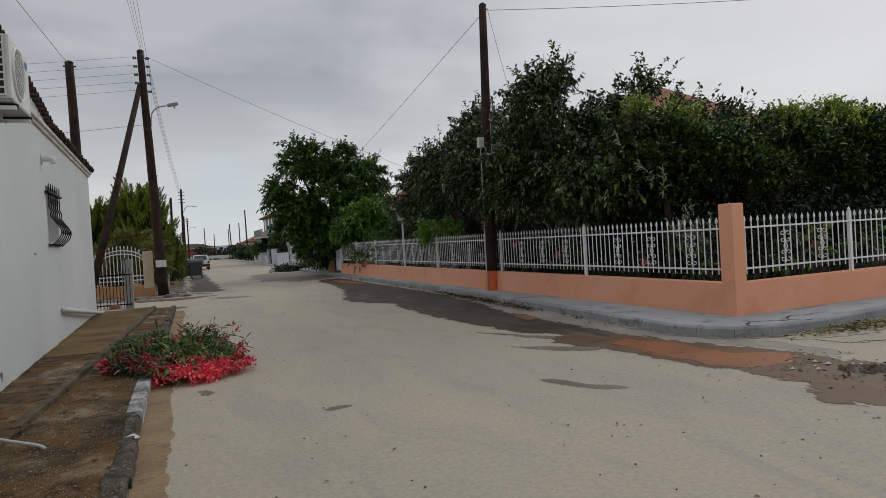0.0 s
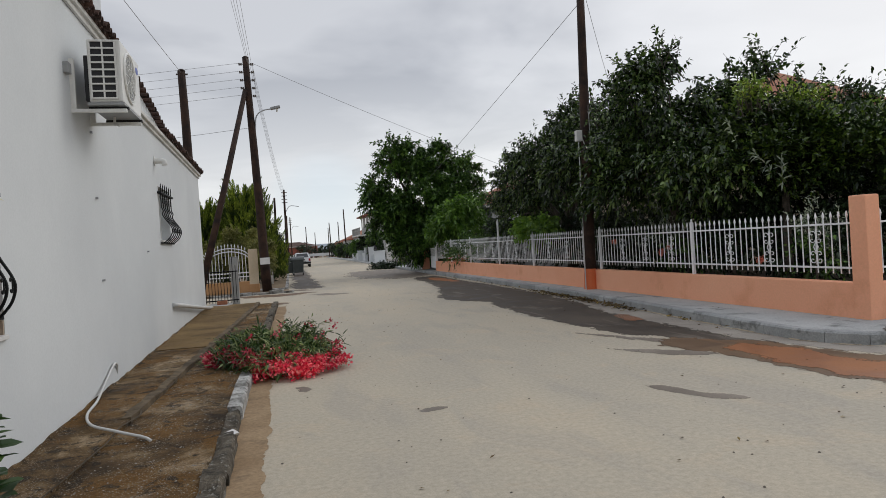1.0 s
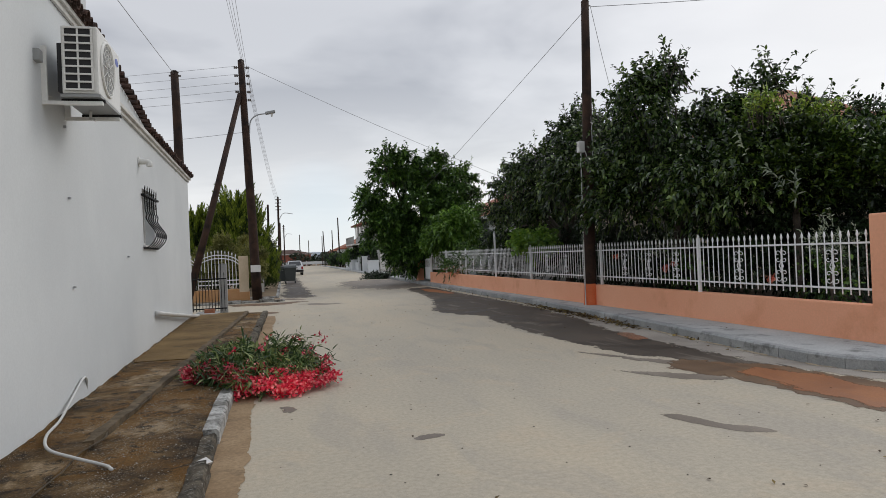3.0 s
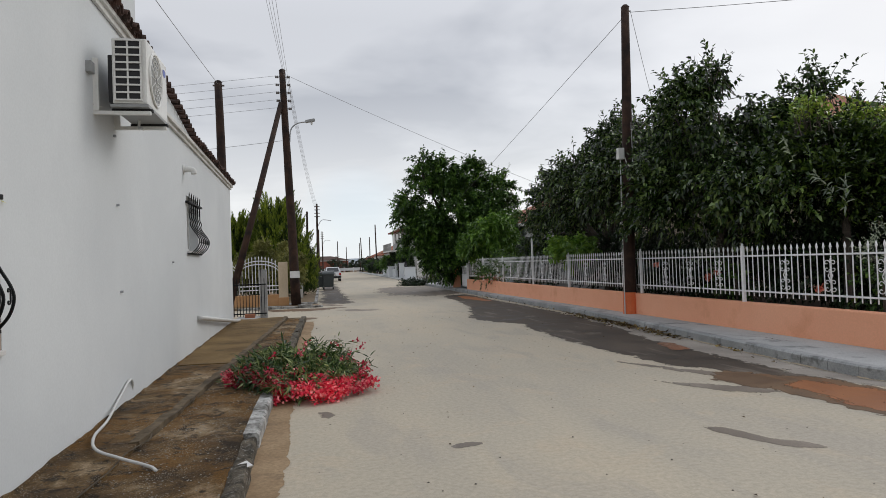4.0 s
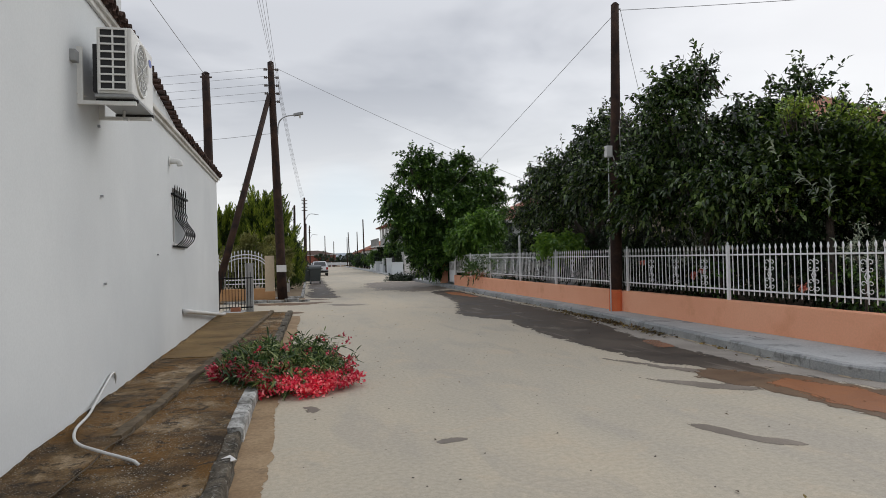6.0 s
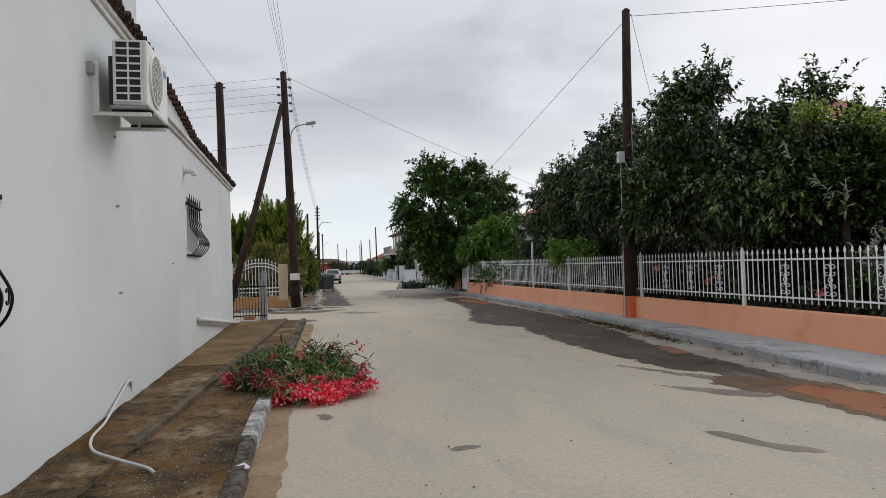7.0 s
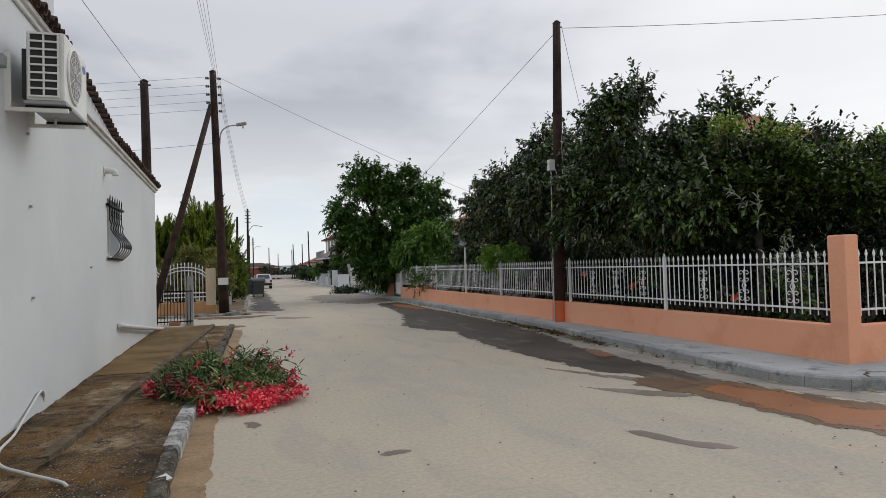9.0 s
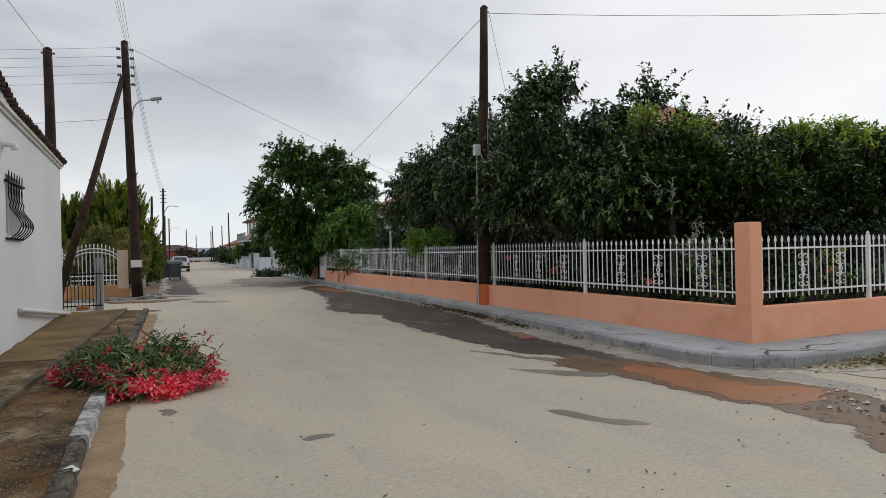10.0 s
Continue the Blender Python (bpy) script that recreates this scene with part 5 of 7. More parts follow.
tree("fruit_tree", (9.8, 20.5, 0.3), [(9.5, 19.8, 3.75, 1.25, 1.8, 1.35), (9.2, 18.3, 4.45, 0.6, 0.9, 0.8), (9.6, 23.2, 3.4, 1.15, 1.7, 1.2), (10.2, 26.6, 2.5, 1.0, 1.5, 0.95)], 2300, L_PEACH, T_LABEL, seed=4, sprigs=46, low=1.4, leaf=(0.135, 0.06), per=17, droop=0.34, lump=22)
tree("fruit_tree", (12.2, 13.0, 0.3), [(11.6, 12.8, 3.1, 1.5, 1.4, 1.1), (10.9, 12.8, 4.25, 0.65, 0.75, 0.75), (12.5, 13.2, 3.85, 0.7, 0.9, 0.65), (14.2, 13.4, 3.6, 0.65, 0.85, 0.75)], 2100, L_PEACH, T_LABEL, seed=5, sprigs=60, low=1.75, leaf=(0.125, 0.065), per=17, droop=0.2, lump=20, gaps=OPEN)
tree("walnut_tree", (9.0, 37.5, 0.1), [(8.6, 36.5, 4.2, 1.9, 1.8, 1.8), (6.6, 36.4, 6.45, 0.45, 0.7, 0.9), (7.8, 36.3, 6.15, 0.85, 0.9, 0.95), (9.1, 36.2, 6.1, 0.8, 0.9, 0.95), (10.5, 35.6, 5.3, 0.65, 0.8, 0.85), (5.85, 36.6, 4.85, 0.5, 0.8, 0.55), (5.6, 36.8, 4.05, 0.35, 0.6, 0.45), (6.9, 36.6, 3.7, 0.9, 1.1, 1.1), (10.6, 35.2, 3.8, 1.1, 1.3, 1.2), (8.9, 35.8, 2.3, 1.5, 1.5, 1.0), (10.4, 34.6, 2.1, 1.2, 1.3, 0.9), (7.3, 36.6, 2.3, 0.9, 1.0, 0.85), (6.2, 36.6, 3.15, 0.6, 0.9, 0.9), (7.7, 36.5, 1.55, 0.9, 1.0, 0.7), (9.0, 35.6, 1.4, 1.2, 1.3, 0.8)], 4700, L_WALNUT, "broad green walnut tree beside the driveway", seed=6, sprigs=60, low=0.5, trunk_r=0.2, leaf=(0.20, 0.09), twig=0.58, droop=0.24, lump=16, per=16)
tree("young_walnut", (9.5, 31.4, 0.3), [(9.2, 31.4, 2.7, 1.1, 1.3, 1.0), (8.9, 32.6, 2.3, 0.8, 1.2, 0.8)], 700, L_WALNUTLT, "small bright green tree against the railing", seed=16, low=1.3, trunk_r=0.07, leaf=(0.2, 0.085), twig=0.5, lump=14)
tree("citrus_tree", (12.8, 10.8, 0.3), [(11.3, 10.3, 2.75, 1.2, 0.9, 0.7), (13.2, 10.8, 2.9, 1.3, 0.9, 0.8), (15.0, 11.0, 3.1, 1.3, 1.0, 0.85), (17.2, 11.4, 2.95, 1.5, 1.0, 0.85), (10.0, 10.7, 2.85, 0.85, 0.7, 0.6)], 3600, L_CITRUS, "dense citrus trees grown into a hedge, pale young tips", seed=7, sprigs=520, low=1.65, leaf=(0.11, 0.052), twig=0.4, droop=0.0, category="tree", per=18, tips=L_TIPS, gaps=OPEN[1:], lump=14)
tree("citrus_tree", (9.9, 11.0, 0.3), [(9.3, 11.0, 3.3, 0.5, 0.5, 0.65), (10.3, 10.9, 3.25, 0.65, 0.5, 0.6)], 520, L_CITRUS, "young citrus tree with pale yellow-green tips", seed=27, sprigs=80, tips=L_TIPS, low=2.4, leaf=(0.11, 0.05), twig=0.36, droop=0.1, per=14, trunk_r=0.07, gaps=OPEN[1:], lump=10)
# fills the space behind the railing; its shade is in the leaf colour
tree("shade_fill_shrub", (9.6, 11.0, 0.3), [(9.8, 10.6, 1.1, 0.8, 2.4, 0.8), (9.9, 15.5, 1.1, 0.9, 2.6, 0.9), (9.9, 21, 1.1, 0.9, 2.8, 0.9), (9.8, 27, 1.2, 1.0, 3.6, 0.9), (11.8, 9.9, 1.3, 2.4, 0.7, 1.0), (15, 10.6, 1.4, 2.8, 0.8, 1.1), (13, 12.6, 1.4, 4.5, 0.9, 1.3), (20, 12.0, 1.6, 3.5, 1.2, 1.6), (11.6, 18, 1.6, 1.0, 4.0, 1.4), (11.8, 25, 1.6, 1.0, 3.5, 1.3), (17.5, 11.6, 1.8, 2.5, 0.9, 1.5), (17, 15.5, 1.8, 5, 1, 1.9), (16.2, 11.2, 1.9, 2.2, 0.8, 0.9), (18.8, 11.6, 2.1, 1.8, 0.8, 1.0), (21.5, 12.2, 2.3, 1.8, 1.0, 1.3), (20.5, 15.5, 2.2, 3, 1, 2.0), (10.6, 16.5, 1.8, 0.7, 3.0, 1.1), (10.9, 13.5, 1.8, 1.0, 1.5, 1.1), (10.3, 21.5, 1.6, 0.6, 3.0, 1.0), (9.4, 38.6, 0.9, 0.5, 2.4, 0.9), (9.0, 41.5, 0.9, 0.5, 2.0, 0.8)], 10600, L_SHRUB, "overgrown shrubs filling in the shade behind the white railing", "shrub", seed=8, low=0.2, twig=0.4, leaf=(0.10, 0.05), trunk=False, kind="stuff", six=False)
tree("vine", (9.0, 21.7, 0.3), [(8.6, 20.7, 1.85, 0.4, 1.0, 0.28)], 230, L_LIGHT, "pale green vine leaning over the railing", "vine", seed=9, low=1.2, leaf=(0.12, 0.09), twig=0.35, trunk=False)
for k, (x, y, w, d, h) in enumerate(((8.72, 9.1, 0.22, 0.5, 0.95), (8.75, 12.6, 0.22, 0.6, 1.0), (10.4, 8.25, 0.6, 0.25, 1.0), (12.4, 8.3, 0.6, 0.25, 1.05))):
    tree("rose_bush", (x, y, 0.3), [(x, y, h, w, d, 0.45)], 46, L_WALNUT, "loose leafy rose bush behind the white railing", "rose bush", seed=70 + k, low=0.4, leaf=(0.075, 0.045), twig=0.3, per=10, trunk_r=0.02, group="rose bushes", lump=6)
tree("rose_bush", (8.9, 28.5, 0.3), [(8.5, 28.0, 1.3, 0.5, 1.8, 0.6), (8.35, 30, 0.9, 0.35, 1.3, 0.5)], 240, L_WALNUT, "rambling rose hanging through the railing", "rose bush", seed=10, low=0.4, leaf=(0.10, 0.05), twig=0.45, trunk=False)


def spray(name, rng, foot, height, radius, tufts, label):
    """Cypress: upright flame-like sprays that point up and out."""
    e = empty(name, foot, label, "tree")
    part("trunk", add_tube(bmesh.new(), [(0, 0, -0.05), (0, 0, height * 0.6)], [0.12, 0.05], 8), M_BARK, e)
    hs = rng.random(tufts) ** 1.1 * height * 0.9
    a = rng.uniform(0, 6.283, tufts)
    rr = radius * np.clip(1.0 - hs / height, 0.03, 1) ** 0.62 * rng.uniform(0.6, 1.0, tufts)
    s = np.stack([np.cos(a) * rr, np.sin(a) * rr, hs * 0.95 + 0.05], 1)
    w = np.stack([np.cos(a) * 0.42, np.sin(a) * 0.42, np.ones(tufts)], 1) + rng.normal(size=(tufts, 3)) * 0.1
    w /= np.linalg.norm(w, axis=1, keepdims=True)
    # each flame is a bundle of upright scales that narrows towards its tip; the outer half is young and golden, the
    # inner half coloured darker for the shade between flames
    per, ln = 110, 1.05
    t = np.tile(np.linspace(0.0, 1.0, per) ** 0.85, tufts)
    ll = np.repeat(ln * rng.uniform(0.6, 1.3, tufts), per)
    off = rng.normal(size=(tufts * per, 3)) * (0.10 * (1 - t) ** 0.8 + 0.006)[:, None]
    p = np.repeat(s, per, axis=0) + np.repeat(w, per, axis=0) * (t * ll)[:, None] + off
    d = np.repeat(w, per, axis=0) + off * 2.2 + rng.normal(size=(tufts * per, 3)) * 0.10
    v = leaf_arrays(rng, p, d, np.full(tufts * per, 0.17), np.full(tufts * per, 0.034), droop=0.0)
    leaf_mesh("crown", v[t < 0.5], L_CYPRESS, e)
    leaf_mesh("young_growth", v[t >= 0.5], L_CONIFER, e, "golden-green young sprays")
    # near-black core leaves put the shade between the sprays into colour
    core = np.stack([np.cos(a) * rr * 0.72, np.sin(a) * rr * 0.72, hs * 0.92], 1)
    leaf_mesh("inner_shade_foliage", twig_leaves(rng, core, w, 0.5, 14, 0.2, 0.09, 0.0, 0.6), L_SHRUB, e, "near-black inner foliage holding the shade between sprays")
    return e


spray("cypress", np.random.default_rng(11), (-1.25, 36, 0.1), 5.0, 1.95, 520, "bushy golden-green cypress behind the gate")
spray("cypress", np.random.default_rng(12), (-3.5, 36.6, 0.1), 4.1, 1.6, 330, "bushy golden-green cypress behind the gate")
tree("olive_shrub", (-0.9, 31.6, 0.1), [(-1.15, 31.4, 1.75, 1.15, 0.9, 0.95), (-0.35, 31.6, 1.35, 0.5, 0.7, 0.8), (-2.4, 31.5, 1.5, 0.8, 0.8, 0.8)], 1500, L_OLIVE, "round olive-green shrub above the cream wall", "shrub", seed=13, low=0.2, leaf=(0.09, 0.045), twig=0.26, trunk=True, trunk_r=0.07)


# ---- cut oleander lying on the kerb ----
def oleander():
    rng = np.random.default_rng(21)
    e = empty("cut_oleander_branches", (0.15, 9.66, 0.05), "heap of cut oleander branches with red flowers", "cut branches")
    n = 560
    a = rng.uniform(0, 6.283, n)
    r = np.sqrt(rng.random(n))
    s = np.stack([-0.05 + np.cos(a) * r * 0.66, 0.42 + np.sin(a) * r * 0.95, 0.04 + 0.25 * (1 - r ** 2) * rng.random(n) + 0.07 * rng.random(n)], 1)
    w = np.stack([np.cos(a) * 0.9 - 0.05, np.sin(a) * 0.7, 0.16 + rng.random(n) * 0.36], 1) + rng.normal(size=(n, 3)) * 0.38
    v = [twig_leaves(rng, s, w, 0.34, 16, 0.15, 0.026, 0.16, 0.95, True)]
    q = rng.random(150)
    s2 = np.stack([-0.75 + q * 1.6, -0.1 - 0.9 * np.sin(q * 3.14) * rng.random(150), 0.08 + 0.13 * rng.random(150)], 1)
    v.append(twig_leaves(rng, s2, rng.normal(size=(150, 3)) * 0.6 + np.array([0, -0.4, 0.3]), 0.25, 12, 0.13, 0.022, 0.12, 0.9, True))
    # two long shoots that stick out over the road
    for x0, x1 in ((0.35, 0.95), (0.2, 0.62)):
        p = np.array([[x0, 0.5, 0.33]])
        v.append(twig_leaves(rng, p, np.array([[x1 - x0, -0.1, 0.42]]), 0.72, 14, 0.12, 0.02, 0.25, 0.8, True))
    tagged(leaf_mesh("foliage", np.concatenate(v), L_OLEANDER, e), kind="stuff")
    for k in range(0, n, 6):
        p = Vector(s[k])
        d = Vector(w[k]).normalized() * 0.32
        part("twig", add_tube(bmesh.new(), [p - d * 0.8, p, p + d - Vector((0, 0, 0.05))], [0.008, 0.006, 0.003], 5), L_OLIVE, e)
    m = 118
    fx = rng.uniform(-0.88, 0.98, m)
    front = -0.22 - 0.86 * np.clip(1 - ((fx - 0.22) / 0.95) ** 2, 0, 1)
    deep = np.abs(rng.normal(size=m)) * np.where(fx < -0.3, 0.16, 0.30)
    fz = 0.0 + 0.28 * deep + rng.random(m) * 0.09 + np.where(fx < -0.25, 0.10, 0.0)
    c = np.stack([fx, front + deep, fz], 1)
    c = np.repeat(c, 3, axis=0) + rng.normal(size=(m * 3, 3)) * np.array([0.05, 0.05, 0.02])
    extra = np.array([[-0.35, 0.2, 0.40], [0.10, 0.6, 0.50], [0.55, 0.45, 0.50], [0.86, 0.40, 0.52], [0.92, 0.38, 0.44], [-0.6, 0.0, 0.25], [0.8, 0.1, 0.25], [-0.5, 0.1, 0.30], [-0.48, 0.05, 0.27], [0.0, 0.25, 0.42], [0.35, 0.2, 0.36], [0.62, 0.0, 0.28], [0.3, -0.2, 0.28], [-0.2, -0.3, 0.25], [0.72, 0.3, 0.33]])
    loose = rng.choice(n, 26)
    c = np.concatenate([c, extra, s[loose] + w[loose] * 0.1])
    m = len(c)
    k = 13
    base = np.repeat(c, k, axis=0) + rng.normal(size=(m * k, 3)) * np.array([0.034, 0.034, 0.026])
    base[:, 2] = np.maximum(base[:, 2], -0.03)
    tagged(leaf_mesh("blossom", leaf_arrays(rng, base, rng.normal(size=(m * k, 3)) + np.array([0, -0.2, 0.5]), np.full(m * k, 0.044), np.full(m * k, 0.038), 0.4, 0.05, True), L_RED, e, "bright red oleander blossoms"), kind="stuff")
    return e


oleander().scale = (0.93, 0.97, 0.95)

# heap of cut branches by the driveway
rng = np.random.default_rng(31)
e = empty("branch_heap", (7.8, 46, 0.0), "dark heap of cut branches at the kerb", "cut branches")
s = np.stack([rng.normal(size=300) * 0.65, rng.normal(size=300) * 0.4, np.abs(rng.normal(size=300)) * 0.13 + 0.03], 1)
leaf_mesh("foliage", twig_leaves(rng, s, rng.normal(size=(300, 3)) + np.array([0, 0, 0.2]), 0.4, 16, 0.16, 0.06, 0.1), L_SHRUB, e)


# ---- alley mouth: gates and walls ----
gp = empty("gate_post", (-1.06, 21.3, 0.0), "plain grey cement gate post", "gate post")
part("shaft", box((-0.11, -0.11, 0), (0.11, 0.11, 1.54), 0.015), M_GREYP, gp)
part("cap", box((-0.12, -0.12, 1.54), (0.12, 0.12, 1.565), 0.01), M_GREYP, gp)
dg = empty("dark_metal_gate", (-1.55, 21.0, 0.15), "dark iron bar gate standing ajar", "gate")
for k in range(11):
    xx = -0.34 + k * 0.088
    part("bar", add_tube(bmesh.new(), [(xx, -0.01 * k, 0.04), (xx, -0.01 * k, 1.13 + (0.32 if k == 9 else 0.1 if k in (3, 6) else 0.03))], 0.010, 6), M_BLACK, dg)
for zz in (0.12, 0.98):
    part("rail", box((-0.37, -0.13, zz - 0.016), (0.60, -0.02, zz + 0.016)), M_BLACK, dg)
bl = empty("brick_block", (-1.42, 20.7, 0.16), "red clay block beside the gate", "brick")
part("block", box((-0.14, -0.09, 0), (0.14, 0.09, 0.12), 0.008), M_TILE, bl)
st = empty("cement_step", (-1.7, 20.5, 0.0), "pale cement step at the house corner", "step")
part("slab", box((-0.1, -0.5, 0), (0.55, 0.8, 0.17), 0.015), M_GREYP, st)

cw = empty("ochre_garden_wall", (-1.9, 28.1, 0.0), "low ochre garden wall with a cream pillar", "wall")
part("base", box((-3.5, -0.1, 0.0), (1.0, 0.1, 0.52), 0.012), M_ORANGEW, cw)
part("pillar", box((0.98, -0.2, 0.0), (1.34, 0.15, 1.82), 0.02), M_CREAM, cw)
part("plinth", box((0.96, -0.22, 0.0), (1.36, 0.16, 0.40), 0.01), M_ORANGEW, cw)
ag = empty("arched_white_fence", (-1.9, 28.1, 0.52), "white arched iron fence panel with spear pickets", "fence")
for leaf, (c, half) in enumerate(((0.22, 0.78), (-1.5, 0.85))):
    arch = lambda x, h: h + 0.42 * math.sqrt(max(0.0, 1 - ((x - c) / (half * 1.05)) ** 2))
    for h in (0.82, 0.95):
        pts = [(c - half + 2 * half * k / 16, -0.02, arch(c - half + 2 * half * k / 16, h)) for k in range(17)]
        part("arch_rail", add_tube(bmesh.new(), pts, 0.020, 6), M_FENCE, ag)
    for zz in (0.20, 0.36):
        part("rail", box((c - half, -0.035, zz - 0.02), (c + half, -0.005, zz + 0.02)), M_FENCE, ag)
    for k in range(13):
        xx = c - half + 2 * half * k / 12
        part("picket", add_tube(bmesh.new(), [(xx, -0.02, 0.05), (xx, -0.02, arch(xx, 1.02)), (xx, -0.02, arch(xx, 1.02) + 0.06), (xx, -0.02, arch(xx, 1.02) + 0.13)], [0.013, 0.013, 0.024, 0.002], 5), M_FENCE, ag)

kb = empty("verge_kerb", (-0.9, 26.9, 0.0), "broken old kerb edging at the alley mouth", "kerb", kind="structure")
for j, (a, w, h) in enumerate(((-1.5, 0.75, 0.10), (-0.72, 0.8, 0.12), (0.1, 0.62, 0.10), (0.74, 0.55, 0.12), (1.3, 0.4, 0.09))):
    q = box((a, -0.09, -0.05), (a + w, 0.08, h), 0.02)
    q.transform(pose(0, 0.02 * (j % 2), 0, 0, 1.5 * (j % 3) - 1, 2.0 * (j % 2) - 1))
    part("kerb_stone", q, M_OLDKERB, kb)
tagged(part("verge_earth", box((-2.6, 26.97, -0.05), (0.62, 28.0, 0.075), 0.01), M_GROUND), "trodden brown earth round the pole foot", "earth", kind="structure")
# far verge: hedges, posts
tree("hedge", (-0.8, 44, 0.1), [(-0.8, 40, 1.4, 0.7, 2.4, 1.1), (-0.7, 46, 1.3, 0.7, 3.0, 1.0), (-0.6, 54, 1.6, 0.8, 4.0, 1.3), (-0.3, 66, 1.8, 0.9, 6.0, 1.5), (0.0, 85, 2.0, 1.0, 10, 1.8)], 1100, L_SHRUB, "dark hedge along the earth verge", "hedge", seed=17, low=0.1, leaf=(0.22, 0.09), twig=0.5, trunk=False, kind="stuff")
for k in range(4):
    e = empty("verge_post", (-0.1 + 0.02 * k, 33.5 + 4.0 * k, 0.1), "short weathered white post at the verge", "post", "verge posts")
    part("shaft", box((-0.07, -0.07, 0), (0.07, 0.07, 1.1 + 0.1 * (k % 2)), 0.01), M_TRIMW, e)


# ---- waste container ----
def container():
    e = empty("waste_container", (1.53, 46.0, 0.0), "dark grey-green wheeled waste container with lid", "waste bin")
    bm = bmesh.new()
    bmesh.ops.create_cube(bm, size=1.0, matrix=Matrix.Translation((0, 0, 0.62)) @ Matrix.Diagonal((0.9, 0.95, 0.9, 1)))
    for v in bm.verts:
        if v.co.z < 0.5:
            v.co.x *= 0.84
            v.co.y *= 0.82
    bmesh.ops.bevel(bm, geom=bm.edges[:], offset=0.04, segments=2, affect="EDGES")
    part("body", bm, M_BIN, e)
    bm = bmesh.new()
    n = 8
    top = [(0.50 * math.cos(math.pi * k / n), 1.06 + 0.20 * math.sin(math.pi * k / n)) for k in range(n + 1)]
    a = [bm.verts.new((-0.48, y, z)) for y, z in top]
    b = [bm.verts.new((0.48, y, z)) for y, z in top]
    for k in range(n):
        bm.faces.new((a[k], a[k + 1], b[k + 1], b[k]))
    bm.faces.new(a)
    bm.faces.new(list(reversed(b)))
    bm.faces.new((a[0], b[0], b[n], a[n]))
    bmesh.ops.recalc_face_normals(bm, faces=bm.faces[:])
    part("lid", bm, M_BIN, e)
    part("rim", box((-0.57, -0.52, 1.0), (0.57, 0.52, 1.06), 0.012), M_BIN, e)
    for k in range(5):
        xx = -0.36 + 0.18 * k
        part("rib", box((xx - 0.018, -0.492, 0.3), (xx + 0.018, -0.455, 1.0)), M_BIN, e)
    for sx in (-1, 1):
        part("trunnion", add_cone(bmesh.new(), (0.52 * sx, 0, 0.9), (0.64 * sx, 0, 0.9), 0.04, 0.04, 10), M_METAL, e)
        for sy in (-1, 1):
            w = part("wheel", add_cone(bmesh.new(), (0.36 * sx - 0.03, 0.33 * sy, 0.09), (0.36 * sx + 0.03, 0.33 * sy, 0.09), 0.09, 0.09, 14), M_RUBBER, e)
            part("fork", box((0.36 * sx - 0.045, 0.33 * sy - 0.02, 0.08), (0.36 * sx + 0.045, 0.33 * sy + 0.02, 0.21)), M_METAL, w)
    return e


container().scale = (0.85, 1.0, 1.0)
e = empty("waste_container", (0.9, 46.9, 0.0), "old dark wheeled waste container behind the first", "waste bin")
part("body", box((-0.4, -0.4, 0.15), (0.4, 0.4, 1.05), 0.04), M_BIN, e)
part("lid", box((-0.43, -0.43, 1.05), (0.43, 0.43, 1.15), 0.04), M_BIN, e)
for sx in (-1, 1):
    part("wheel", add_cone(bmesh.new(), (0.3 * sx - 0.03, 0.0, 0.09), (0.3 * sx + 0.03, 0.0, 0.09), 0.09, 0.09, 12), M_RUBBER, e)


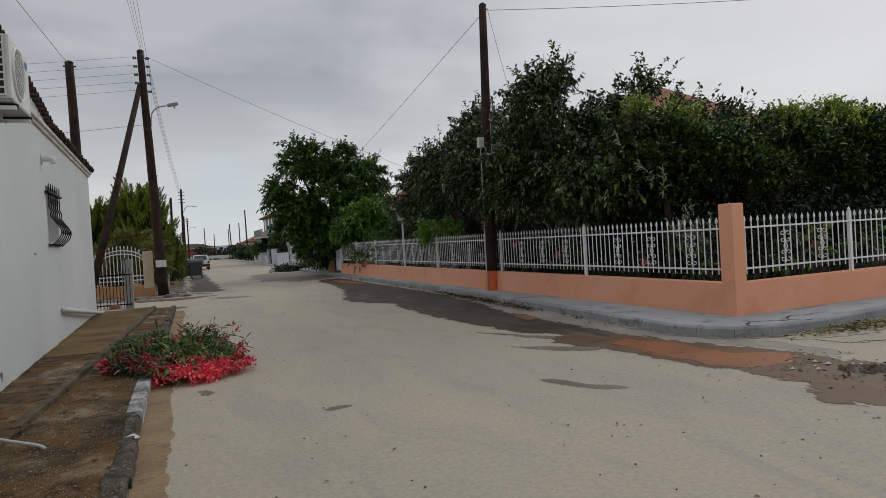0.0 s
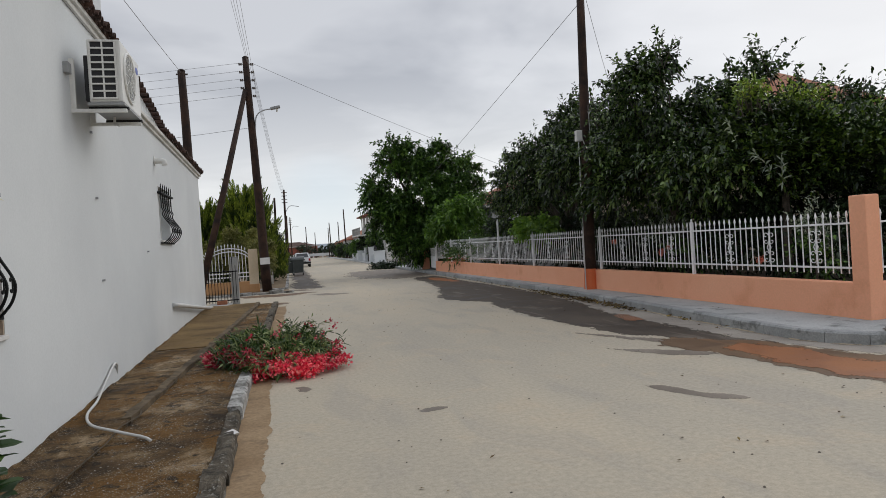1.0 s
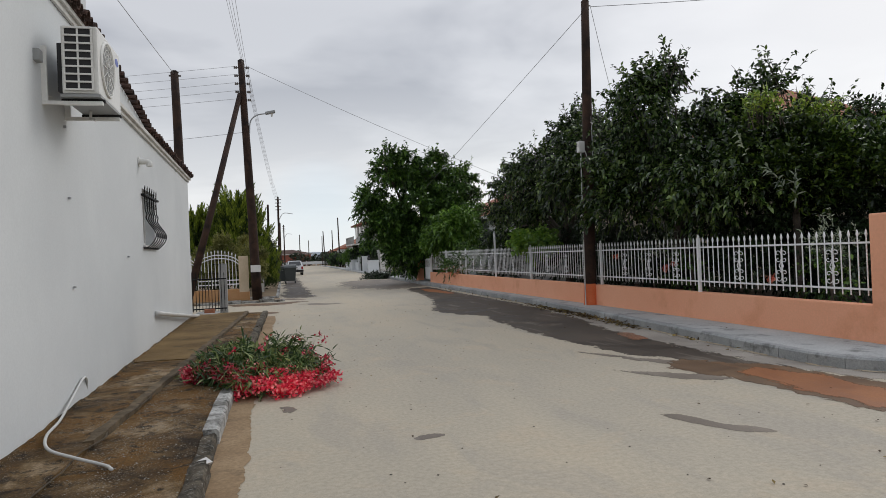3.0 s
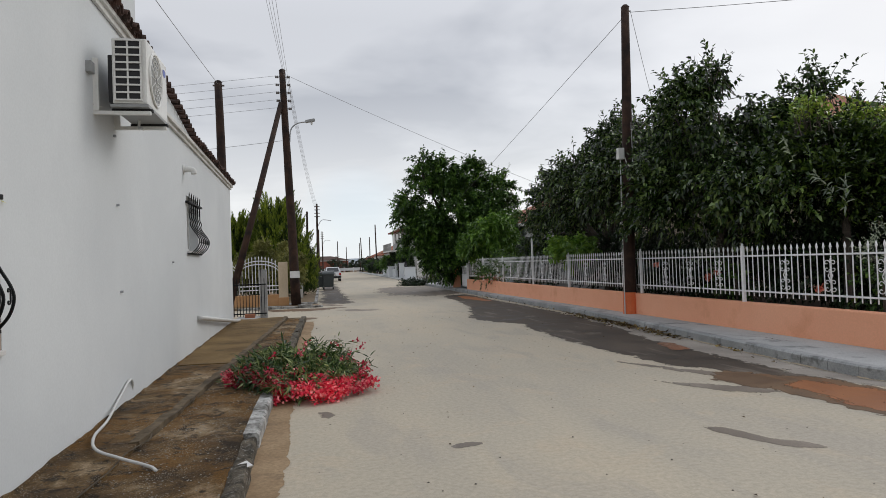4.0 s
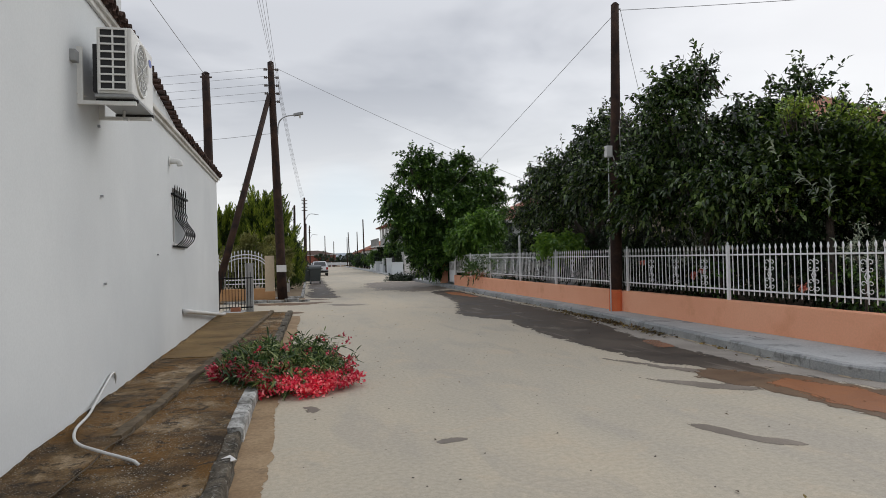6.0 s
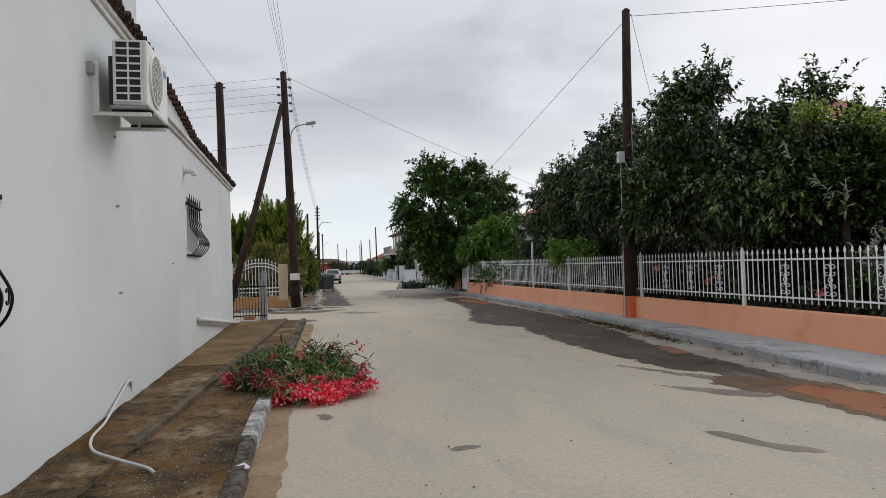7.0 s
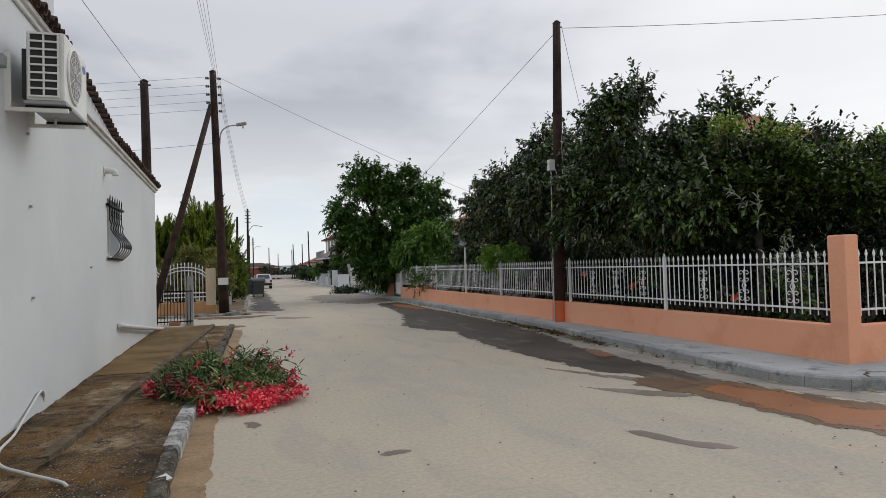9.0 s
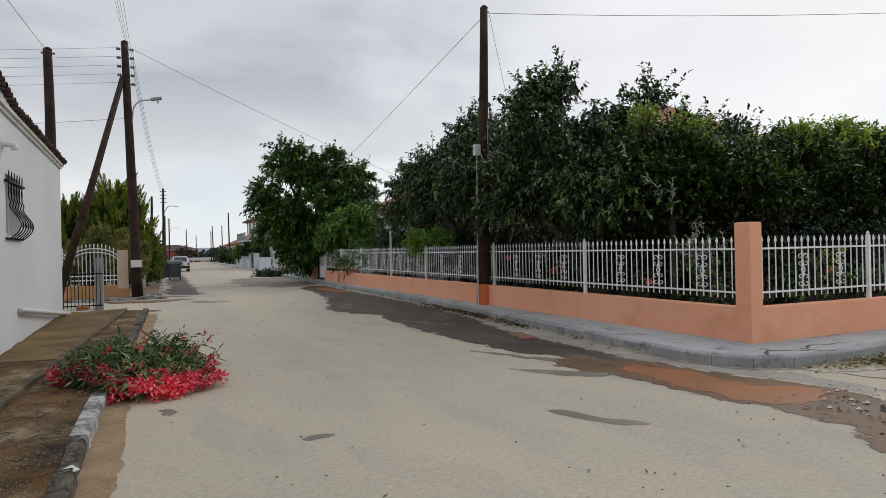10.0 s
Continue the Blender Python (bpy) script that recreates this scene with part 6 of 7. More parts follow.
# ---- parked car, seen from behind ----
def car():
    e = empty("parked_car", (2.55, 68.5, 0.0), "small white parked car seen from behind", "car")
    def loft(prof, w0, w1, mat, name, parent):
        bm = bmesh.new()
        L = [bm.verts.new((-(w0 if z < 0.95 else w1), y, z)) for y, z in prof]
        Rr = [bm.verts.new(((w0 if z < 0.95 else w1), y, z)) for y, z in prof]
        n = len(prof)
        for k in range(n):
            bm.faces.new((L[k], L[(k + 1) % n], Rr[(k + 1) % n], Rr[k]))
        bm.faces.new(list(reversed(L)))
        bm.faces.new(Rr)
        bmesh.ops.recalc_face_normals(bm, faces=bm.faces[:])
        bmesh.ops.bevel(bm, geom=bm.edges[:], offset=0.03, segments=2, affect="EDGES")
        return part(name, bm, mat, parent)
    body = loft([(-1.9, 0.3), (-1.95, 0.6), (-1.88, 0.92), (1.1, 0.92), (1.9, 0.8), (2.0, 0.5), (1.95, 0.28)], 0.80, 0.8, M_CARW, "body", e)
    loft([(-1.82, 0.9), (-1.35, 1.42), (0.2, 1.44), (1.0, 0.9)], 0.78, 0.62, M_CARW, "cabin", e)
    bm = bmesh.new()
    for vs in (((-0.60, -1.80, 0.99), (0.60, -1.80, 0.99), (0.52, -1.46, 1.36), (-0.52, -1.46, 1.36)),):
        bm.faces.new([bm.verts.new((x, y - 0.03, z + 0.02)) for x, y, z in vs])
    part("rear_window", bm, M_GLASS, e)
    for s in (-1, 1):
        bm = bmesh.new()
        bm.faces.new([bm.verts.new((s * x, y, z)) for x, y, z in ((0.785, -1.5, 0.98), (0.785, 0.75, 0.98), (0.66, 0.15, 1.36), (0.66, -1.25, 1.36))])
        part("side_window", bm, M_GLASS, e)
        part("tail_light", box((s * 0.69 - 0.09, -1.975, 0.62), (s * 0.69 + 0.09, -1.90, 0.86), 0.01), M_TAIL, e)
        for yy in (-1.25, 1.25):
            w = part("wheel", add_cone(bmesh.new(), (s * 0.62, yy, 0.3), (s * 0.8, yy, 0.3), 0.3, 0.3, 20), M_RUBBER, e)
            part("rim", add_cone(bmesh.new(), (s * 0.795, yy, 0.3), (s * 0.81, yy, 0.3), 0.18, 0.17, 16), M_METAL, w)
    part("bumper", box((-0.8, -2.03, 0.34), (0.8, -1.93, 0.54), 0.03), M_RUBBER, e)
    plate = part("number_plate", box((-0.26, -2.0, 0.6), (0.26, -1.955, 0.71), 0.004), M_SIGN, e)
    for k in range(5):
        part("plate_bar", box((-0.2 + k * 0.085, -2.006, 0.63), (-0.15 + k * 0.085, -1.999, 0.68)), M_BLACK, plate)


car()


# ---- driveway end of the salmon wall ----
e = empty("driveway_pillar", (8.32, 36.4, 0.0), "salmon gate pillar of the driveway", "gate post")
part("shaft", box((-0.18, -0.2, 0), (0.18, 0.2, 1.75), 0.015), M_SALMON, e)
e = empty("white_side_gate", (8.3, 34.2, 0.0), "white iron pedestrian gate beside the salmon wall", "gate")
part("post", box((-0.05, -0.62, 0.1), (0.05, -0.52, 1.62), 0.008), M_FENCE, e)
for k in range(9):
    part("bar", box((-0.01, -0.45 + k * 0.14, 0.25), (0.01, -0.43 + k * 0.14, 1.35)), M_FENCE, e)
for zz in (0.3, 0.85, 1.3):
    part("rail", box((-0.016, -0.5, zz), (0.016, 0.78, zz + 0.04)), M_FENCE, e)
part("panel", box((-0.012, -0.46, 0.33), (0.004, 0.74, 0.84)), M_FENCE, e)
e = empty("grey_block_wall", (9.0, 39.5, 0.0), "low grey cement block wall beneath the walnut tree", "wall")
part("wall", box((-0.6, -2.6, 0), (-0.4, 2.6, 0.75), 0.015), M_GREYP, e)
# inner white railing of the house yard
e = empty("yard_railing", (9.9, 24.5, 0.3), "white terrace railing deep in the garden", "fence")
for k in range(26):
    part("bar", box((-0.01, -3.0 + k * 0.24, 1.1), (0.01, -2.98 + k * 0.24, 1.85)), M_FENCE, e)
for zz in (1.12, 1.8):
    part("rail", box((-0.015, -3.1, zz), (0.015, 3.2, zz + 0.03)), M_FENCE, e)
part("terrace", box((0.2, -4, 0), (3.0, 4, 1.0), 0.02), M_GREYP, e)


# ---- houses ----
def villa(name, at, size, wall_h, roof_h, label, wall=M_WHITE, roof=M_TILE, floors=1, turn=0.0, hip=True, eaves=M_TRIMW):
    e = empty(name, at, label, "house")
    w, d = size
    for nm, lo, hi in (("wall", (-w / 2, -d / 2, 0), (-w / 2 + 0.25, d / 2, wall_h)), ("wall", (w / 2 - 0.25, -d / 2, 0), (w / 2, d / 2, wall_h)), ("wall", (-w / 2 + 0.25, -d / 2, 0), (w / 2 - 0.25, -d / 2 + 0.25, wall_h)), ("wall", (-w / 2 + 0.25, d / 2 - 0.25, 0), (w / 2 - 0.25, d / 2, wall_h))):
        part(nm, box(lo, hi), wall, e)
    o = 0.5
    bm = bmesh.new()
    a = [bm.verts.new(v) for v in ((-w / 2 - o, -d / 2 - o, wall_h), (w / 2 + o, -d / 2 - o, wall_h), (w / 2 + o, d / 2 + o, wall_h), (-w / 2 - o, d / 2 + o, wall_h))]
    k = min(w, d) / 2 if hip else 0.0
    if d >= w:
        r = [bm.verts.new((0, -d / 2 - o + k, wall_h + roof_h)), bm.verts.new((0, d / 2 + o - k, wall_h + roof_h))]
        for f in ((a[0], a[1], r[0]), (a[1], a[2], r[1], r[0]), (a[2], a[3], r[1]), (a[3], a[0], r[0], r[1])):
            bm.faces.new(f)
    else:
        r = [bm.verts.new((-w / 2 - o + k, 0, wall_h + roof_h)), bm.verts.new((w / 2 + o - k, 0, wall_h + roof_h))]
        for f in ((a[0], a[1], r[1], r[0]), (a[1], a[2], r[1]), (a[2], a[3], r[0], r[1]), (a[3], a[0], r[0])):
            bm.faces.new(f)
    bm.faces.new((a[3], a[2], a[1], a[0]))
    bmesh.ops.recalc_face_normals(bm, faces=bm.faces[:])
    rf = part("roof", bm, roof, e)
    part("eaves_board", box((-w / 2 - o, -d / 2 - o, wall_h - 0.16), (w / 2 + o, d / 2 + o, wall_h - 0.004)), eaves, e)
    for fl in range(floors):
        z0 = 1.0 + fl * 3.0
        for j in range(3):
            yy = -d / 2 + d * (j + 0.5) / 3
            wn_ = part("window", box((-w / 2 - 0.02, yy - 0.5, z0), (-w / 2 + 0.02, yy + 0.5, z0 + 1.2)), M_GLASS, e)
            part("window_frame", box((-w / 2 - 0.05, yy - 0.58, z0 - 0.08), (-w / 2 - 0.021, yy + 0.58, z0)), M_PLASTW, wn_)
            part("window_frame", box((-w / 2 - 0.05, yy - 0.58, z0 + 1.2), (-w / 2 - 0.021, yy + 0.58, z0 + 1.28)), M_PLASTW, wn_)
        for j in range(2):
            xx = -w / 2 + w * (j + 0.5) / 2
            wn_ = part("window", box((xx - 0.5, -d / 2 - 0.02, z0), (xx + 0.5, -d / 2 + 0.02, z0 + 1.2)), M_GLASS, e)
            part("window_frame", box((xx - 0.58, -d / 2 - 0.05, z0 - 0.08), (xx + 0.58, -d / 2 - 0.021, z0)), M_PLASTW, wn_)
    return e


villa("garden_house", (18.0, 22.0, 0.0), (8.0, 11.0), 4.3, 2.6, "cream house with orange clay roof hidden by trees", wall=M_CREAM)
villa("neighbour_house", (15.0, 39.0, 0.0), (6.5, 9.0), 3.5, 1.7, "white house with orange clay roof behind the walnut tree")
villa("two_storey_house", (14.6, 78.0, 0.0), (8.0, 9.0), 5.4, 1.3, "pale grey two-storey house with a low red roof", wall=M_GREYP, floors=2, roof=M_TILE, eaves=M_REDB)
e = empty("balcony", (10.2, 78.0, 2.9), "white balcony of the two-storey house", "balcony")
part("slab", box((-0.9, -4, 0), (0.35, 4, 0.16)), M_TRIMW, e)
for k in range(21):
    part("baluster", box((-0.88, -4 + k * 0.39, 0.16), (-0.84, -3.96 + k * 0.39, 0.9)), M_GREYP, e)
part("handrail", box((-0.9, -4, 0.9), (-0.82, 4, 0.98)), M_GREYP, e)
villa("far_house", (15.5, 100.0, 0.0), (7.0, 10.0), 3.3, 1.9, "far house with red clay roof along the street", eaves=M_REDB)
villa("far_house", (16.0, 122.0, 0.0), (7.0, 10.0), 3.2, 1.8, "far house with red clay roof along the street", eaves=M_REDB)
villa("red_hall", (3.5, 165.0, 0.0), (12.0, 9.0), 2.8, 1.1, "long red-brown building closing the street", M_REDB, M_TILEOLD)
villa("end_house", (16.5, 165.0, 0.0), (6.0, 8.0), 2.6, 1.5, "small house with clay roof at the street's end")
villa("left_house", (-7.5, 66.0, 0.0), (7.0, 12.0), 3.2, 1.8, "low white house behind the hedge")
e = empty("white_end_wall", (8, 146, 0), "low white wall closing the street's end", "wall")
part("rail", box((-6.5, -0.1, 0.35), (4.0, 0.1, 0.95)), M_WHITE, e)
for k in range(6):
    part("post", box((-6.4 + k * 2, -0.12, 0), (-6.2 + k * 2, 0.12, 1.05)), M_WHITE, e)

# white gate walls on the far right
for x, y, w, h, d in ((9.35, 60.5, 1.0, 1.15, 0.3), (9.35, 66.0, 0.5, 1.55, 0.4), (9.5, 70.5, 0.5, 1.5, 0.4), (9.6, 76.0, 0.9, 1.2, 0.4)):
    e = empty("white_wall_pier", (x, y, 0), "white painted garden wall pier by the road", "wall", "white wall piers")
    part("shaft", box((-w / 2, -d / 2, 0), (w / 2, d / 2, h), 0.03), M_WHITE, e)
    part("cap", box((-w / 2 - 0.04, -d / 2 - 0.04, h), (w / 2 + 0.04, d / 2 + 0.04, h + 0.07), 0.02), M_WHITE, e)
e = empty("white_garden_wall", (9.6, 72, 0), "long low white garden wall along the road", "wall")
part("run", box((-0.1, -11, 0), (0.1, -6.3, 0.85)), M_WHITE, e)
part("run", box((0.0, -1.2, 0), (0.2, 14, 0.95)), M_WHITE, e)
for y in (63.3, 68.2):
    e = empty("dark_gate", (9.4, y, 0.1), "dark iron leaf gate between white piers", "gate", "dark gates")
    for k in range(7):
        part("bar", box((-0.02, -0.9 + k * 0.3, 0), (0.02, -0.78 + k * 0.3, 1.45 + 0.25 * math.sin(k * 0.52))), M_BLACK, e)
    for zz in (0.2, 1.2):
        part("rail", box((-0.03, -0.95, zz), (0.03, 1.1, zz + 0.08)), M_BLACK, e)
e = empty("stair", (11.5, 67.5, 0), "white outside stair of a house", "stairs")
for k in range(10):
    part("step", box((-0.6, -1.5 + k * 0.3, 0), (0.6, -1.2 + k * 0.3, 0.3 + k * 0.18)), M_TRIMW, e)
part("parapet", box((-0.75, -1.6, 0.3), (-0.62, 1.9, 2.2)), M_GREYP, e)
strip("pavement_far_right", lambda y: 8.25 + (y - 46) * 0.02, lambda y: 10.5, 47, 142, 0.10, M_PAVE, 30, 3, 0.2, 0.0, "pale pavement along the white walls", "pavement")
for k, (x, y, r, h, mat) in enumerate(((10.6, 82, 1.3, 2.6, L_WALNUTLT), (10.8, 92, 1.3, 2.4, L_WALNUT), (11.0, 103, 1.5, 2.4, L_SHRUB), (11.2, 115, 1.5, 2.2, L_WALNUT), (11.6, 130, 1.6, 2.6, L_SHRUB), (10.7, 70.5, 1.5, 3.4, L_WALNUT), (11.0, 76.5, 1.3, 3.8, L_SHRUB), (7.0, 152, 2.2, 2.6, L_SHRUB), (12.5, 152, 1.8, 2.0, L_SHRUB), (-2.5, 100, 2.5, 3.6, L_SHRUB))):
    tree("street_tree", (x, y, 0.0), [(x, y, h * 0.62, r, r, h * 0.42), (x + 0.4, y + 0.8, h * 0.5, r * 0.8, r, h * 0.35)], 260, mat, "small leafy tree along the far street", seed=40 + k, low=0.3, leaf=(0.30, 0.13), twig=0.6, trunk_r=0.09, per=12)
for x, y in ((10.0, 69.0), (10.15, 64.5)):
    e = empty("slim_cypress", (x, y, 0.0), "slim dark cypress at a gate", "tree")
    rg = np.random.default_rng(int(y))
    hh = rg.random(260) * 1.9
    aa = rg.uniform(0, 6.28, 260)
    rr = 0.34 * np.clip(1.05 - hh / 2.0, 0.05, 1)
    leaf_mesh("crown", twig_leaves(rg, np.stack([np.cos(aa) * rr, np.sin(aa) * rr, hh + 0.15], 1), np.stack([np.cos(aa) * 0.3, np.sin(aa) * 0.3, np.ones(260)], 1), 0.3, 8, 0.16, 0.05, -0.1, 0.4), L_SHRUB, e)
    part("trunk", add_tube(bmesh.new(), [(0, 0, 0), (0, 0, 0.8)], 0.05, 6), M_BARK, e)

# distant hills
bm = bmesh.new()
prev = None
for k in range(81):
    x = -2400 + k * 60
    h = 20 + 16 * noise.noise(Vector((k * 0.11, 0, 2))) + 5 * noise.noise(Vector((k * 0.5, 3, 2)))
    cur = (bm.verts.new((x, 1700, -1)), bm.verts.new((x, 1900, h)), bm.verts.new((x, 2300, -1)))
    if prev:
        bm.faces.new((prev[0], cur[0], cur[1], prev[1]))
        bm.faces.new((prev[1], cur[1], cur[2], prev[2]))
    prev = cur
tagged(part("hills_backdrop", bm, M_HILL), "low hazy blue hills on the horizon", "hills", kind="structure")
tree("far_treeline", (0, 300, 0), [(-60 + 17 * k, 330 + 20 * math.sin(k * 1.7), 1.6, 9, 6, 2.2 + 0.9 * math.sin(k * 2.3)) for k in range(-6, 18)], 3000, L_SHRUB, "dark line of far trees beyond the village", "trees", seed=60, low=-0.5, leaf=(1.6, 0.9), twig=2.0, trunk=False, kind="stuff", per=7)


# ---- balcony pots and plants ----
def pot(name, at, r, h, mat, label):
    e = empty(name, at, label, "plant pot")
    bm = bmesh.new()
    prof = [(r * 0.72, 0), (r * 0.98, h * 0.88), (r * 1.08, h * 0.88), (r * 1.08, h), (r * 0.96, h), (r * 0.9, h * 0.85)]
    rings = [[bm.verts.new((math.cos(q) * a, math.sin(q) * a, z)) for q in [2 * math.pi * k / 20 for k in range(20)]] for a, z in prof]
    for p, q in zip(rings, rings[1:]):
        for k in range(20):
            bm.faces.new((p[k], p[(k + 1) % 20], q[(k + 1) % 20], q[k]))
    bm.faces.new(list(reversed(rings[0])))
    part("pot", bm, mat, e, smooth=False)
    part("soil", add_cone(bmesh.new(), (0, 0, h * 0.8), (0, 0, h * 0.86), r * 0.92, r * 0.92, 18), M_GARDEN, e)
    return e


pot("plant_pot", (-1.95, 5.36, 1.135), 0.17, 0.30, M_TERRA, "round terracotta plastic pot on the balcony")
pot("plant_pot", (-1.86, 4.72, 1.135), 0.15, 0.26, M_POTG, "pale grey pot on the balcony")
pot("plant_pot", (-2.05, 4.35, 1.135), 0.16, 0.28, M_TERRA, "round terracotta plastic pot on the balcony")


def umbrella_plant(at, h, n, seed, mat, label, name="umbrella_plant", fl=0.12, fw=0.062):
    rg = np.random.default_rng(seed)
    e = empty(name, at, label, "plant")
    c = np.stack([np.clip(rg.normal(size=n) * 0.10, -0.2, 0.16), rg.normal(size=n) * 0.13, rg.uniform(0.25, 1.0, n) * h], 1)
    bm = bmesh.new()
    for k in range(0, n, 4):
        q = Vector(c[k])
        add_tube(bm, [(q.x * 0.1, q.y * 0.1, 0), tuple(q * 0.6), tuple(q)], [0.009, 0.006, 0.003], 5)
    part("stem", bm, L_OLIVE, e)
    per = 8
    a = np.tile(np.linspace(0, 5.5, per), n) + np.repeat(rg.uniform(0, 6, n), per)
    d = np.stack([np.cos(a), np.sin(a), rg.uniform(-0.25, 0.35, n * per)], 1)
    broad_leaves("foliage", rg, np.repeat(c, per, axis=0), d, fl * rg.uniform(0.7, 1.2, n * per), np.full(n * per, fw), mat, e, 0.35, 0.6)


umbrella_plant((-1.95, 5.38, 1.38), 1.0, 64, 5, L_YELLOW, "variegated yellow and green umbrella plant in a pot", fl=0.165, fw=0.07)
umbrella_plant((-2.05, 4.35, 1.38), 0.6, 40, 6, L_LIGHT, "green leafy pot plant on the balcony", "pot_plant", 0.09, 0.04)
umbrella_plant((-1.86, 4.72, 1.36), 0.45, 26, 8, L_SHRUB, "dark green flowering pot plant", "pot_plant", 0.07, 0.035)
rg = np.random.default_rng(9)
fb = np.array([-2.0, 4.85, 1.8]) + rg.normal(size=(60, 3)) * np.array([0.05, 0.08, 0.05])
tagged(leaf_mesh("pot_flowers", leaf_arrays(rg, fb, rg.normal(size=(60, 3)), np.full(60, 0.03), np.full(60, 0.028), 0.3, 0.1), L_RED), "small red flowers of a pot plant", "flowers", kind="stuff")


# ---- weeds at the house foot ----
def weed(at, h, seed, leaf=0.075):
    rg = np.random.default_rng(seed)
    e = empty("mulberry_shoot", at, "upright green weed shoot with broad leaves", "weed", "weed shoots")
    pts = spline([(0, 0, 0), (0.02, 0.02, h * 0.5), (0.0, 0.03, h)], 5)
    part("stem", add_tube(bmesh.new(), pts, [0.007 * (1 - 0.6 * k / (len(pts) - 1)) for k in range(len(pts))], 6), L_LIGHT, e)
    n = int(h / 0.036)
    z = np.repeat(np.linspace(0.15, 1.0, n) * h, 2) + rg.normal(size=2 * n) * 0.008
    a = np.repeat(np.arange(n) * 1.75, 2) + np.tile([0.0, 3.14], n) + rg.normal(size=2 * n) * 0.3
    n *= 2
    base = np.stack([0.008 * np.cos(a), 0.008 * np.sin(a) + 0.02, z], 1)
    d = np.stack([np.cos(a), np.sin(a), rg.uniform(0.05, 0.6, n)], 1)
    L = np.linspace(1.2, 0.62, n) * leaf * rg.uniform(0.8, 1.15, n)
    broad_leaves("foliage", rg, base + d * 0.02, d, L, L * 0.72, L_WEED, e, 0.15, 0.35)


weed((-1.22, 4.03, 0.16), 0.70, 3, 0.165)
weed((-1.36, 3.86, 0.16), 0.32, 4, 0.12)


# ---- roses and garden blossoms ----
rg = np.random.default_rng(14)
for nm, mat, spots in (("rose_blossom", L_PINK, ((8.36, 12.63, 1.18), (8.5, 10.1, 0.95), (10.6, 8.15, 1.12), (8.45, 15.1, 1.35), (13.4, 8.55, 1.3), (8.4, 13.0, 1.1))), ("yellow_blossom", L_YELLOW, ((11.5, 8.9, 1.4), (11.9, 8.95, 1.25), (11.2, 8.85, 1.2), (12.1, 9.0, 1.45)))):
    for sp in spots:
        b = np.array(sp) + rg.normal(size=(40, 3)) * 0.028
        tagged(leaf_mesh(nm, leaf_arrays(rg, b, rg.normal(size=(40, 3)), np.full(40, 0.06), np.full(40, 0.05), 0.3, 0.1), mat), "open garden blossom between the railing bars", "flower", "garden blossoms")
b = np.stack([8.2 + rg.normal(size=260) * 0.08, 29.3 + rg.normal(size=260) * 0.9, 0.72 + rg.normal(size=260) * 0.14], 1)
tagged(leaf_mesh("hanging_roses", leaf_arrays(rg, b, rg.normal(size=(260, 3)), np.full(260, 0.06), np.full(260, 0.05), 0.3, 0.1), L_PINK), "fading pink roses hanging over the wall", "flowers", kind="stuff")
for (x, y, z), n, sp in (((8.9, 9.3, 1.75), 40, 0.16), ((8.9, 13.6, 1.75), 50, 0.25)):
    s = np.array([[x, y, z - 0.4]] * n) + rg.normal(size=(n, 3)) * sp
    tagged(leaf_mesh("silver_shrub", twig_leaves(rg, s, rg.normal(size=(n, 3)) * 0.4 + np.array([0, 0, 1.0]), 0.35, 12, 0.07, 0.02, 0.05), L_SILVER), "silvery grey shrub tips above the railing", "shrub", kind="stuff")


for foot, tip, n in (((8.75, 9.85, 2.2), (8.35, 9.9, 2.75), 26), ((8.6, 10.6, 2.9), (8.45, 10.7, 3.45), 18), ((8.75, 9.75, 2.0), (8.7, 9.7, 2.6), 18)):
    f, d = np.array(foot), np.array(tip) - np.array(foot)
    q = np.linspace(0.3, 1.0, n)[:, None]
    b = f + d * q + np.array([0, 0, 0.10]) * np.sin(q * 2.6)
    v = leaf_arrays(rg, b, d * 1.2 + rg.normal(size=(n, 3)) * 0.35 - np.array([0, 0, 0.3]), np.full(n, 0.15), np.full(n, 0.034), 0.2, 0.25, True)
    tagged(leaf_mesh("silver_spray", v, L_SILVER), "silvery leaf spray hanging out of the hedge", "branch", "silver sprays", "stuff")


# ---- litter and small stones ----
def scatter(name, n, where, size, mat, label, category, seed, flat=True):
    rg = np.random.default_rng(seed)
    p = np.array([where(rg) for _ in range(n)])
    d = rg.normal(size=(n, 3)) * np.array([1, 1, 0.15])
    return tagged(leaf_mesh(name, leaf_arrays(rg, p, d, np.full(n, size), np.full(n, size * 0.5), 0.3, 0.0), mat), label, category, kind="stuff")


def along_kerb(rg):
    y = rg.choice([rg.normal(16.6, 1.0), rg.normal(14.6, 0.7), rg.normal(12.8, 0.5), rg.uniform(9, 30)], p=[0.4, 0.3, 0.15, 0.15])
    kx = np.interp(y, [8.2, 10.3, 16.2, 22, 33], [6.95, 7.12, 7.52, 7.72, 7.87])
    return (kx - abs(rg.normal()) * 0.16 - 0.02, y, 0.012 + rg.random() * 0.03)


scatter("leaf_litter", 700, along_kerb, 0.10, L_DEAD, "dry brown leaves swept against the kerb", "leaf litter", 51)
scatter("leaf_litter", 800, lambda rg: (rg.normal(9.4, 0.6), 6.35 + rg.normal() * 0.12 + 0.03 * rg.random(), 0.012 + rg.random() * 0.035), 0.075, leafy("yellow_dry_grass", (0.10, 0.08, 0.025), (0.22, 0.18, 0.06), (0.34, 0.30, 0.14)), "yellowed grass and leaves at the corner kerb", "leaf litter", 52)
scatter("road_leaves", 130, lambda rg: (rg.uniform(0.4, 7.0), rg.uniform(2.5, 24), 0.008), 0.045, L_DEAD, "scattered small dry leaves on the road", "leaf litter", 53)
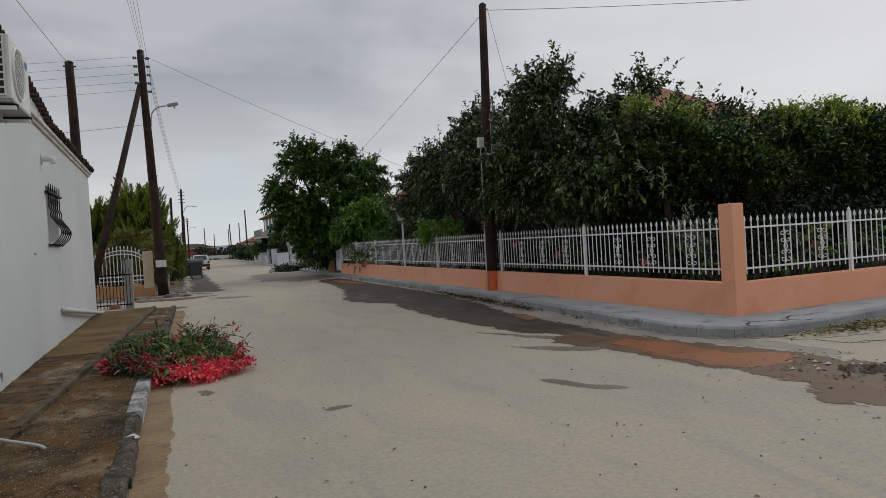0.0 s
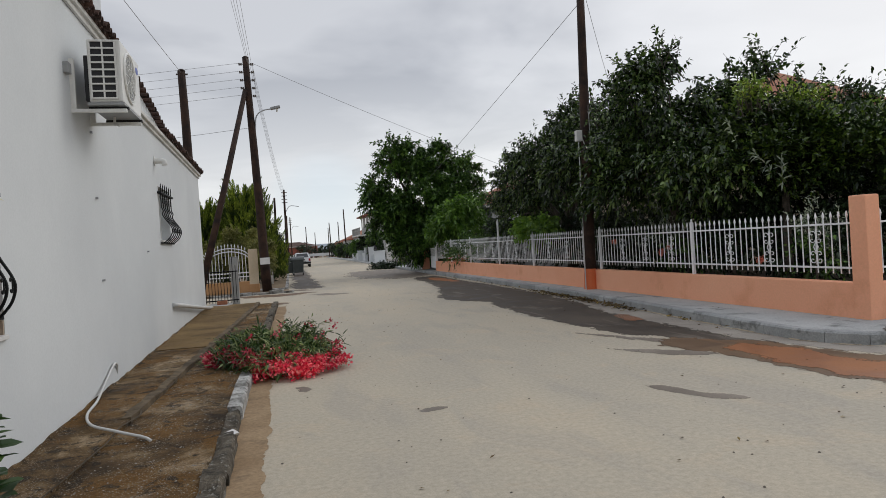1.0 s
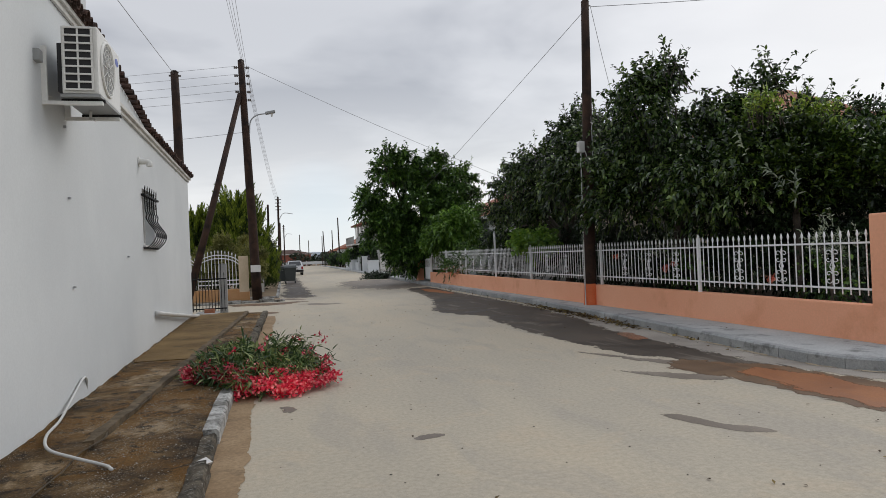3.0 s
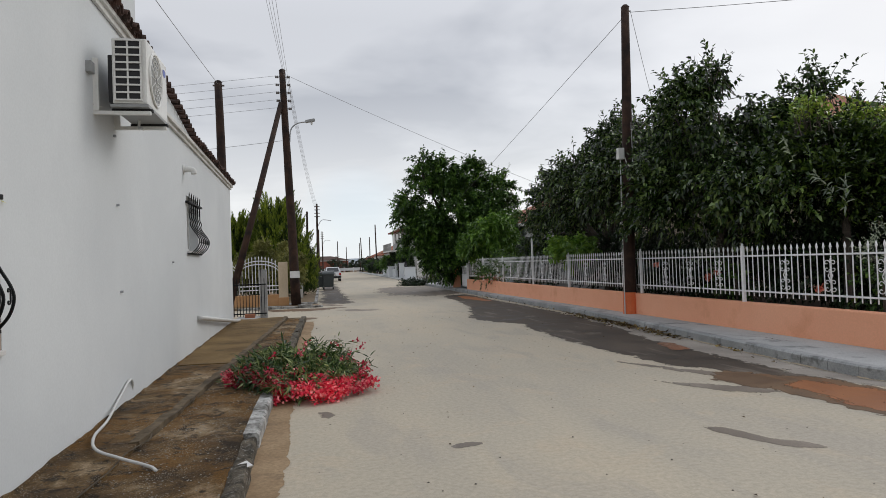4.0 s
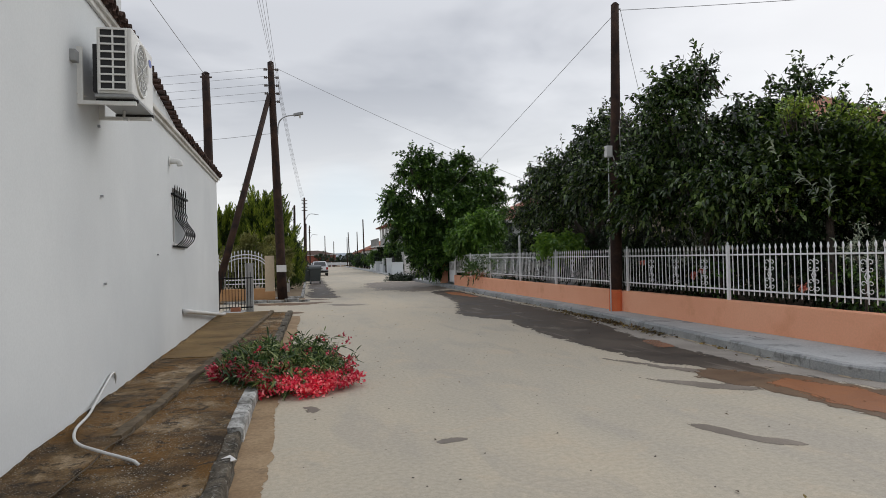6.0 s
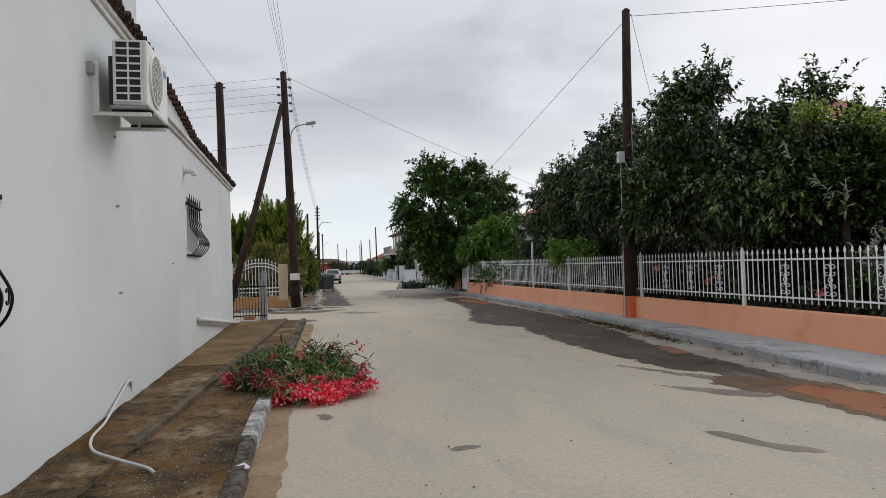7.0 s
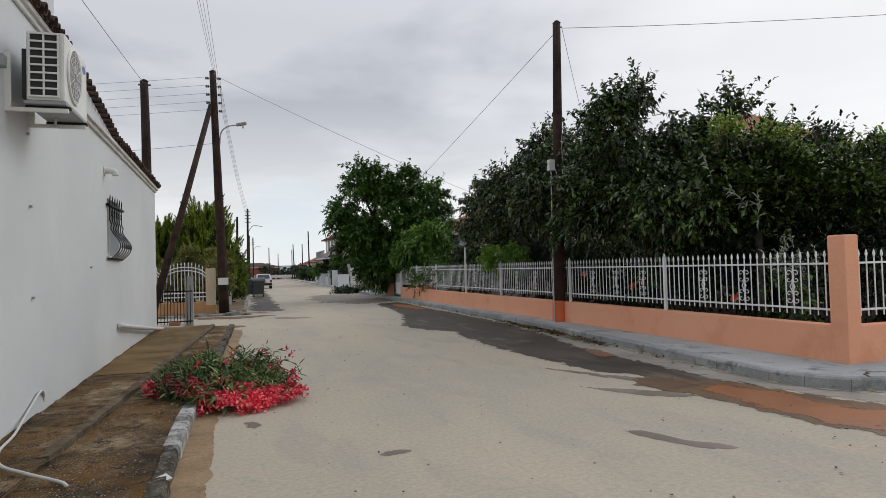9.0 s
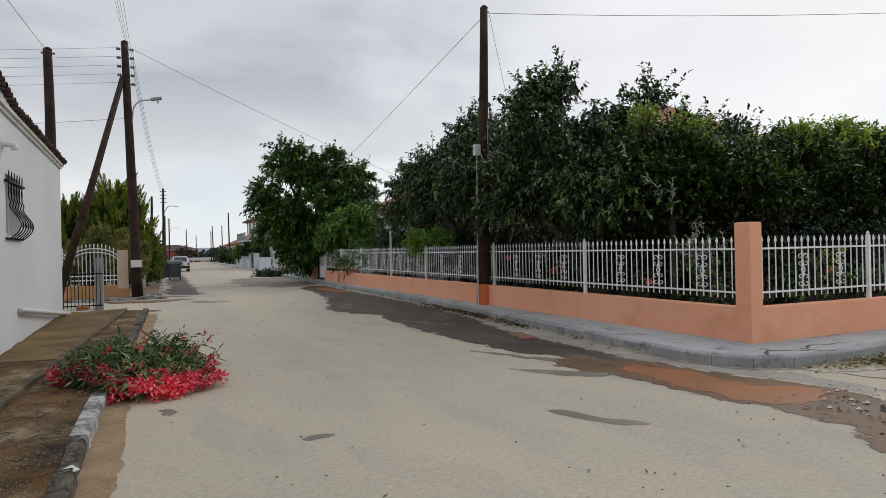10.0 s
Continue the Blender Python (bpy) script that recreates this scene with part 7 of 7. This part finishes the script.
scatter("silt_debris", 190, lambda rg: (rg.normal(6.7, 0.4), rg.normal(4.6, 0.45), 0.014), 0.055, L_DEAD, "twigs and leaves washed into the silt", "debris", 54)


def pebbles(name, n, where, size, mat, label, seed):
    rg = np.random.default_rng(seed)
    verts, faces = [], []
    for _ in range(n):
        x, y, z = where(rg)
        s = size * rg.uniform(0.4, 1.5)
        b = len(verts)
        for dx, dy, dz in ((1, 0, 0.2), (0, 1, 0.2), (-1, 0, 0.2), (0, -1, 0.2), (0, 0, 0.85)):
            verts.append((x + dx * s * rg.uniform(0.6, 1), y + dy * s * rg.uniform(0.6, 1), z + dz * s * rg.uniform(0.6, 1)))
        faces += [(b, b + 1, b + 4), (b + 1, b + 2, b + 4), (b + 2, b + 3, b + 4), (b + 3, b, b + 4)]
    return tagged(raw(name, verts, faces, mat), label, "pebbles", kind="stuff")


pebbles("road_grit", 420, lambda rg: (rg.uniform(0.2, 7.2), 1.5 + rg.random() ** 1.5 * 22, 0.0), 0.010, surface("grit", (0.07, 0.06, 0.05), (0.18, 0.16, 0.13), 6, 60), "small dark grit scattered on the road", 61)
pebbles("pavement_grit", 1500, lambda rg: (rg.uniform(-1.6, -0.2), rg.uniform(2.5, 11), 0.125 + (0.04 if rg.random() < 0 else 0.0)), 0.009, surface("pale_grit", (0.22, 0.2, 0.17), (0.42, 0.4, 0.36), 6, 60), "pale gravel exposed in the old pavement", 62)
pebbles("silt_chips", 16, lambda rg: (rg.normal(6.65, 0.3), rg.normal(5.0, 0.22), 0.006), 0.030, M_MARBLE, "white chips of rubble lying in the silt", 63)
e = empty("broken_white_stone", (-0.20, 6.02, 0.115), "broken white stone chip on the kerb", "stone")
bm = box((-0.055, -0.05, -0.01), (0.055, 0.05, 0.014), 0.006)
for v in bm.verts:
    v.co += Vector((noise.noise(v.co * 40), noise.noise(v.co * 40 + Vector((5, 0, 0))), 0)) * 0.03
bm.transform(pose(0, 0, 0, 3, -3, 35))
part("chip", bm, M_MARBLE, e)


def crack(pts, w, label="dark crack in the cement"):
    bm = bmesh.new()
    line = spline([(x, y, z) for x, y, z in pts], 14)
    prev = None
    for k, p in enumerate(line):
        d = (line[min(k + 1, len(line) - 1)] - line[max(k - 1, 0)]).normalized()
        s = Vector((-d.y, d.x, 0)) * w * (0.5 + abs(noise.noise(p * 9)))
        j = Vector((noise.noise(p * 5), noise.noise(p * 5 + Vector((7, 0, 0))), 0)) * 0.09 + Vector((noise.noise(p * 21), noise.noise(p * 21 + Vector((7, 0, 0))), 0)) * 0.04
        cur = (bm.verts.new(p + j - s), bm.verts.new(p + j + s))
        if prev:
            bm.faces.new((prev[0], cur[0], cur[1], prev[1]))
        prev = cur
    return tagged(part("crack", bm, M_GARDEN), label, "crack", "cracks", "structure")


crack([(7.55, 6.9, 0.153), (7.9, 7.05, 0.153), (8.35, 6.85, 0.153), (8.6, 6.62, 0.153)], 0.022)
crack([(8.3, 6.95, 0.153), (8.9, 7.1, 0.153), (9.4, 7.0, 0.153)], 0.014)
crack([(7.6, 6.6, 0.004), (7.9, 6.2, 0.004), (8.0, 5.7, 0.004), (8.5, 5.5, 0.004)], 0.012, "jagged crack in the road surface")
crack([(8.0, 6.2, 0.004), (8.7, 6.0, 0.004), (9.5, 6.1, 0.004)], 0.010, "jagged crack in the road surface")
crack([(8.0, 5.75, 0.004), (8.8, 5.4, 0.004), (9.6, 5.5, 0.004)], 0.010, "jagged crack in the road surface")
crack([(7.3, 11.4, 0.152), (7.7, 10.6, 0.152), (7.75, 9.9, 0.152)], 0.010)
crack([(groove(q), q, 0.168) for q in (3.0, 9.0, 14.0, 19.5)], 0.012, "worn joint between pavement strips")
for yy in (9.6, 11.43, 14.5, 17.2):
    crack([(-1.7, yy, 0.175), (-1.3, yy + 0.1, 0.175), (groove(yy) - 0.03, yy - 0.05, 0.175)], 0.010, "worn joint across the old pavement")
# spots and drill holes in the plaster
for y_, z_ in ((8.39, 3.09), (8.45, 2.35), (11.41, 1.75), (8.51, 1.41)):
    tagged(part("wall_hook", box((WX + 0.025 - (y_ - 8) * 0.008, y_ - 0.015, z_ - 0.012), (WX + 0.06 - (y_ - 8) * 0.008, y_ + 0.02, z_ + 0.012)), M_METAL), "small rusty hook in the white wall", "hook", "wall hooks")


# dirt and moss along the foot of the house wall
bm = bmesh.new()
prev = None
for k in range(900):
    y = 1.0 + k * 0.021
    x = -1.622 - 0.0084 * y + 0.004
    t = max(0.0, 0.012 + 0.03 * noise.noise(Vector((0, y * 1.6, 1))) + 0.012 * noise.noise(Vector((0, y * 6, 5))))
    cur = (bm.verts.new((x + 0.03, y, 0.155)), bm.verts.new((x + 0.012, y, 0.185)), bm.verts.new((x, y, 0.178 + t)))
    if prev:
        bm.faces.new((prev[0], cur[0], cur[1], prev[1]))
        bm.faces.new((prev[1], cur[1], cur[2], prev[2]))
    prev = cur
tagged(part("wall_foot_moss", bm, M_OLDPAVE), "dark moss and dirt creeping up the wall foot", "moss", kind="structure")
